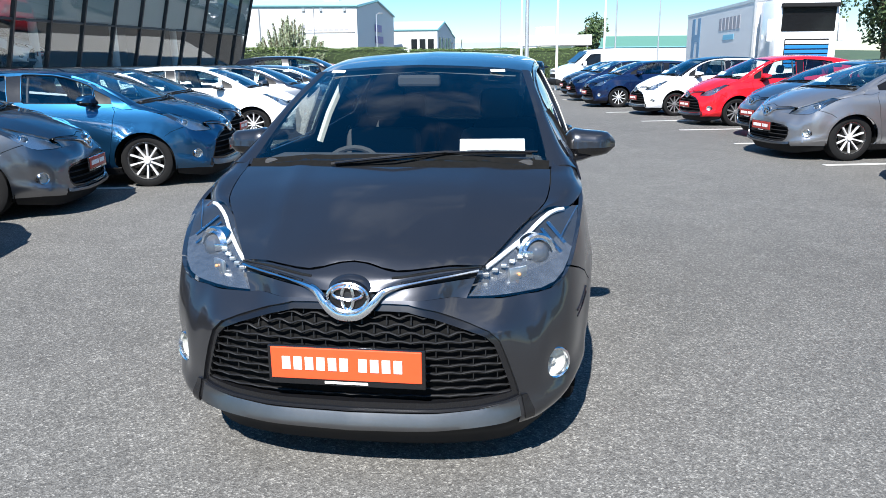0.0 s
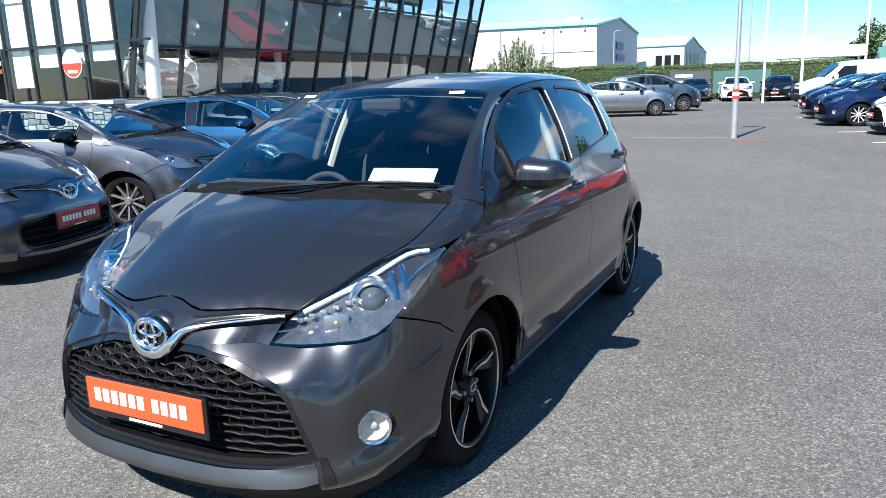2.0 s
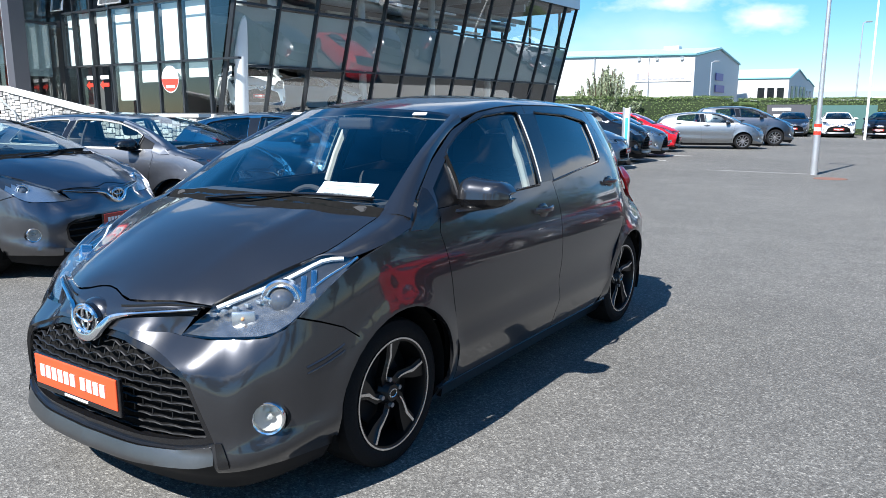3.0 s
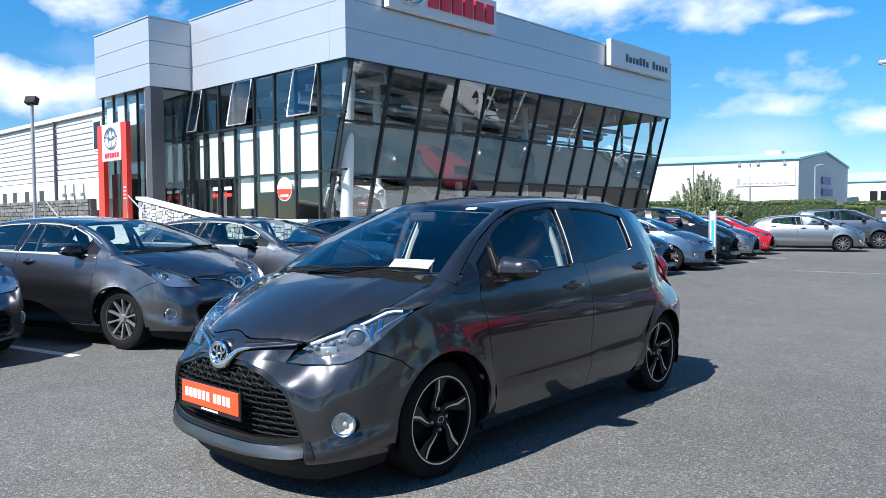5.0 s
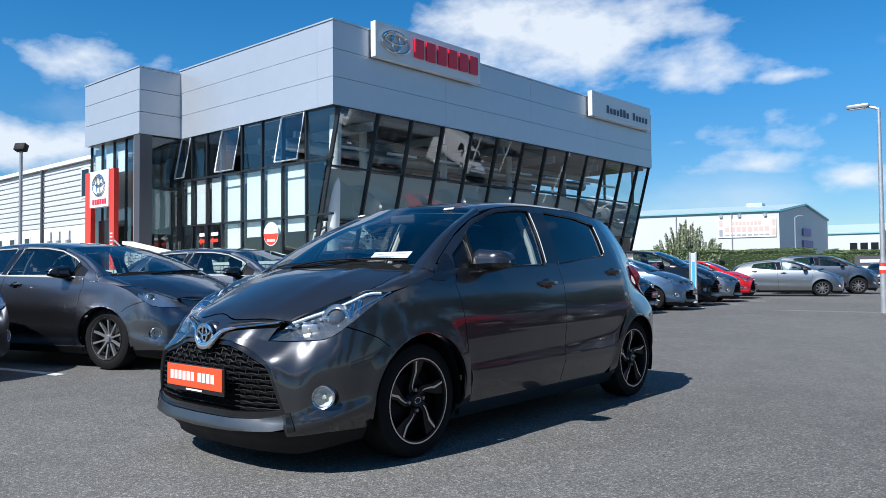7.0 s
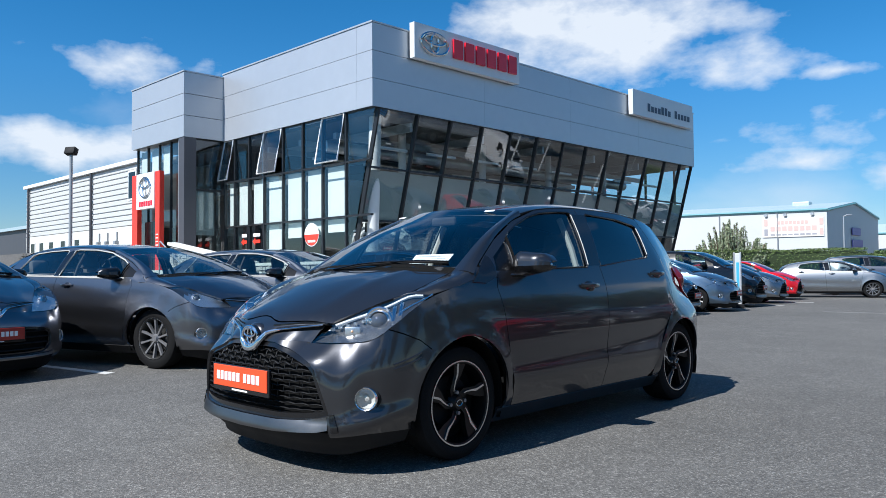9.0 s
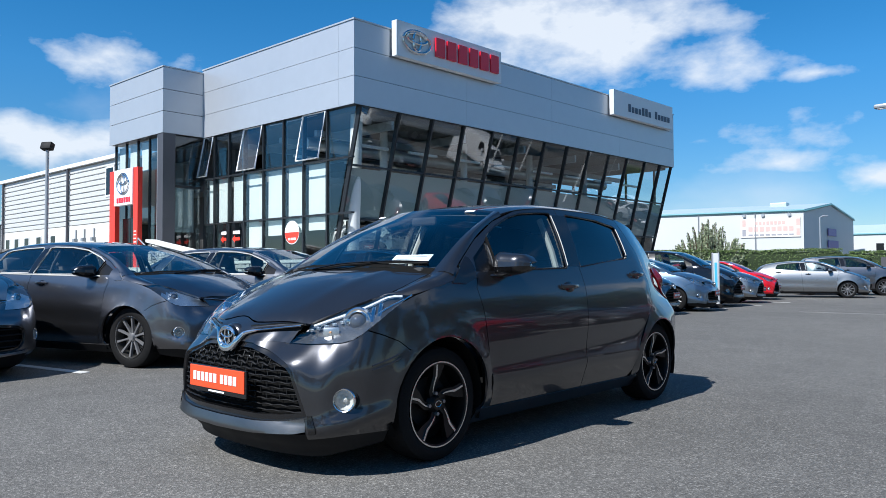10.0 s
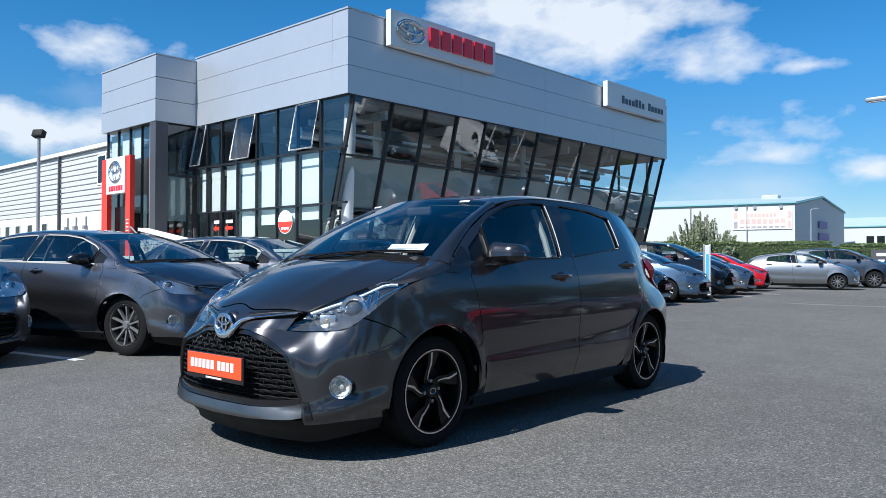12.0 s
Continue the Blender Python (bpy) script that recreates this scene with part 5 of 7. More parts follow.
        bm.transform(k @ pose(0, 0.41, 1.09 if y < 0.5 else 1.02, -10))
        part("headrest", bm, M_CABIN if hero else M_SEATGREY, seat, smooth=True)
    c = warp((-0.36, -0.48, 0.83))
    ring = [c + Vector((0.185 * math.cos(k * math.tau / 28), 0.075 * math.sin(k * math.tau / 28) * 0.9, 0.17 * math.sin(k * math.tau / 28))) for k in range(28)]
    wheel_s = part("steering_wheel", sweep(bmesh.new(), ring, 0.015, 0.015, 8, closed=True), M_CABIN, root, smooth=True)
    bm = a_box((-0.17, -0.02, -0.05), (0.17, 0.02, 0.05), 0.02)
    bm.transform(Matrix.Translation(c))
    part("wheel_boss", bm, M_CABIN, wheel_s)
    for sg in (1, -1):
        pts = [warp((sg * (side(y, z).x - 0.075), y, z)) for y, z in ((0.10, 0.98), (0.115, 1.15), (0.13, 1.36))]
        part("pillar_trim", sweep(bmesh.new(), pts, 0.018, 0.022, 6), M_TRIM if hero else M_CABIN, root, smooth=True)
    bm = skin([[p + Vector((0, 0.02, -0.035)) for p in c0], [p + Vector((0, 0, -0.035)) for p in c2]], 10, 4)
    panel("headlining", bm, M_HEADLINING, middle=True, depth=0)
    bm = a_box((-0.11, -0.02, -0.03), (0.11, 0.01, 0.03), 0.015)
    bm.transform(Matrix.Translation(warp((0, -0.44, 1.345))))
    part("inside_mirror", bm, M_CABIN, root)
    return root


def make_wheel(root, c, sg, spec, wheels, hero):
    R, r = spec["tyre"], spec["rim_r"]
    n = 48 if hero else 28
    prof = [(r - 0.004, -0.19), (r + 0.01, -0.195), (R - 0.03, -0.197), (R - 0.008, -0.185), (R, -0.16), (R, -0.04), (R - 0.008, -0.012), (R - 0.03, 0.0), (r + 0.03, 0.004), (r + 0.008, 0.0), (r - 0.002, -0.008)]
    k = Matrix.Translation(Vector((c.x, c.y, R))) @ Matrix.Diagonal((sg, 1, 1, 1))
    def put(nm, bm, mt, host, smooth=True):
        bm.transform(k)
        if sg < 0:
            bmesh.ops.reverse_faces(bm, faces=bm.faces[:])
        return part(nm, bm, mt, host, smooth=smooth)
    wh = put("wheel", lathe(prof, n), M_RUBBER, root)
    face = {"black": M_GLOSSBLACK, "grey": M_GREYALLOY, "silver": M_WHEELSILVER}[wheels]
    put("rim", lathe([(r, -0.008), (r - 0.006, -0.002), (r - 0.014, -0.004), (r - 0.022, -0.03), (r - 0.03, -0.15)], n), M_DISC if not hero else M_WHEELBLACK, wh)
    bm = bmesh.new()
    tube(bm, (-0.11, 0, 0), (-0.10, 0, 0), r - 0.02, r - 0.02, 24)
    put("brake_backing", bm, M_VOID, wh, False)
    bm = bmesh.new()
    tube(bm, (-0.095, 0, 0), (-0.085, 0, 0), r * 0.62, r * 0.62, 24)
    put("brake_disc", bm, M_DISC if not hero else M_BLACK, wh, False)
    count = 5 if hero or wheels == "black" else 10
    turn0 = radians(21)

    def strip(path, dx, slope):
        """A bar of varying width along (radius, angle, half width) points."""
        bm = bmesh.new()
        rings = []
        for rad, a, w in path:
            u, v2 = Vector((0, math.cos(a), math.sin(a))), Vector((0, -math.sin(a), math.cos(a)))
            x = dx - slope * (1 - rad / r)
            rings.append([bm.verts.new(u * rad + v2 * w * q + Vector((x + d, 0, 0))) for q, d in ((-1, -0.03), (-0.9, 0.0), (0.9, 0.0), (1, -0.03))])
        for p, q in zip(rings, rings[1:]):
            for j in range(3):
                bm.faces.new((p[j], p[j + 1], q[j + 1], q[j]))
        bmesh.ops.recalc_face_normals(bm, faces=bm.faces[:])
        return bm

    for i in range(count):
        a0 = i * math.tau / count + turn0
        if count == 5:
            put("spoke", strip([(0.04, a0 + 0.5, 0.02), (r * 0.38, a0 + 0.30, 0.024), (r * 0.65, a0 - 0.06, 0.032), (r - 0.01, a0 - 0.12, 0.05)], -0.012, 0.03), M_WHEELBLACK, wh, False)
            put("machined_blade", strip([(r * 0.30, a0 + 0.36, 0.002), (r * 0.38, a0 + 0.28, 0.004), (r * 0.52, a0 + 0.12, 0.0055), (r * 0.65, a0 + 0.01, 0.0075), (r * 0.72, a0, 0.0065), (r * 0.9, a0, 0.006), (r - 0.004, a0, 0.011)], -0.006, 0.025), M_ALLOY, wh, False)
        else:
            put("spoke", strip([(0.04, a0, 0.011), (r * 0.5, a0, 0.009), (r - 0.012, a0, 0.014)], -0.010, 0.03), face, wh, False)
    put("rim_edge", lathe([(r + 0.001, -0.006), (r + 0.001, 0.0015), (r - 0.006, 0.0015), (r - 0.008, -0.008)], n), M_ALLOY, wh)
    bm = bmesh.new()
    tube(bm, (-0.05, 0, 0), (-0.012, 0, 0), 0.055, 0.034, 20)
    put("hub_cap", bm, M_WHEELBLACK if hero else face, wh, False)
    if hero:
        ring = [(-0.011, 0.022 * math.cos(t * math.tau / 20), 0.016 * math.sin(t * math.tau / 20)) for t in range(20)]
        put("hub_badge", sweep(bmesh.new(), ring, 0.003, 0.003, 5, closed=True), M_ALLOY, wh)
        for i in range(4):
            a = i * math.tau / 4 + 0.1
            bm = bmesh.new()
            tube(bm, (-0.04, 0.055 * math.cos(a), 0.055 * math.sin(a)), (-0.018, 0.055 * math.cos(a), 0.055 * math.sin(a)), 0.010, 0.010, 8)
            put("wheel_nut", bm, M_GREYALLOY, wh, False)


# ---- ground ----
bm = bmesh.new()
bmesh.ops.create_grid(bm, x_segments=8, y_segments=8, size=1500.0)
ground = tagged(part("ground", bm, M_ASPHALT), "grey worn asphalt car park with pale stone chips", "ground", kind="structure")


def bay_line(x, y, heading, length=4.6):
    d = Vector((math.cos(heading), math.sin(heading), 0))
    bm = a_box((-length, -0.05, 0.0), (0, 0.05, 0.004))
    ob = part("bay_line", bm, M_LINE)
    ob.matrix_basis = Matrix.Translation((x, y, 0.0)) @ Matrix.Rotation(heading, 4, "Z")
    return tagged(ob, "worn white painted parking bay line on asphalt", "road marking", "bay lines", kind="structure")


for y in (-3.35, -0.95, 1.45, 3.95, 6.2, 8.7, 11.0, 13.3, 15.7, 18.4, 21.0):
    bay_line(-4.25, y, radians(11))
for x, y in ((4.45, 6.5), (3.9, 9.2), (3.4, 11.8), (2.9, 14.1), (2.3, 17.2), (1.8, 20.6), (1.2, 24.2)):
    bay_line(x, y, radians(193))
bm = bmesh.new()
tube(bm, (0.55, 14.3, 0.0), (0.55, 14.3, 0.006), 0.33, 0.33, 24)
tagged(part("manhole_cover", bm, mat("rusty_iron", (0.16, 0.075, 0.05), 0.8, vary=0.3, scale=12, bump=0.5)), "round rust-brown iron manhole cover in asphalt", "manhole", kind="structure")
bm = a_box((-2.3, 15.3, 0.0), (-0.05, 15.40, 0.005))
tagged(part("bay_line", bm, M_FAINTLINE), "nearly worn away white painted line on asphalt", "road marking", "bay lines", kind="structure")


# ---- showroom ----
CORNER = Vector((-13.92, 10.96, 0))
U = Vector((-1.0, -0.012, 0)).normalized()  # along the entrance front
V = Vector((1.05, 20.35, 0)).normalized()  # along the slanted glass front
LONG, FRONT_U = 20.38, 8.9
FLOOR_Z, Z1, Z2 = 1.35, 6.29, 8.94
TW_U0, TW_U1, TW_V = 8.83, 13.3, -1.62
LEAN = 1.25


def at_b(u, v, z):
    return CORNER + U * u + V * v + Vector((0, 0, z))


def block(u0, u1, v0, v1, z0, z1, lean=0.0, lean_top=0.0):
    """A block along the building's own axes; lean pulls its foot inwards, lean_top its head."""
    bm = bmesh.new()
    vs = [bm.verts.new(at_b(u + (lean if z == z0 else lean_top), v, z)) for z in (z0, z1) for u, v in ((u0, v0), (u1, v0), (u1, v1), (u0, v1))]
    for q in ((0, 1, 2, 3), (4, 5, 6, 7), (0, 1, 5, 4), (1, 2, 6, 5), (2, 3, 7, 6), (3, 0, 4, 7)):
        bm.faces.new([vs[i] for i in q])
    bmesh.ops.recalc_face_normals(bm, faces=bm.faces[:])
    return bm


def glass_quad(pts):
    """One sheet of glass that looks away from the building's middle."""
    bm = bmesh.new()
    bm.faces.new([bm.verts.new(p) for p in pts])
    return outward(bm, at_b(8, 9, 4))


lean_at = lambda z: LEAN * (Z1 - z) / (Z1 - FLOOR_Z)

showroom = thing("car_showroom", "two-storey car showroom with silver fascia and slanted dark glass front", "showroom")
core = part("fascia_frame", merged(block(0.03, FRONT_U, 0.03, 0.3, Z1, Z2 - 0.03), block(0.03, 0.3, 0.3, LONG - 0.03, Z1, Z2 - 0.03),
                                   block(0.3, FRONT_U + 4, LONG - 0.3, LONG - 0.03, Z1, Z2 - 0.03)), M_MULLION, showroom)
band = (Z2 - Z1) / 3
for r in range(3):
    za, zb = Z1 + band * r + (0.007 if r else 0), Z1 + band * (r + 1) - 0.007
    cuts = (0.0, 0.75, FRONT_U)
    for a, b in zip(cuts, cuts[1:]):
        part("fascia_panel", block(a + (0.003 if a else -0.0), b - 0.003, 0.0, 0.03, za, zb), M_FASCIA, showroom)
    cuts = np.linspace(0, LONG, 5)
    for a, b in zip(cuts, cuts[1:]):
        part("fascia_panel", block(0.0, 0.03, a + (0.002 if a else 0.032), b - 0.002, za, zb), M_FASCIA, showroom)
part("coping", merged(block(-0.03, FRONT_U, -0.03, 0.3, Z2, Z2 + 0.05), block(-0.03, 0.3, 0.3, LONG, Z2, Z2 + 0.05)), M_FASCIA, showroom)
part("soffit", block(0.02, 2.2, 0.02, LONG - 0.02, Z1 - 0.02, Z1 - 0.004), M_MULLION, showroom)
part("flat_roof", block(0.3, 15, 0.3, LONG - 0.3, Z2 - 0.5, Z2 - 0.3), M_FASCIA, showroom)
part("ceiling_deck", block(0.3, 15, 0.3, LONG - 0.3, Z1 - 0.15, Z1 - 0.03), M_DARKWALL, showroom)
part("ground_slab", block(LEAN - 0.05, 15, -0.05, LONG, 0, FLOOR_Z - 0.02), M_CONCRETE, showroom)
part("tile_floor", block(LEAN, 15, 0.05, LONG, FLOOR_Z - 0.018, FLOOR_Z), M_TILE, showroom)
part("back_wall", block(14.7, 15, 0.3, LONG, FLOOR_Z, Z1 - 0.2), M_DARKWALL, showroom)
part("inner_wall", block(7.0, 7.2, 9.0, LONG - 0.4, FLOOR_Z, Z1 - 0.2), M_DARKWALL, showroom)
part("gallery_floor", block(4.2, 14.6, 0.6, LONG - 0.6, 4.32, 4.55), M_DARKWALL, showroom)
for v in (3.2, 7.4, 11.6, 15.8):
    bm = bmesh.new()
    tube(bm, at_b(2.2, v, FLOOR_Z), at_b(2.2, v, Z1), 0.14, n=16)
    part("column", bm, M_COLUMN, showroom, smooth=True)
bm = bmesh.new()
tube(bm, at_b(0.95, 0.75, FLOOR_Z), at_b(0.75, 0.75, Z1), 0.2, n=20)
part("column", bm, M_COLUMN, showroom, "thick round white corner column", smooth=True)
for v in (2.0, 5.5, 9.0, 12.5, 16.0):
    part("roof_beam", block(0.5, 14.6, v, v + 0.12, Z1 - 0.5, Z1 - 0.2), M_GALVGREY, showroom)

for u in (2.6, 4.6, 6.6):
    part("ceiling_beam", block(u, u + 0.14, 0.6, LONG - 0.6, Z1 - 0.62, Z1 - 0.42), M_GALVGREY, showroom)
bm = bmesh.new()
tube(bm, at_b(3.5, 0.8, Z1 - 0.75), at_b(3.5, LONG - 0.8, Z1 - 0.75), 0.22, n=14)
part("air_duct", bm, M_GALV, showroom, "round galvanised air duct", smooth=True)
for u in (1.7, 5.2):
    for v in np.arange(1.6, LONG - 1, 2.4):
        part("batten_lamp", block(u, u + 0.12, v, v + 1.4, Z1 - 0.95, Z1 - 0.86), M_WHITE, showroom)

# entrance front: posts, rails, panes, blinds, tilted vents
us = [0.04, 1.42, 2.65, 3.76, 4.94, 6.13, 7.15, 8.15, 8.86]
zs = [FLOOR_Z, 2.9, 4.66, Z1]
for u in us[1:]:
    part("mullion", block(u - 0.035, u + 0.035, 0.06, 0.2, FLOOR_Z, Z1), M_MULLION, showroom)
for z in zs[:3]:
    part("transom", block(0.5 if z < 2 else 0.2, 8.86, 0.07, 0.19, z - 0.03, z + 0.03), M_MULLION, showroom)
OPEN = {1, 4, 7}
for i in range(1, 8):
    for j in range(3):
        a, b, za, zb = us[i] + 0.035, us[i + 1] - 0.035, zs[j] + 0.03, zs[j + 1] - 0.03
        if j == 2 and i in OPEN:
            bm = bmesh.new()
            vs = [bm.verts.new(at_b(u, v, z)) for u, v, z in ((a, -0.24, za + 0.02), (b, -0.24, za + 0.02), (b, 0.05, zb), (a, 0.05, zb))]
            bm.faces.new(vs)
            leaf_ = part("vent_pane", bm, M_BGLASS, showroom, "top-hung window pane standing open")
            loop = [at_b(u, v, z) for u, v, z in ((a, -0.24, za + 0.02), (b, -0.24, za + 0.02), (b, 0.05, zb), (a, 0.05, zb))]
            part("vent_frame", sweep(bmesh.new(), loop, 0.035, 0.035, 4, closed=True), M_GALV, leaf_)
        else:
            part("pane", glass_quad([at_b(a, 0.11, za), at_b(b, 0.11, za), at_b(b, 0.11, zb), at_b(a, 0.11, zb)]), M_BGLASS, showroom)
        if j == 1:
            part("blind", block(a + 0.06, b - 0.06, 0.24, 0.25, za + 0.02, zb - 0.02), M_FROST, showroom, "drawn white window blind")
        if j == 0 and i in (1, 2, 3, 4):
            part("blind", block(a + 0.06, b - 0.06, 0.24, 0.25, zb - (0.45, 0.5, 0.55, 1.1)[i - 1], zb - 0.02), M_FROST, showroom, "half-drawn white window blind")
# glass corner: the narrow pane that leans with the other front
for z, zt in zip(zs, zs[1:]):
    bm = bmesh.new()
    vs = [bm.verts.new(at_b(u, v, q)) for u, v, q in ((lean_at(z) + 0.02, 0.11, z + 0.03), (us[1] - 0.03, 0.11, z + 0.03), (us[1] - 0.03, 0.11, zt - 0.03), (lean_at(zt) + 0.02, 0.11, zt - 0.03))]
    if (vs[0].co - vs[1].co).dot(U) < -0.01:
        bm.faces.new(vs)
        part("pane", bm, M_BGLASS, showroom)
    else:
        bm.free()
# slanted front
vs_r = [0.3, 1.95, 3.48, 5.05, 6.6, 8.15, 9.8, 11.36, 12.93, 14.5, 16.05, 17.65, 19.1, 20.2]
for v in vs_r:
    part("mullion", block(0.0, 0.16, v - (0.032 if v < 20 else 0.014), v + (0.032 if v < 20 else 0.014), FLOOR_Z, Z1 - 0.02, lean=LEAN), M_MULLION, showroom)
ZR = [FLOOR_Z, 2.75, 4.45, Z1]
for z in ZR[:3]:
    part("transom", block(0.02 + lean_at(z), 0.15 + lean_at(z), 0.3, 20.2, z - 0.03, z + 0.03), M_MULLION, showroom)
rng = random.Random(5)
for a, b in zip(vs_r, vs_r[1:]):
    for j in range(3):
        za, zb = ZR[j] + 0.03, ZR[j + 1] - 0.03
        w = rng.uniform(-0.012, 0.012)
        la, lb = 0.07 + w + lean_at(za) - 2 * w, 0.07 + w + lean_at(zb)
        bm = glass_quad([at_b(la, a + 0.045, za), at_b(la + w, b - 0.045, za), at_b(lb + w, b - 0.045, zb), at_b(lb, a + 0.045, zb)])
        part("pane", bm, M_BGLASS, showroom)
        if j == 1:
            part("frosted_film", block(0.10, 0.11, a + 0.08, b - 0.08, za + 0.02, zb - 0.05, lean=lean_at(za), lean_top=lean_at(zb)), M_FROSTDIM, showroom, "grey frosted film behind the glass")
# end wall with glass in its upper storey
part("end_wall", block(1.2, 15, LONG - 0.25, LONG - 0.05, FLOOR_Z, 4.4), M_DARKWALL, showroom)
for k in range(5):
    part("mullion", block(0.95 + k * 1.6, 1.03 + k * 1.6, LONG - 0.2, LONG - 0.08, 4.4, Z1), M_MULLION, showroom)
# signs on the fascia
def sign(v0, v1, z0, z1):
    host = part("sign_panel", block(-0.28, -0.06, v0, v1, z0, z1), M_SIGNGREY, showroom, "pale sign box with raised marks")
    part("sign_bracket", block(-0.06, 0.0, v0 + 0.4, v1 - 0.4, z0 + 0.3, z1 - 0.3), M_MULLION, host)
    return host


big = sign(1.5, 6.69, 8.06, 9.23)
for k in range(6):
    a = 3.22 + k * 0.562
    part("sign_mark", block(-0.36, -0.285, a, a + 0.43, 8.36, 9.0), M_REDLETTER, big, "raised red bar")
cz, cv = 8.65, 2.36
for rv, rz, oz in ((0.62, 0.36, 0.0), (0.46, 0.17, 0.12), (0.17, 0.32, 0.02)):
    loop = [at_b(-0.32, cv + rv * math.cos(t * math.tau / 32), cz + oz + rz * math.sin(t * math.tau / 32)) for t in range(32)]
    part("sign_oval", sweep(bmesh.new(), loop, 0.05, 0.05, 6, closed=True), M_CHROME, big, "raised chrome oval", smooth=True)
small = sign(14.4, 19.76, 8.07, 9.2)
for k in range(13):
    if k == 7:
        continue
    a = 15.62 + k * 0.30
    part("sign_mark", block(-0.30, -0.285, a, a + 0.2, 8.36, 8.72 if k in (0, 4, 5, 8) else 8.62), M_DARKPRINT, small, "dark bar of lettering")

# entrance tower
for r in range(3):
    bz = (8.8 - 6.3) / 3
    za, zb = 6.3 + bz * r + 0.01, 6.3 + bz * (r + 1) - 0.01
    part("fascia_panel", block(TW_U0, TW_U1, TW_V, TW_V + 0.04, za, zb), M_FASCIA, showroom)
    part("fascia_panel", block(TW_U0, TW_U0 + 0.04, TW_V + 0.042, 0.0, za, zb), M_FASCIA, showroom)
part("tower_core", block(TW_U0 + 0.05, TW_U1 - 0.02, TW_V + 0.05, 3.0, 6.31, 8.78), M_MULLION, showroom)
part("coping", merged(block(TW_U0 - 0.03, TW_U1, TW_V - 0.03, TW_V + 0.2, 8.8, 8.85), block(TW_U0 - 0.03, TW_U0 + 0.2, TW_V + 0.2, 0.0, 8.8, 8.85)), M_FASCIA, showroom)
part("tower_pillar", block(TW_U0, TW_U0 + 0.42, TW_V + 0.02, TW_V + 0.5, 0.9, 6.3), M_DARKCLAD, showroom, "dark grey clad corner pillar")
part("tower_pillar", block(TW_U0 + 0.42, TW_U0 + 0.62, TW_V + 0.1, TW_V + 0.3, 0.9, 6.3), M_GALVGREY, showroom)
part("tower_side_glass", glass_quad([at_b(TW_U0 + 0.2, TW_V + 0.5, 1.2), at_b(TW_U0 + 0.2, 0.0, 1.2), at_b(TW_U0 + 0.2, 0.0, 6.29), at_b(TW_U0 + 0.2, TW_V + 0.5, 6.29)]), M_BGLASS, showroom)
part("transom", block(TW_U0 + 0.16, TW_U0 + 0.26, TW_V + 0.5, 0.0, 4.3, 4.38), M_MULLION, showroom)
part("blind", block(TW_U0 + 0.5, TW_U0 + 0.52, TW_V + 0.6, -0.1, 2.6, 4.3), M_FROSTDIM, showroom)
for u in (9.5, 10.3, 11.25, 12.25, 13.2):
    part("mullion", block(u - 0.03, u + 0.03, TW_V + 0.2, TW_V + 0.3, 1.0, 6.3), M_MULLION, showroom)
for a, b in ((9.53, 10.27), (10.33, 11.22), (11.28, 12.22), (12.28, 13.17)):
    part("pane", glass_quad([at_b(a, TW_V + 0.24, 1.1), at_b(b, TW_V + 0.24, 1.1), at_b(b, TW_V + 0.24, 6.28), at_b(a, TW_V + 0.24, 6.28)]), M_BGLASS, showroom)
    if a > 10:
        part("blind", block(a + 0.05, b - 0.05, TW_V + 0.35, TW_V + 0.36, 5.1, 6.2), M_FROST, showroom)
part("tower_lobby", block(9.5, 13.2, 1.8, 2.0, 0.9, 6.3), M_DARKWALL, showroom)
for a, b in ((10.18, 10.53), (12.10, 12.58)):
    part("portal_post", block(a, b, TW_V - 0.28, TW_V - 0.10, 0.95, 5.12), M_RED, showroom, "signal red portal post")
part("portal_sign", block(10.54, 12.09, TW_V - 0.32, TW_V - 0.1, 3.7, 5.12), M_WHITE, showroom, "white portal sign panel")
for rv, rz, oz in ((0.50, 0.40, 0.0), (0.36, 0.17, 0.14), (0.15, 0.36, 0.0)):
    loop = [at_b(11.31 + rv * math.cos(t * math.tau / 28), TW_V - 0.34, 4.55 + oz + rz * math.sin(t * math.tau / 28)) for t in range(28)]
    part("sign_oval", sweep(bmesh.new(), loop, 0.035, 0.035, 6, closed=True), M_CHROME, showroom, smooth=True)
for k in range(6):
    part("sign_mark", block(10.70 + k * 0.2, 10.85 + k * 0.2, TW_V - 0.335, TW_V - 0.32, 3.8, 4.0), M_REDLETTER, showroom)
for k in range(4):
    part("portal_mark", block(10.26, 10.46, TW_V - 0.29, TW_V - 0.28, 2.2 + 0.14 * k, 2.24 + 0.14 * k), M_WHITE, showroom)
part("entrance_door", merged(block(10.63, 11.30, TW_V + 0.0, TW_V + 0.06, 0.95, 3.2), block(11.34, 12.03, TW_V + 0.0, TW_V + 0.06, 0.95, 3.2)), M_GLOSSBLACK, showroom)
# round window sticker, arrows on the glass doors
bm = slab(circle(0, 0, 0.40, 32), lambda a, b, o: at_b(3.28 + a, 0.105 - o, 2.38 + b), 0.006)
rs = part("window_sticker", bm, M_WHITE, showroom, "round white and red window sticker")
half_disc = [(0.395 * math.cos(t), 0.395 * math.sin(t)) for t in np.linspace(math.pi + 0.02, math.tau - 0.02, 18)]
part("sticker_base", slab(half_disc, lambda a, b, o: at_b(3.28 + a, 0.098 - o, 2.40 + b), 0.004), M_RED, rs)
for k in range(3):
    part("sticker_mark", block(3.06 + 0.15 * k, 3.18 + 0.15 * k, 0.088, 0.092, 2.12, 2.2), M_WHITE, rs)
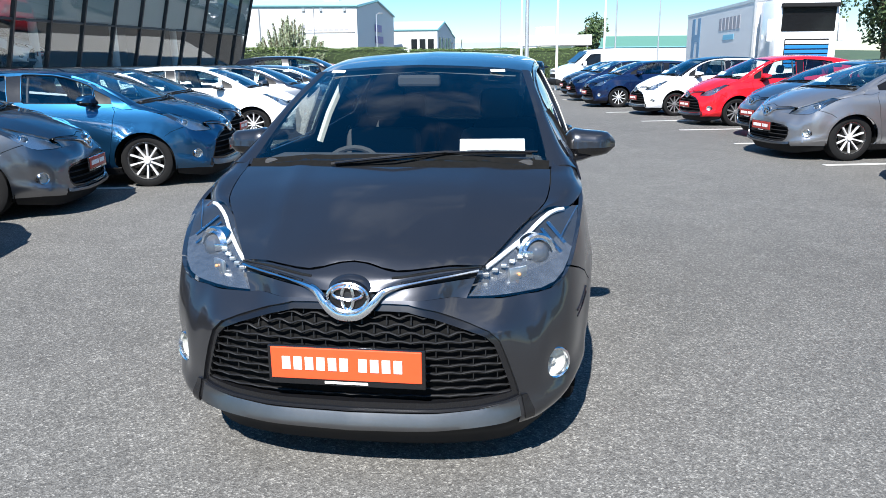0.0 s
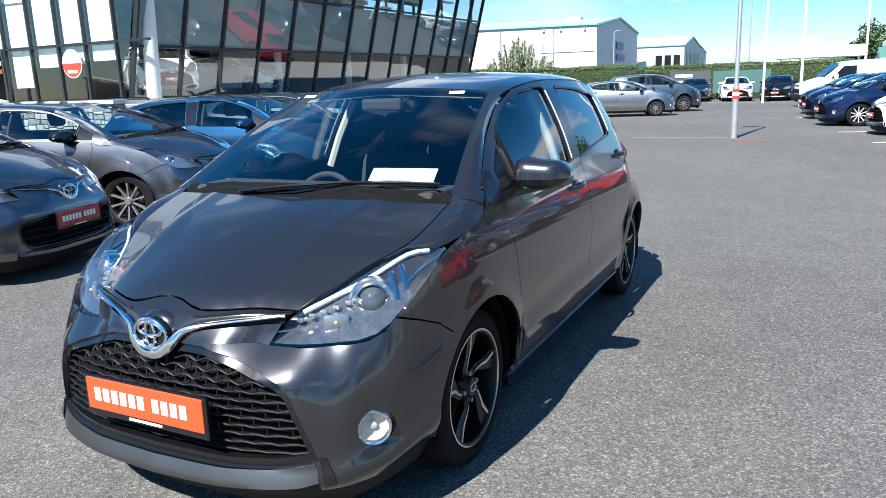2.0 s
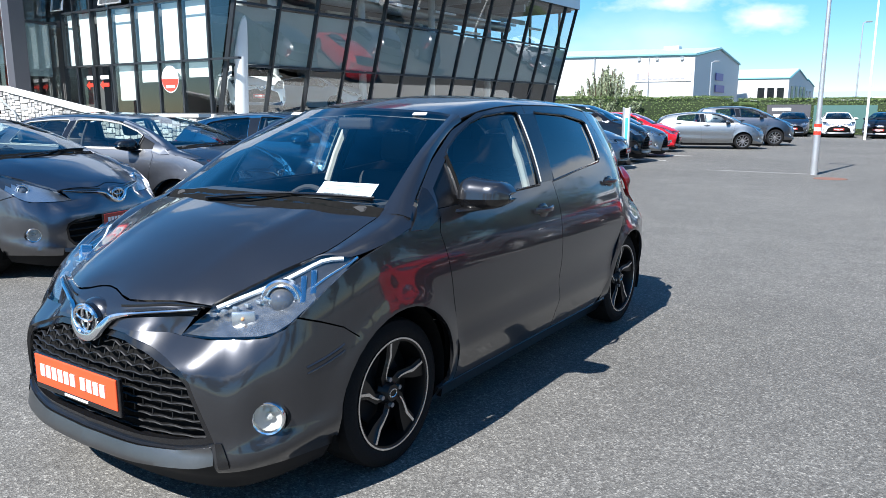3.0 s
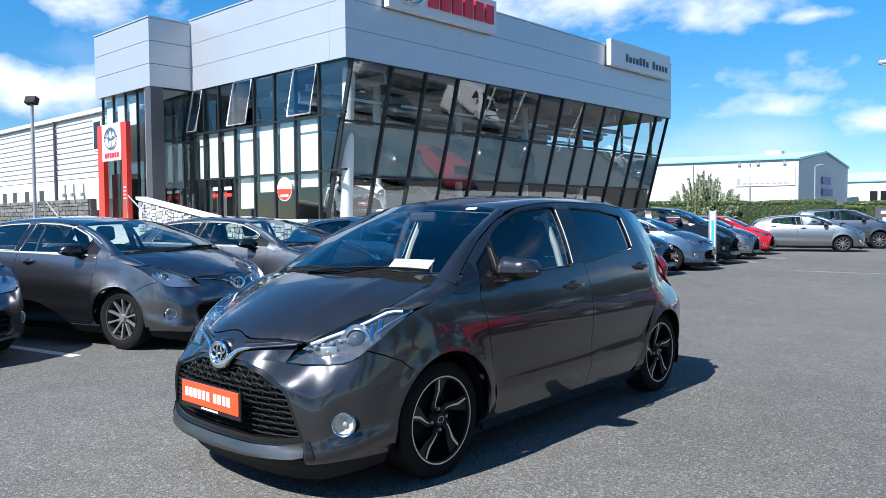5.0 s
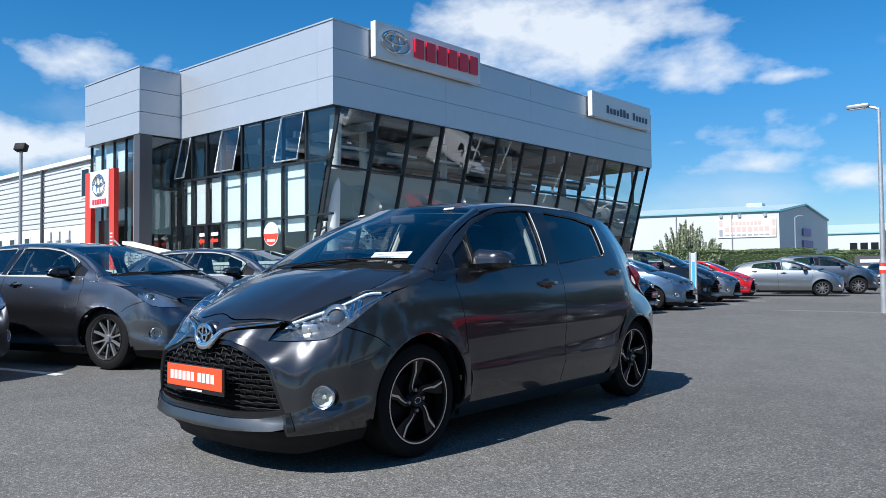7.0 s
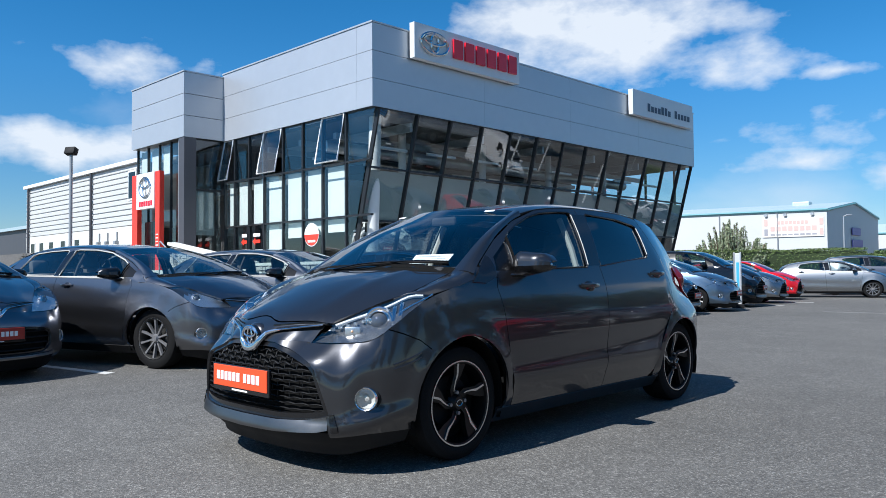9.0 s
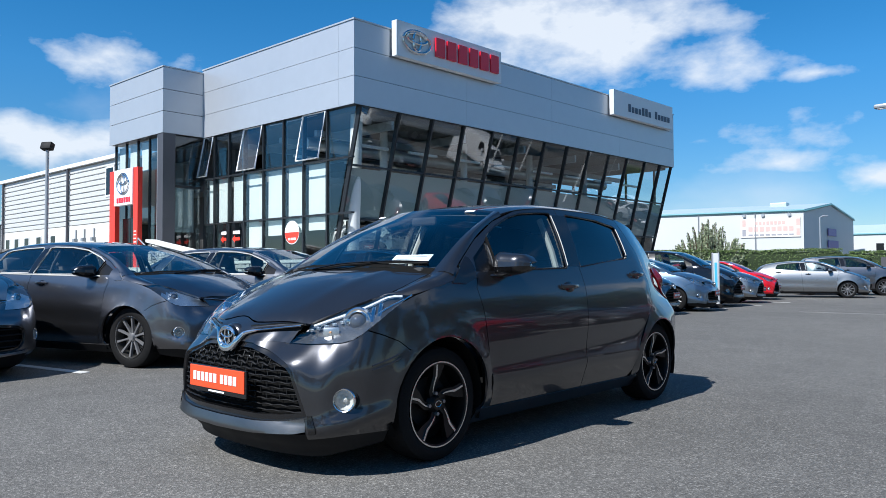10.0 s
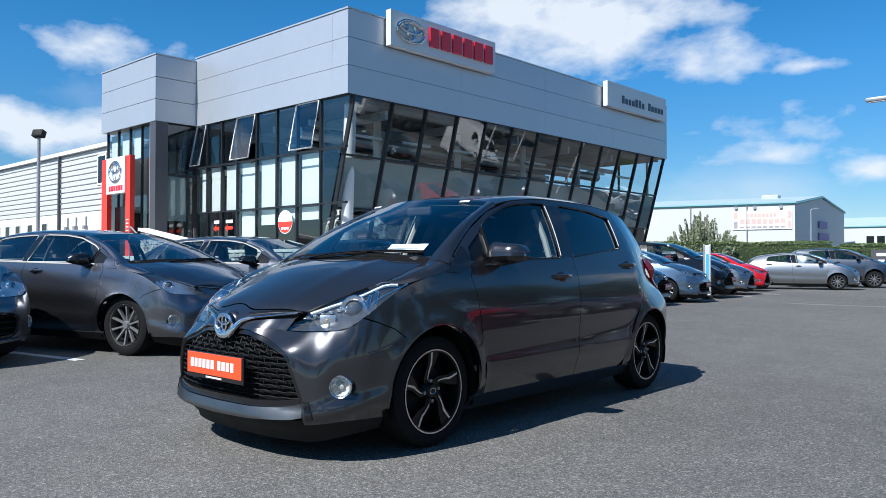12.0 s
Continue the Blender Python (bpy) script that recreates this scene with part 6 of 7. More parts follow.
for u in (6.62, 7.4):
    part("arrow_sticker", merged(block(u - 0.2, u + 0.14, 0.098, 0.104, 2.22, 2.34), slab([(0.12, -0.14), (0.12, 0.14), (0.30, 0.0)], lambda a, b, o: at_b(u + a, 0.098 + o, 2.28 + b), 0.006)), M_RED, showroom, "red arrow on a glass door")
    part("sticker_line", block(u - 0.2, u + 0.25, 0.098, 0.104, 2.46, 2.58), M_WHITE, showroom)
for a, b in ((6.2, 7.1), (7.2, 8.1)):
    loop = [at_b(u, 0.06, z) for u, z in ((a, FLOOR_Z), (b, FLOOR_Z), (b, 2.88), (a, 2.88))]
    part("glass_door", sweep(bmesh.new(), loop, 0.05, 0.05, 4, closed=True), M_MULLION, showroom)

# terrace with its stone wall and ramp
part("terrace", block(-0.2, 15, -3.0, -0.05, 0.0, 1.22), M_CONCRETE, showroom)
part("terrace", block(-2.2, 1.2, -3.0, 21.0, 0.0, 0.9), M_CONCRETE, showroom)
WALL_V = -3.25
wall = thing("stone_wall", "low rough grey stone retaining wall with flat coping", "wall", kind="structure")
part("wall_core", merged(block(-2.4, 1.7, WALL_V, WALL_V + 0.25, 0, 1.28), block(1.7, 6.5, WALL_V, WALL_V + 0.25, 0, 1.28)), M_SHADEDMORTAR, wall)
part("ramp_core", slab([(1.7, 1.27), (6.5, 1.27), (6.5, 2.05), (1.7, 1.30)], lambda a, b, o: at_b(a, WALL_V + 0.25 - o, b), 0.25), M_SHADEDMORTAR, wall)
part("coping", slab([(1.6, 1.31), (6.6, 2.06), (6.6, 2.16), (1.6, 1.41)], lambda a, b, o: at_b(a, WALL_V + 0.30 - o, b), 0.36), M_CONCRETE, wall)
part("coping", block(-2.4, 1.6, WALL_V - 0.05, WALL_V + 0.3, 1.28, 1.36), M_CONCRETE, wall)
rng = random.Random(11)
stone_meshes = []
for k in range(8):
    w, h = 0.30, 0.13
    bm = a_box((-0.5, -0.5, -0.5), (0.5, 0.5, 0.5), 0.12)
    for vtx in bm.verts:
        vtx.co += Vector([rng.uniform(-0.06, 0.06) for _ in range(3)])
    me = bpy.data.meshes.new("stone")
    bm.to_mesh(me)
    bm.free()
    me.materials.append(M_STONE)
    stone_meshes.append(me)
turn_b = math.atan2(U.y, U.x)


def lay_stone(host, meshes, u, v, z, w, h):
    ob = new("stone", meshes[rng.randrange(len(meshes))])
    ob.parent = host
    lean = Matrix.Rotation(rng.uniform(-0.07, 0.07), 4, "Y")
    ob.matrix_basis = Matrix.Translation(at_b(u + w / 2, v, z + h / 2)) @ Matrix.Rotation(turn_b, 4, "Z") @ lean @ Matrix.Diagonal((w - 0.022, rng.uniform(0.07, 0.13), h - 0.02, 1))


def rubble(u, z, w, h, depth=0):
    """Random rubble: a patch of the wall split at uneven places until its pieces are stone-sized."""
    if w > 0.5 or (w > 0.3 and w > 1.5 * h and rng.random() < 0.75):
        a = w * rng.uniform(0.32, 0.68)
        return rubble(u, z, a, h) + rubble(u + a, z, w - a, h)
    if h > 0.27 or (h > 0.17 and rng.random() < 0.7):
        b = h * rng.uniform(0.34, 0.66)
        return rubble(u, z, w, b) + rubble(u, z + b, w, h - b)
    return [(u, z, w, h)]


for u, z, w, h in rubble(-2.3, 0.62, 4.0, 0.64) + rubble(1.7, 0.62, 4.75, 1.38):
    top = 1.28 if u < 1.7 else 1.29 + 0.155 * (u - 1.7)
    h = min(h, top - z)
    if h > 0.06 and len(wall.children) < 300:
        lay_stone(wall, stone_meshes, u, WALL_V, z, w, h)
rail = thing("handrail", "bent galvanised steel handrail beside the ramp", "handrail", kind="structure")
for u0 in (6.95, 13.9):
    pts = [at_b(u0, -3.42, 0.9), at_b(u0, -3.42, 2.12), at_b(u0 - 0.06, -3.42, 2.2), at_b(u0 - 1.5, -3.42, 1.42), at_b(u0 - 1.62, -3.42, 1.28), at_b(u0 - 1.62, -3.42, 0.7)]
    part("rail_tube", sweep(bmesh.new(), pts, 0.025, 0.025, 8), M_GALV, rail, smooth=True)

# a car inside the showroom is added with the others

# ---- clad hall beside the showroom ----
hall = thing("clad_hall", "long white clad industrial hall with rendered base wall", "building")
HV = -1.2
part("base_wall", block(13.3, 27.4, HV, HV + 0.3, 0, 3.2), M_CONCRETE, hall)
part("hall_core", block(13.3, 27.35, HV + 0.08, HV + 9, 3.2, 5.9), M_CLAD, hall)
n_b = 11
for k in range(n_b):
    za = 3.22 + (5.86 - 3.22) * k / n_b
    zb = za + (5.86 - 3.22) / n_b
    bm = bmesh.new()
    prof = [(0.08, za), (0.0, za + 0.02), (0.0, zb - 0.06), (0.05, zb - 0.03), (0.05, zb)]
    rows_ = [[bm.verts.new(at_b(u, HV + a, z)) for a, z in prof] for u in (13.3, 27.4)]
    for i in range(len(prof) - 1):
        bm.faces.new((rows_[0][i], rows_[1][i], rows_[1][i + 1], rows_[0][i + 1]))
    part("cladding_board", bm, M_CLAD, hall)
part("gutter", block(13.3, 27.5, HV - 0.15, HV + 0.1, 5.88, 6.04), M_WHITE, hall)
for u in (18.4, 26.9):
    bm = bmesh.new()
    tube(bm, at_b(u, HV - 0.08, 0.8), at_b(u, HV - 0.08, 5.9), 0.06, n=10)
    part("downpipe", bm, M_DARKCLAD, hall)
for u in (14.2,):
    w = part("window", block(u - 0.45, u + 0.35, HV - 0.03, HV + 0.05, 4.3, 5.6), M_WHITE, hall)
    part("pane", block(u - 0.38, u + 0.28, HV - 0.035, HV - 0.031, 4.38, 5.52), M_GLOSSBLACK, w)
for u in (20.2, 22.0, 23.6, 25.0, 26.3):
    w = part("window", block(u - 0.35, u + 0.35, HV - 0.02, HV + 0.02, 1.4, 2.9), M_WHITE, hall)
    part("pane", block(u - 0.28, u + 0.28, HV - 0.025, HV - 0.021, 1.48, 2.82), M_GLOSSBLACK, w)
for u in (15.6, 16.6, 17.5):
    part("wall_lamp", merged(block(u - 0.1, u + 0.1, HV - 0.16, HV, 2.45, 2.6), block(u - 0.03, u + 0.03, HV - 0.06, HV, 2.6, 3.0)), M_GALVGREY, hall)
far_hall = thing("dark_shed", "low dark grey shed beyond the clad hall", "building")
part("wall", block(29, 52, 1, 14, 0, 4.1), M_DARKCLAD, far_hall)
part("roof", block(28.8, 52.2, 0.8, 14.2, 4.1, 4.3), M_ROOFGREY, far_hall)
low = thing("perimeter_wall", "low dark stone boundary wall by the hall", "wall", kind="structure")
part("wall_core", block(13.5, 34, -1.85, -1.6, 0, 2.28), M_DARKSTONE, low)
dark_stones = []
for me in stone_meshes:
    me = me.copy()
    me.materials[0] = M_DARKSTONE
    dark_stones.append(me)
z = 0.9
while z < 2.2:
    h = min(rng.uniform(0.12, 0.2), 2.28 - z)
    u = 13.55
    while u < 26:
        w = rng.uniform(0.3, 0.7)
        lay_stone(low, dark_stones, u, -1.86, z, w, h)
        u += w
    z += h


# ---- poles ----
def lamp_post(x, y, h, arm, label, base_r=0.075, heads=1):
    p = thing("lamp_post", label, "lamp post", m=Matrix.Translation((x, y, 0)))
    bm = bmesh.new()
    tube(bm, (0, 0, 0), (0, 0, 1.2), base_r, base_r, 16)
    tube(bm, (0, 0, 1.2), (0, 0, h), base_r * 0.75, base_r * 0.5, 14)
    part("column", bm, M_GALV, p, smooth=True)
    d = Vector((math.cos(arm), math.sin(arm), 0))
    pts = [Vector((0, 0, h - 0.05)), Vector((0, 0, h)) + d * 0.08, Vector((0, 0, h + 0.06)) + d * 0.25]
    part("arm", sweep(bmesh.new(), pts, 0.03, 0.03, 8), M_GALV, p, smooth=True)
    bm = a_box((-0.24, -0.09, -0.05), (0.24, 0.09, 0.05), 0.04)
    bm.transform(Matrix.Translation(Vector((0, 0, h + 0.08)) + d * 0.42) @ Matrix.Rotation(arm, 4, "Z"))
    part("lantern", bm, M_GALVGREY, p, smooth=True)
    bm = a_box((-0.17, -0.06, -0.065), (0.17, 0.06, -0.05), 0.004)
    bm.transform(Matrix.Translation(Vector((0, 0, h + 0.08)) + d * 0.42) @ Matrix.Rotation(arm, 4, "Z"))
    part("glass", bm, M_WHITE, p)
    return p


post = lamp_post(0.10, 15.25, 4.72, math.pi, "galvanised lamp post wrapped with red and white tape")
for k, z in enumerate((0.90, 0.98, 1.06)):
    bm = bmesh.new()
    tube(bm, (0, 0, z), (0, 0.0, z + 0.08), 0.079, 0.079, 16, caps=False)
    part("warning_tape", bm, M_RED if k % 2 == 0 else M_WHITE, post)
flood = thing("flood_lamp", "slim grey pole with a black floodlight on top", "lamp post", m=Matrix.Translation((-25.8, 6.25, 0)))
part("column", tube(bmesh.new(), (0, 0, 0), (0, 0, 5.6), 0.07, 0.06, 12), M_GALVGREY, flood, smooth=True)
bm = a_box((-0.22, -0.12, -0.14), (0.22, 0.12, 0.14), 0.03)
bm.transform(pose(0, 0, 5.75, -20, 0, 30))
part("lantern", bm, M_BLACK, flood, smooth=True)
for x, y, h, flag in ((-0.9, 40.0, 9.5, False), (1.05, 33.4, 9.5, True), (3.7, 39.0, 9.5, True)):
    fp = thing("flag_pole", "tall white flag pole" + (" with a furled white banner" if flag else " without a flag"), "flag pole", "flag poles", Matrix.Translation((x, y, 0)))
    part("pole", tube(bmesh.new(), (0, 0, 0), (0, 0, h), 0.065, 0.04, 14), M_WHITE, fp, smooth=True)
    part("finial", tube(bmesh.new(), (0, 0, h), (0, 0, h + 0.08), 0.06, 0.02, 10), M_WHITE, fp)
    if flag:
        rows_f = [[(0.05 + 0.32 * t, 0.05 * math.sin(t * 7 + z), z) for t in np.linspace(0, 1, 6)] for z in np.linspace(5.2, 8.9, 8)]
        part("banner", skin(rows_f, 6, 14), M_WHITE, fp, smooth=True)
for x, y, h in ((5.4, 52.0, 7.5), (9.5, 60.0, 8.0), (-3.5, 62, 8.0), (-14.4, 62.0, 5.5)):
    lamp_post(x, y, h, 0.6, "far grey street lamp post", 0.08)

totem = thing("price_totem", "white and blue upright sign post on a dark foot", "sign", m=Matrix.Translation((-4.62, 15.95, 0)) @ Matrix.Rotation(radians(-58), 4, "Z"))
part("board", a_box((-0.045, -0.07, 0.10), (0.045, 0.07, 1.5), 0.015), M_SIGNGREY, totem)
for y in (-0.08, 0.08):
    part("edge_strip", a_box((-0.052, y - 0.018, 0.10), (0.052, y + 0.018, 1.52), 0.01), M_GALV, totem)
part("blue_face", a_box((-0.049, -0.035, 0.55), (0.049, 0.04, 1.25), 0.004), mat("sky_blue_print", (0.08, 0.42, 0.62), 0.4, vary=0.05), totem)
part("foot", a_box((-0.11, -0.15, 0.0), (0.11, 0.15, 0.12), 0.02), M_BLACK, totem)


# ---- hedge, shrubs, trees ----
def leaf_cloud(points, size, rng, spread=0.6):
    """Many small bent leaves about given places."""
    verts, faces = [], []
    for p, n in points:
        s = size * rng.uniform(0.6, 1.35)
        a = Vector((rng.gauss(0, 1), rng.gauss(0, 1), rng.gauss(0, 1))).normalized()
        d = (n * spread + a * (1 - spread)).normalized()
        t = d.cross(Vector((rng.gauss(0, 1), rng.gauss(0, 1), rng.gauss(0, 1)))).normalized()
        b = d.cross(t)
        k = len(verts)
        verts += [p - t * s * 0.5, p + b * s * 0.32 + d * s * 0.1, p + t * s * 0.6, p - b * s * 0.32 + d * s * 0.1]
        faces.append((k, k + 1, k + 2, k + 3))
    return verts, faces


def leaves(name, verts, faces, material, parent=None, label=""):
    me = bpy.data.meshes.new(name)
    me.from_pydata([tuple(v) for v in verts], [], faces)
    me.materials.append(material)
    ob = new(name, me)
    if parent is not None:
        ob.parent = parent
    if label:
        tagged(ob, label)
    return ob


def hedge(a, b, h, thick, count, seed):
    rng = random.Random(seed)
    a, b = Vector((*a, 0)), Vector((*b, 0))
    d = (b - a).normalized()
    n = Vector((d.y, -d.x, 0))
    ln = (b - a).length
    root = thing("clipped_hedge", "long clipped green hedge along the car park's end", "hedge")
    rows_h = []
    for z, w in ((0, 0.42), (0.5, 0.46), (0.9, 0.44), (1.0, 0.2)):
        rows_h.append([a + d * (ln * t) - n * (thick * w) + Vector((0, 0, h * z * 0.96 + 0.06 * noise.noise((t * 20, z * 3, seed)))) for t in np.linspace(0, 1, 40)])
    back_rows = [[p + n * (2 * thick * w) for p in r] for r, w in zip(rows_h[::-1], (0.2, 0.44, 0.46, 0.42))]
    # near-black core fills the hedge: shade between the leaves put into its colour
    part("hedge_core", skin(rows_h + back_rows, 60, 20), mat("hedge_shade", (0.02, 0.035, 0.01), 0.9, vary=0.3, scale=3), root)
    pts = []
    for _ in range(count):
        t, q = rng.random() * ln, rng.random()
        bump = 0.10 * noise.noise((t * 0.9, q * 2.0, seed))
        if q < 0.62:
            sgn = -1 if rng.random() < 0.75 else 1
            p = a + d * t + n * sgn * (thick * 0.48 + bump + rng.uniform(-0.05, 0.05)) + Vector((0, 0, h * rng.random()))
            pts.append((p, n * sgn))
        else:
            p = a + d * t + n * rng.uniform(-0.5, 0.5) * thick + Vector((0, 0, h + bump + rng.uniform(-0.06, 0.08)))
            pts.append((p, Vector((0, 0, 1))))
    leaves("hedge_leaves", *leaf_cloud(pts, 0.085, rng), M_HEDGE, root)
    return root


hedge((-26, 33.5), (-8.5, 44.0), 2.25, 1.3, 30000, 3)
hedge((-8.6, 43.4), (-8.2, 49.0), 1.9, 1.3, 9000, 5)
hedge((-8.9, 48.0), (3.5, 52.0), 2.2, 1.3, 18000, 4)


def tree(x, y, h, r, seed, label, material, count=2600, lobes=14, name="tree", leaf_size=0.3, low=0.3, spire=0.0):
    rng = random.Random(seed)
    root = thing(name, label, "tree" if name == "tree" else "shrub", m=Matrix.Translation((x, y, 0)))
    bm = bmesh.new()
    sweep(bm, [(0, 0, 0), (0.05 * r, 0.03 * r, h * 0.25), (-0.04 * r, 0.05 * r, h * 0.5), (0, 0, h * 0.8)], 0.05 * h * 0.5, n=8)
    heads = []
    for k in range(lobes):
        ang, zz = rng.random() * math.tau, h * rng.uniform(low, 0.92)
        reach = r * rng.uniform(0.35, 0.85) * math.sin(math.pi * min(1, 0.25 + 0.75 * (1 - (zz / h - low) / (1 - low)) ** 0.8))
        c = Vector((math.cos(ang) * reach, math.sin(ang) * reach, zz))
        heads.append((c, r * rng.uniform(0.22, 0.42)))
        sweep(bm, [(0, 0, zz * 0.55), tuple(c * 0.5 + Vector((0, 0, zz * 0.28))), tuple(c)], 0.012 * h, n=5)
    part("trunk", bm, M_BARK, root, smooth=True)
    pts = []
    for _ in range(count):
        c, rr = heads[rng.randrange(lobes)]
        v = Vector((rng.gauss(0, 1), rng.gauss(0, 1), rng.gauss(0, 1))).normalized()
        k = rng.uniform(0.55, 1.1)
        p = c + v * rr * k + Vector((0, 0, spire * rr * max(0, v.z) * rng.random()))
        pts.append((p, v))
    leaves("crown", *leaf_cloud(pts, leaf_size, rng, 0.45), material, root)
    return root




def spiky_shrub(x, y, h, r, seed):
    """A wide shrub of many upright pointed shoots."""
    rng = random.Random(seed)
    root = thing("shrub", "bushy grey-green shrub standing above the hedge", "shrub", m=Matrix.Translation((x, y, 0)))
    bm, pts = bmesh.new(), []
    for k in range(130):
        ang, q = rng.random() * math.tau, math.sqrt(rng.random())
        base = Vector((math.cos(ang) * r * q, math.sin(ang) * r * q, 0))
        top = h * (1.0 - 0.62 * q**1.2) * rng.uniform(0.80, 1.05)
        tip = Vector((base.x * 0.95, base.y * 0.95, top))
        sweep(bm, [tuple(base * 0.25), tuple(base * 0.7 + Vector((0, 0, top * 0.4))), tuple(tip)], 0.03, n=5)
        for _ in range(300):
            t = rng.random() ** 0.8
            fat = 0.38 * (1 - t) ** 0.75 + 0.03
            v = Vector((rng.gauss(0, 1), rng.gauss(0, 1), rng.gauss(0, 0.4))).normalized()
            pts.append((base * (0.6 + 0.4 * t) + Vector((0, 0, 0.15 + (top - 0.1) * t)) + v * fat * rng.uniform(0.6, 1.05), (v + Vector((0, 0, 0.5))).normalized()))
    part("trunk", bm, M_BARK, root, smooth=True)
    leaves("foliage", *leaf_cloud(pts, 0.095, rng, 0.5), M_SHRUB, root)


spiky_shrub(-15.2, 41.2, 4.3, 2.95, 8)
# mostly unseen belt, added to darken what the paintwork reflects; few trees show
belt = [(17.5, 52, 9), (21, 46, 10), (23.5, 40, 9), (19.5, 36, 8), (25, 33, 9.5), (22, 28, 8.5), (24, 22, 9), (21.5, 16, 8), (23.5, 10, 9), (22, 4, 8.5), (24, -3, 9), (22.5, -10, 8), (20, -17, 9),
        (12, -22, 8.5), (5, -24, 9), (-3, -23, 8), (-11, -25, 9), (-19, -22, 8.5)]
for k, (x, y, h) in enumerate(belt):
    tree(x, y, h, h * 0.42, 30 + k, "broad green tree of a belt added mainly for reflections", M_FARLEAF, 5000, 18, "tree", 0.26)
for k, (x, y, h) in enumerate(((5.5, 98, 7.0), (30, 92, 8.5), (22, 95, 7.0))):
    tree(x, y, h, h * 0.45, 70 + k, "distant green tree against the sky", M_FARLEAF, 1500, 12, "tree", 0.5, 0.35)


# ---- far buildings ----
def gable_hall(name, label, p, along, across, eave, ridge, wall_m, roof_m, trim_m):
    """A hall with a gable: p is a corner at the ground, along and across are its sides."""
    root = thing(name, label, "building")
    p, along, across = Vector(p), Vector(along), Vector(across)
    g = lambda s, t, z: p + along * s + across * t + Vector((0, 0, z))
    bm = bmesh.new()
    loop = [(0, 0), (1, 0), (1, 1), (0, 1)]
    lo, hi = [bm.verts.new(g(s, t, 0)) for s, t in loop], [bm.verts.new(g(s, t, eave)) for s, t in loop]
    for k in range(4):
        bm.faces.new((lo[k], lo[(k + 1) % 4], hi[(k + 1) % 4], hi[k]))
    for s, (i, j) in ((0, (0, 3)), (1, (1, 2))):
        bm.faces.new((hi[i], hi[j], bm.verts.new(g(s, 0.5, ridge))))
    bmesh.ops.recalc_face_normals(bm, faces=bm.faces[:])
    part("wall", bm, wall_m, root)
    e = 0.005
    for t0 in (0, 1):
        bm = bmesh.new()
        q = [g(-e, t0 + (-e if t0 == 0 else e), eave - 0.05), g(1 + e, t0 + (-e if t0 == 0 else e), eave - 0.05), g(1 + e, 0.5, ridge + 0.06), g(-e, 0.5, ridge + 0.06)]
        top = [bm.verts.new(v + Vector((0, 0, 0.22))) for v in q]
        low = [bm.verts.new(v) for v in q]
        bm.faces.new(top)
        bm.faces.new(low[::-1])
        for k in range(4):
            bm.faces.new((low[k], low[(k + 1) % 4], top[(k + 1) % 4], top[k]))
        bmesh.ops.recalc_face_normals(bm, faces=bm.faces[:])
        part("roof", bm, roof_m, root)
    for t0 in (0, 1):
        pts = [g(-e, t0, eave), g(-e, 0.5, ridge + 0.12)]
        part("verge", sweep(bmesh.new(), pts, 0.09, 0.12, 4), trim_m, root)
    part("eaves_trim", sweep(bmesh.new(), [g(-e, -e, eave + 0.05), g(1 + e, -e, eave + 0.05)], 0.10, 0.14, 4), trim_m, root)
    return root, g


M_HALLWALL = mat("white_sheet_wall", (0.53, 0.54, 0.535), 0.6, vary=0.04, scale=0.3)
bowl, g = gable_hall("white_hall", "long white sheet-clad hall with a shallow gable and banner", (-19.7, 76.0, 0), (-22, -5.6, 0), (0.1, 19.0, 0), 7.15, 8.3, M_HALLWALL, M_ROOFGREY, M_TEAL)
for s in (0.2, 0.45, 0.75):
    part("wall_joint", sweep(bmesh.new(), [g(s, -0.004, 0), g(s, -0.004, 7.1)], 0.06, 0.06, 4), M_GALVGREY, bowl)
ban = part("banner", slab([(0.012, 4.55), (0.262, 4.55), (0.262, 6.55), (0.012, 6.55)], lambda a, b, o: g(a, -0.003 - o * 0.002, b), 1.0), mat("cream_banner", (0.72, 0.68, 0.62), 0.6, vary=0.05), bowl)
M_BANRED = mat("faded_red_print", (0.60, 0.42, 0.38), 0.7, vary=0.1)
for a0, a1, z0, z1, mm in ((0.075, 0.205, 5.85, 6.2, M_BANRED), (0.04, 0.235, 5.15, 5.65, M_BANRED), (0.04, 0.235, 4.72, 4.88, M_INK), (0.014, 0.034, 4.7, 5.4, M_BANRED), (0.014, 0.034, 5.7, 6.4, M_BANRED), (0.24, 0.26, 4.7, 5.4, M_INK), (0.24, 0.26, 5.7, 6.4, M_BANRED)):
    n_bar = 8 if a1 - a0 > 0.1 else 1
    for k in range(n_bar):
        w = (a1 - a0) / n_bar
        part("banner_mark", slab([(a0 + k * w, z0), (a0 + (k + 0.75) * w, z0), (a0 + (k + 0.75) * w, z1), (a0 + k * w, z1)], lambda a, b, o: g(a, -0.0052 - o * 0.0006, b), 1.0), mm, ban)
for z0, w in ((4.9, 0.16), (3.6, 0.2)):
    part("gable_sign", slab([(0.42, z0), (0.42 + w, z0), (0.42 + w, z0 + 0.8), (0.42, z0 + 0.8)], lambda a, b, o: g(-0.004 - 0.004 * o, a, b), 1.0), mat("violet_sign", (0.16, 0.13, 0.35), 0.5, vary=0.1), bowl)
for s in (0.16, 0.05, 0.24):
    part("flood_light", slab([(s, 6.7), (s + 0.012, 6.7), (s + 0.012, 6.95), (s, 6.95)], lambda a, b, o: g(a, -0.002 - 0.012 * o, b), 1.0), M_GALV, bowl)
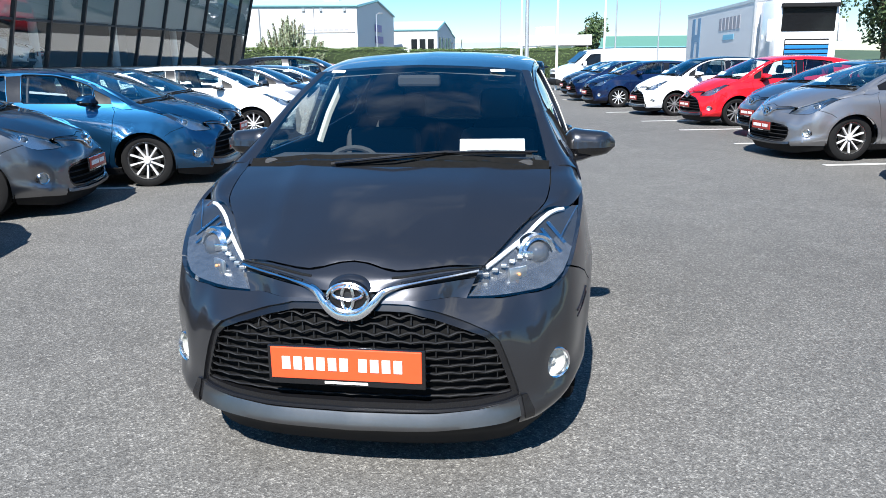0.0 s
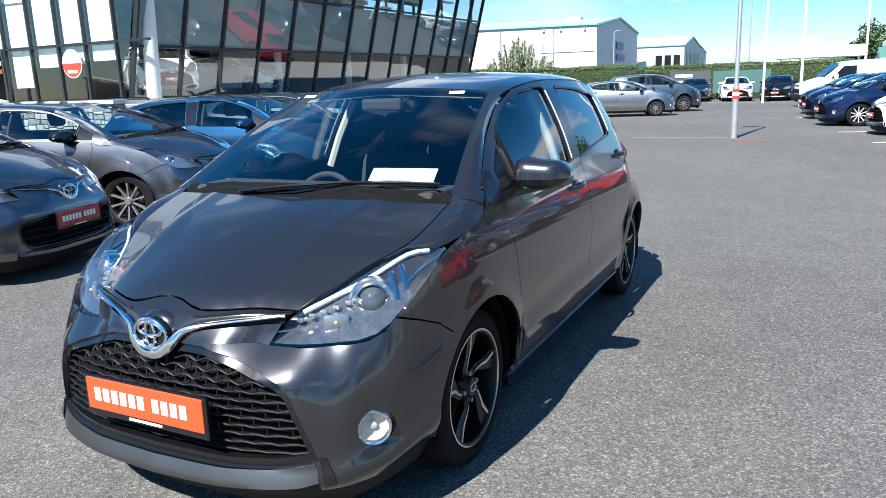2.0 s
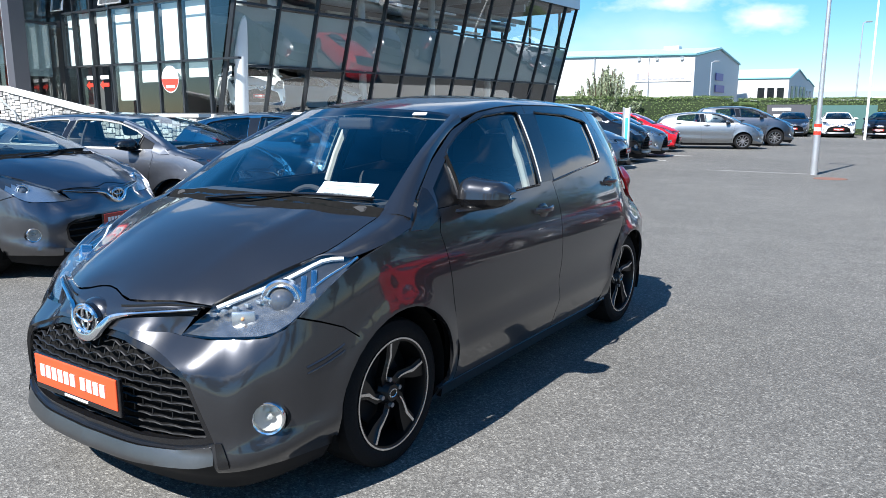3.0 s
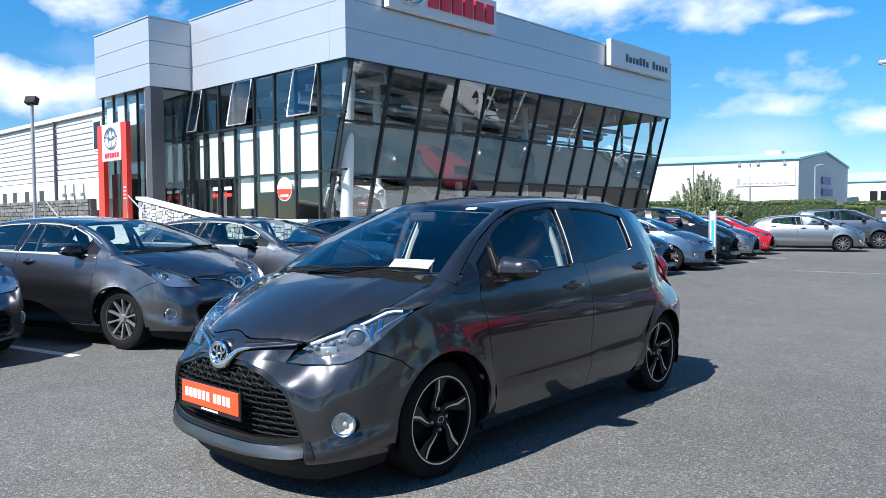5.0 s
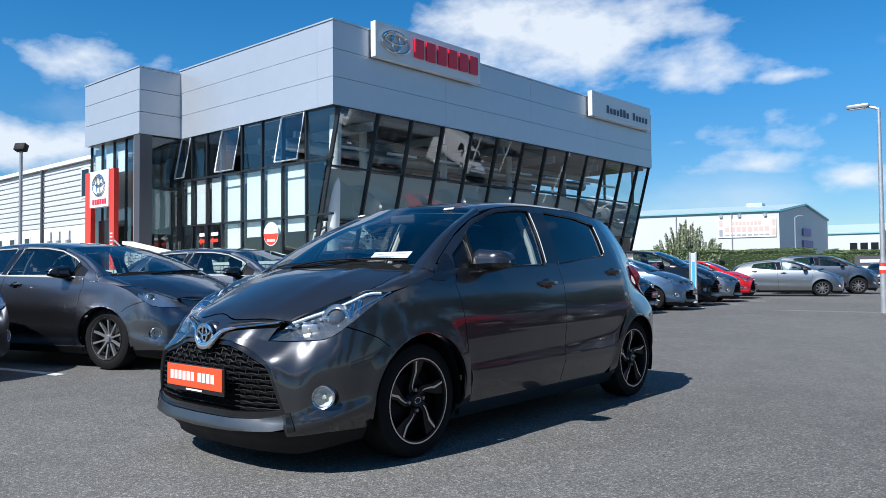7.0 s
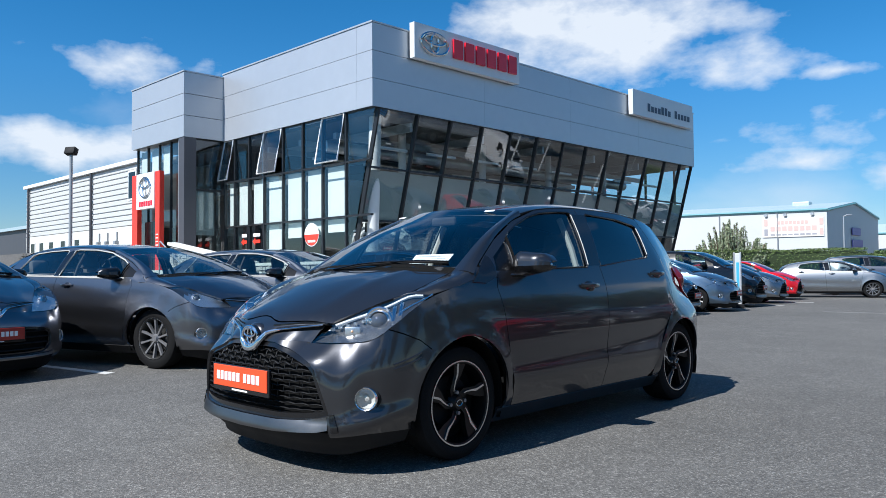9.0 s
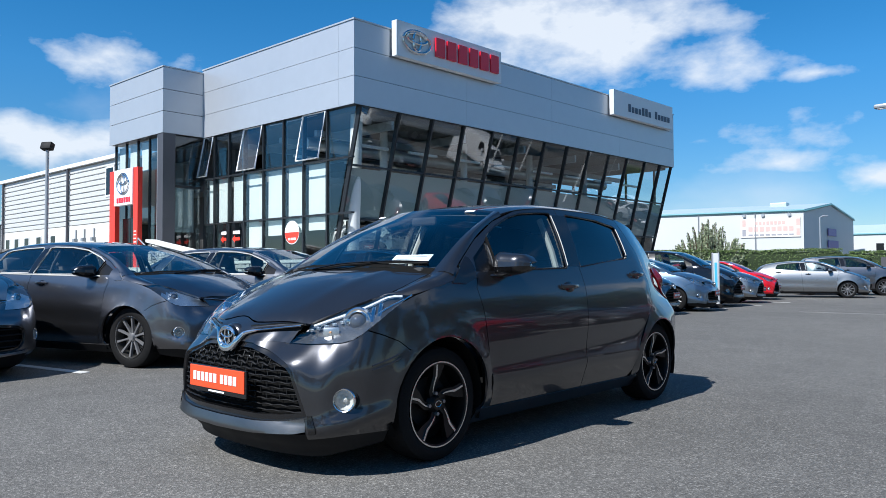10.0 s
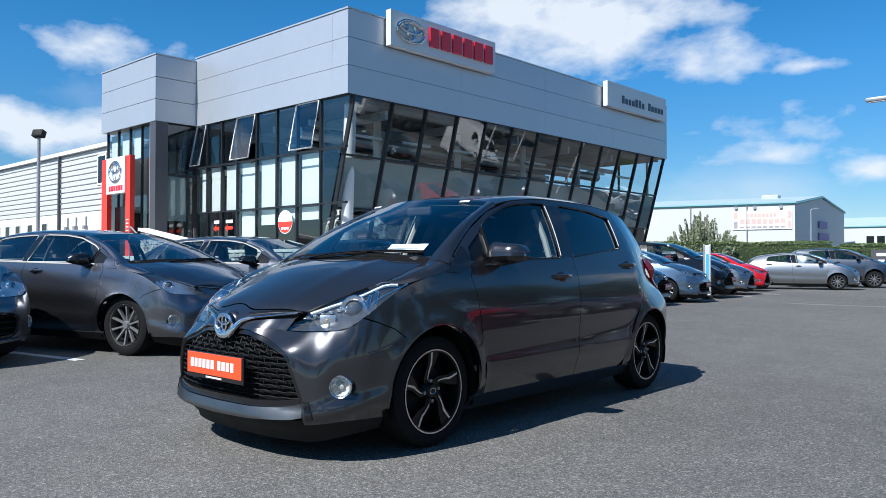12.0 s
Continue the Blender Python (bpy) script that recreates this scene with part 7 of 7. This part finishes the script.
part("roof_vent", a_box((-25.2, 82.6, 8.0), (-23.4, 83.8, 8.75), 0.1), M_ROOFGREY, bowl)
off, g2 = gable_hall("white_office", "white gabled office block with dark windows", (-14.4, 99.0, 0), (-8.0, -1.2, 0), (1.0, 7.0, 0), 5.5, 6.6, M_HALLWALL, M_ROOFGREY, M_TEAL)
for s in (0.06, 0.2, 0.34):
    part("window", slab([(s, 2.6), (s + 0.1, 2.6), (s + 0.1, 4.4), (s, 4.4)], lambda a, b, o: g2(a, -0.004 - 0.003 * o, b), 1.0), M_GLOSSBLACK, off)
for t in (0.12, 0.36, 0.6, 0.8):
    part("window", slab([(t, 1.8), (t + 0.12, 1.8), (t + 0.12, 4.6), (t, 4.6)], lambda a, b, o: g2(-0.004 - 0.003 * o, a, b), 1.0), M_GLOSSBLACK, off)
off2, g3 = gable_hall("white_office", "smaller white gabled block farther along", (-16.8, 124.0, 0), (-5, -0.5, 0), (1.0, 6.0, 0), 5.4, 6.3, M_HALLWALL, M_ROOFGREY, M_TEAL)
for t in (0.15, 0.4, 0.65):
    part("window", slab([(t, 2.0), (t + 0.12, 2.0), (t + 0.12, 4.6), (t, 4.6)], lambda a, b, o: g3(-0.004 - 0.003 * o, a, b), 1.0), M_GLOSSBLACK, off2)
low_hall, g4 = gable_hall("far_shed", "long low pale shed beyond the hedge", (-2.0, 150.0, 0), (-26, 0, 0), (0, 20, 0), 3.8, 5.0, M_HALLWALL, M_ROOFGREY, M_ROOFGREY)
canopy = thing("forecourt_canopy", "white flat forecourt canopy on slim posts", "canopy")
part("deck", a_box((-2.9, 86, 3.1), (5.6, 92, 4.25), 0.05), M_WHITE, canopy)
part("head_sign", a_box((-0.9, 86.2, 4.25), (1.3, 87, 5.2), 0.05), M_SIGNGREY, canopy)
for x in (-2.3, -0.4, 1.5, 3.4, 5.1):
    part("post", tube(bmesh.new(), (x, 86.6, 0), (x, 86.6, 3.1), 0.12, n=10), M_WHITE, canopy)
green, g5 = gable_hall("green_roofed_hall", "far hall with green sheet roof", (12.0, 170.0, 0), (36, 4, 0), (0, 30, 0), 4.0, 6.6, M_HALLWALL, mat("green_roof", (0.10, 0.22, 0.16), 0.5, vary=0.08), M_TEAL)
hill = bmesh.new()
bmesh.ops.create_grid(hill, x_segments=60, y_segments=6, size=1.0)
for v in hill.verts:
    t = v.co.y
    v.co = Vector((v.co.x * 900 - 50, 620 + t * 160, (1 - t * t) * (10 + 7 * noise.noise((v.co.x * 4, 0.3, 0))) * max(0.0, 1.0)))
tagged(part("far_hills", hill, mat("far_woods", (0.045, 0.075, 0.04), 0.9, vary=0.3, scale=0.05, fine=0.4), smooth=True), "low wooded hills along the horizon", "backdrop", kind="structure")
board = thing("event_banner", "dark and teal banner hung before the hedge", "banner")
part("cloth", a_box((-7.0, 47.2, 0.4), (-4.5, 47.26, 1.85)), M_DARKCLAD, board)
part("cloth", a_box((-4.4, 47.7, 0.4), (-1.0, 47.76, 1.8)), mat("dull_green_cloth", (0.05, 0.12, 0.11), 0.7, vary=0.1), board)
for x, z, w in ((-6.7, 1.25, 1.1), (-6.6, 0.85, 0.9)):
    part("banner_mark", a_box((x, 47.17, z + 0.2), (x + w, 47.195, z + 0.4)), M_SIGNGREY, board)


# ---- van and lorry ----
def road_wheel(root, x, y, r, w, sg, m_rim):
    bm = lathe([(r * 0.6, -w), (r - 0.03, -w), (r, -w + 0.03), (r, -0.03), (r - 0.03, 0), (r * 0.62, 0.0), (r * 0.58, -0.02)], 28)
    bm.transform(Matrix.Translation((x, y, r)) @ Matrix.Diagonal((sg, 1, 1, 1)))
    wh = part("wheel", bm, M_RUBBER, root, smooth=True)
    bm = lathe([(r * 0.6, -0.02), (r * 0.5, -0.05), (r * 0.2, -0.03), (0.01, -0.02)], 20)
    bm.transform(Matrix.Translation((x, y, r)) @ Matrix.Diagonal((sg, 1, 1, 1)))
    part("rim", bm, m_rim, wh, smooth=True)
    return wh


def van(m):
    root = thing("panel_van", "white panel van with dark front windows", "van", m=m)
    stations = [(-2.45, 0.74, 0.95), (-2.40, 0.86, 1.02), (-1.75, 0.95, 1.22), (-1.55, 0.95, 1.27), (-0.85, 0.95, 1.84), (-0.5, 0.95, 1.93), (0.6, 0.96, 1.97), (2.3, 0.95, 1.95), (2.45, 0.92, 1.88)]
    ring = lambda w, top: [(0, 0.22), (w * 0.9, 0.24), (w, 0.45), (w, 0.8), (w * 0.985, min(1.05, top - 0.12)), (w * 0.93, top - 0.14), (w * 0.80, top - 0.02), (0, top)]
    bm = merged(skin([[(x, y, z) for x, z in ring(w, t)] for y, w, t in stations], 24, 40))
    bm = merged(bm.copy(), flipped(bm))
    bmesh.ops.remove_doubles(bm, verts=bm.verts[:], dist=1e-3)
    part("body", outward(bm, (0, 0, 1)), PAINT_VAN, root, smooth=True)
    part("nose", a_box((-0.72, -2.47, 0.30), (0.72, -2.2, 0.9), 0.08), PAINT_VAN, root, smooth=True)
    part("bumper", a_box((-0.9, -2.54, 0.25), (0.9, -2.2, 0.55), 0.09), M_BLACK, root, smooth=True)
    q = [(-0.78, -1.52, 1.30), (0.78, -1.52, 1.30), (0.70, -0.90, 1.82), (-0.70, -0.90, 1.82)]
    bm = bmesh.new()
    bm.faces.new([bm.verts.new(Vector(p) + Vector((0, -0.06, 0.03))) for p in q])
    part("windscreen", bm, M_GLOSSBLACK, root)
    for sg in (1, -1):
        bm = bmesh.new()
        bm.faces.new([bm.verts.new((sg * x, y, z)) for x, y, z in ((0.972, -1.35, 1.2), (0.972, -0.35, 1.2), (0.92, -0.35, 1.72), (0.925, -0.85, 1.70))])
        part("side_window", bm, M_GLOSSBLACK, root)
        part("headlamp", a_box((sg * 0.86 - 0.12, -2.42, 0.78), (sg * 0.86 + 0.08, -2.1, 1.0), 0.05), M_LENS, root, smooth=True)
        part("wing_mirror", a_box((sg * 1.1 - 0.1, -1.25, 1.15), (sg * 1.1 + 0.1, -1.1, 1.4), 0.05), PAINT_VAN, root, smooth=True)
        for y in (-1.55, 1.5):
            road_wheel(root, sg * 0.96, y, 0.33, 0.2, sg, M_GREYALLOY)
    part("grille", a_box((-0.5, -2.50, 0.6), (0.5, -2.46, 0.78), 0.02), M_BLACK, root)
    part("floor_pan", a_box((-0.85, -2.2, 0.18), (0.85, 2.3, 0.3)), M_VOID, root)
    return root


PAINT_VAN = paint("van_white", (0.78, 0.79, 0.8), 0.0, 0.3)
turn = Matrix.Rotation(radians(193 + 90), 4, "Z")
van(Matrix.Translation((3.3, 34.4, 0)) @ turn)

lorry = thing("articulated_lorry", "white lorry cab with a pale box trailer", "lorry", m=Matrix.Translation((11.3, 29.42, 0.0)) @ Matrix.Rotation(radians(3.3), 4, "Z"))
tr = part("trailer", a_box((-1.28, 3.0, 1.2), (1.28, 15.6, 4.0), 0.04), mat("pale_trailer_skin", (0.62, 0.63, 0.64), 0.45, vary=0.03, scale=0.5), lorry)
part("trailer_frame", merged(a_box((-1.3, 2.97, 3.9), (1.3, 15.64, 4.04)), a_box((-1.3, 2.97, 1.1), (1.3, 15.64, 1.25)), a_box((-1.3, 2.96, 1.2), (-1.2, 3.1, 4.0)), a_box((1.2, 2.96, 1.2), (1.3, 3.1, 4.0))), M_GALV, tr)
M_LOGOBLUE = mat("blue_print", (0.10, 0.22, 0.36), 0.5, vary=0.06)
for y0, y1, z0, z1 in ((13.6, 14.3, 1.5, 3.7), (12.4, 13.0, 1.5, 3.7), (13.0, 13.6, 2.4, 2.8)):
    part("blue_mark", a_box((-1.30, y0, z0), (-1.284, y1, z1)), M_LOGOBLUE, tr)
for k in range(6):
    part("lettering_bar", a_box((-1.30, 5.0 + k * 0.62, 2.85), (-1.284, 5.45 + k * 0.62, 3.45)), M_INK, tr)
part("lettering_bar", a_box((-1.30, 5.9, 2.35), (-1.284, 7.7, 2.6)), mat("light_blue_print", (0.15, 0.45, 0.62), 0.5, vary=0.06), tr)
cab = part("cab", a_box((-1.25, 0.05, 0.7), (1.25, 2.3, 3.85), 0.14), PAINT_VAN, lorry, smooth=True)
part("roof_fairing", a_box((-1.2, 0.35, 3.75), (1.2, 2.3, 4.35), 0.18), PAINT_VAN, cab, smooth=True)
for k in range(6):
    part("lettering_bar", a_box((-0.75 + k * 0.26, 0.33, 3.92), (-0.58 + k * 0.26, 0.345, 4.12)), M_INK, cab)
part("windscreen", a_box((-1.08, 0.02, 2.5), (1.08, 0.06, 3.5), 0.02), M_GLOSSBLACK, cab)
part("sun_visor", a_box((-1.15, -0.2, 3.45), (1.15, 0.08, 3.62), 0.03), M_BLACK, cab)
part("grille", a_box((-0.9, -0.0, 1.0), (0.9, 0.05, 2.2), 0.03), M_BLACK, cab)
M_LORRYBLUE = mat("lorry_blue", (0.02, 0.16, 0.42), 0.35, vary=0.05)
for k in range(6):
    part("grille_bar", a_box((-0.88, -0.03, 1.04 + k * 0.19), (0.88, 0.0, 1.18 + k * 0.19), 0.012), M_WHITE if k > 4 else M_LORRYBLUE, cab)
part("bumper", a_box((-1.25, -0.1, 0.35), (1.25, 0.4, 0.95), 0.08), PAINT_VAN, cab, smooth=True)
for sg in (1, -1):
    part("wing_mirror", a_box((sg * 1.45 - 0.12, 0.2, 2.1), (sg * 1.45 + 0.12, 0.4, 3.0), 0.04), PAINT_VAN, cab, smooth=True)
    part("headlamp", a_box((sg * 1.0 - 0.2, -0.12, 0.6), (sg * 1.0 + 0.2, 0.0, 0.85), 0.04), M_LENS, cab, smooth=True)
    for y in (1.3, 4.6, 11.5, 12.8, 14.1):
        road_wheel(lorry, sg * 1.22, y, 0.5, 0.3, sg, M_GREYALLOY)
part("chassis", a_box((-0.8, 0.5, 0.6), (0.8, 15.0, 1.1)), M_VOID, lorry)


# ---- the car in the middle ----
hero = build_car(HATCH, M_GREY_PAINT, "dark grey metallic five-door hatchback with black and silver wheels", name="hatchback", fine=1.6, hero=True, wheels="black", privacy=True)

# ---- parked cars ----
PAINT = {k: paint("car_paint_" + k, c, mt, rg) for k, c, mt, rg in (
    ("slate", (0.18, 0.184, 0.198), 1.0, 0.34), ("graphite", (0.155, 0.159, 0.176), 1.0, 0.33), ("blue", (0.016, 0.075, 0.165), 0.9, 0.36), ("white", (0.78, 0.79, 0.8), 0.0, 0.3),
    ("dusk", (0.13, 0.19, 0.26), 0.85, 0.3), ("black", (0.008, 0.009, 0.012), 0.2, 0.25), ("silver", (0.30, 0.31, 0.32), 1.0, 0.4), ("red", (0.55, 0.012, 0.02), 0.15, 0.25),
    ("grey", (0.25, 0.25, 0.26), 0.75, 0.3), ("navy", (0.008, 0.018, 0.06), 0.6, 0.35))}
MID_HATCH = dict(
    HATCH,
    roof=[(-0.44, 1.425), (-0.2, 1.462), (0.1, 1.488), (0.45, 1.488), (0.85, 1.455), (1.2, 1.40), (1.5, 1.325), (1.72, 1.25)],
    rail=[(-1.06, 0.99), (-0.85, 1.12), (-0.6, 1.268), (-0.34, 1.378), (-0.1, 1.425), (0.25, 1.44), (0.7, 1.415), (1.1, 1.365), (1.45, 1.285), (1.72, 1.20)],
    window_r=[(0.29, 1.036), (0.345, 1.382), (0.37, 1.39), (0.7, 1.365), (0.98, 1.315), (1.05, 1.29), (1.13, 1.15), (1.09, 1.12)],
    y=[(-2.2, -2.33), (-1.6, -1.71), (-0.8, -0.89), (0.9, 0.96), (1.75, 1.83), (2.2, 2.3)], x=1.045, z=[(0, 0), (0.6, 0.6), (1.05, 1.03), (1.6, 1.50)], tyre=0.315, rim_r=0.225)
BIG_SALOON = dict(SALOON, y=[(-2.2, -2.43), (-1.6, -1.79), (-0.8, -0.95), (0.9, 1.02), (1.75, 1.92), (2.2, 2.55)], x=1.07, z=[(0, 0), (0.6, 0.605), (1.05, 1.03), (1.6, 1.515)], tyre=0.325, rim_r=0.225)
TALL = dict(HATCH, y=[(-2.2, -2.35), (-1.6, -1.73), (-0.8, -0.90), (0.9, 0.98), (1.75, 1.86), (2.2, 2.33)], x=1.065, z=[(0, 0), (0.3, 0.36), (0.95, 1.10), (1.6, 1.74)], tyre=0.345, rim_r=0.24)
ROOTS = {}
for key, spec in (("hatch", MID_HATCH), ("saloon", BIG_SALOON), ("tall", TALL), ("small", HATCH)):
    ROOTS[key] = spec


def recoloured(root, old, fresh):
    done = {}
    for o in root.children_recursive:
        if o.data and o.data.materials and o.data.materials[0] == old:
            if o.data.name not in done:
                done[o.data.name] = o.data.copy()
                done[o.data.name].materials[0] = fresh
            o.data = done[o.data.name]


MASTERS = {}


def park(model, colour, x, y, heading, label, group, wheels="grey"):
    """A parked car by the middle of its front axle and the way its nose points."""
    spec = ROOTS[model]
    axle = ease(spec["y"])(-1.155)
    turn = Matrix.Rotation(radians(heading + 90), 4, "Z")
    m = Matrix.Translation(Vector((x, y, 0)) - turn @ Vector((0, axle, 0))) @ turn
    key = (model, wheels)
    kind = {"hatch": "hatchback", "saloon": "saloon_car", "tall": "crossover_car", "small": "small_hatchback"}[model]
    if key not in MASTERS:
        root = build_car(spec, PAINT[colour], label, group=group, name=kind, fine=0.8, wheels=wheels, m=m)
        MASTERS[key] = (root, PAINT[colour])
        return root
    root, old = MASTERS[key]
    c = copy_thing(root, m)
    tagged(c, label, "car", group)
    if PAINT[colour] != old:
        recoloured(c, old, PAINT[colour])
    return c


LEFT, RIGHT, FAR = "cars parked before the showroom", "cars parked across the lane", "cars parked by the hedge"
park("saloon", "graphite", -5.14, -2.15, 10, "dark graphite saloon car with an orange dealer plate", LEFT)
park("saloon", "graphite", -4.50, 0.31, 16, "dark graphite saloon car with grey ten-spoke wheels", LEFT)
park("saloon", "slate", -4.90, 2.71, 16, "grey saloon car with bright pillars glinting in the sun", LEFT)
park("hatch", "blue", -4.25, 4.84, 10, "bright blue hatchback with silver wheels", LEFT, "silver")
park("hatch", "graphite", -5.15, 7.3, 10, "dark graphite hatchback between a blue and a white car", LEFT)
park("hatch", "white", -5.0, 10.05, 10, "white hatchback with dark windows", LEFT, "silver")
park("hatch", "slate", -4.9, 12.1, 10, "slate grey hatchback beside a white hatchback", LEFT)
park("saloon", "dusk", -4.88, 14.37, 10, "dusky blue-grey saloon car with bright wheels", LEFT, "silver")
park("tall", "black", -5.3, 17.3, 10, "tall black crossover car behind a sign post", LEFT)
park("hatch", "silver", -5.6, 20.0, 10, "pale silver hatchback next to a black crossover", LEFT)
park("hatch", "red", -6.2, 23.3, 12, "bright red hatchback near the hedge", LEFT)
park("hatch", "silver", -4.15, 27.2, 20, "silver hatchback parked side-on near the hedge", FAR)
park("tall", "graphite", -3.7, 31.0, 20, "dark grey crossover car behind a silver hatchback", FAR)
park("hatch", "slate", -4.95, 44.0, -80, "slate grey hatchback facing the lane before a hedge", FAR)
park("hatch", "white", -2.55, 43.6, -80, "white hatchback facing the lane before a hedge", FAR)
park("hatch", "black", -0.4, 43.0, -95, "black hatchback facing the lane before a hedge", FAR)
park("saloon", "grey", 4.73, 7.77, 193, "grey metallic saloon car with silver bumper corners", RIGHT, "silver")
park("saloon", "dusk", 5.2, 10.5, 193, "dusky grey-blue saloon car half hidden by its neighbour", RIGHT)
park("small", "red", 4.55, 13.5, 193, "bright red small hatchback with an orange dealer plate", RIGHT)
two_tone = park("small", "white", 3.75, 16.6, 193, "white small hatchback with dark roof and wheels", RIGHT)
for o in two_tone.children_recursive:
    if o.name.split(".")[0] in ("roof", "screen_pillar"):
        o.data = o.data.copy()
        o.data.materials[0] = PAINT["black"]
park("hatch", "navy", 2.64, 20.2, 193, "deep navy hatchback with silver wheels", RIGHT, "silver")
park("hatch", "navy", 2.25, 23.9, 193, "deep navy hatchback behind another navy hatchback", RIGHT)
park("hatch", "slate", 2.05, 27.3, 193, "slate grey hatchback beside a white van", RIGHT)
park("hatch", "red", 5.6, 4.75, 193, "red hatchback next to a grey saloon", RIGHT)
for x, y, reach in ((4.73, 7.77, 0.20), (4.55, 13.5, 0.12), (3.75, 16.6, 0.12), (2.64, 20.2, 0.16), (2.25, 23.9, 0.16)):
    bm = a_box((-0.15, -0.001, 0), (0.15, 0.001, 0.11))
    card = part("price_sheet", bm, M_PAPER)
    card.matrix_basis = Matrix.Translation((x, y, 0)) @ Matrix.Rotation(radians(193 + 90), 4, "Z") @ Matrix.Translation((-0.38, reach, 1.075)) @ pose(0, 0, 0, -50, 0, 0)
    tagged(card, "white price sheet lying on a car's dashboard", "price sheet", "price sheets")
inside = at_b(3.3, 3.0, FLOOR_Z)
shown = park("tall", "white", 0, 0, 0, "white crossover car on display behind glass", "cars on display")
shown.matrix_basis = Matrix.Translation(inside) @ Matrix.Rotation(radians(60), 4, "Z")
shown = park("hatch", "white", 0, 0, 0, "white hatchback on display behind glass", "cars on display")
shown.matrix_basis = Matrix.Translation(at_b(4.2, 7.2, FLOOR_Z)) @ Matrix.Rotation(radians(100), 4, "Z")
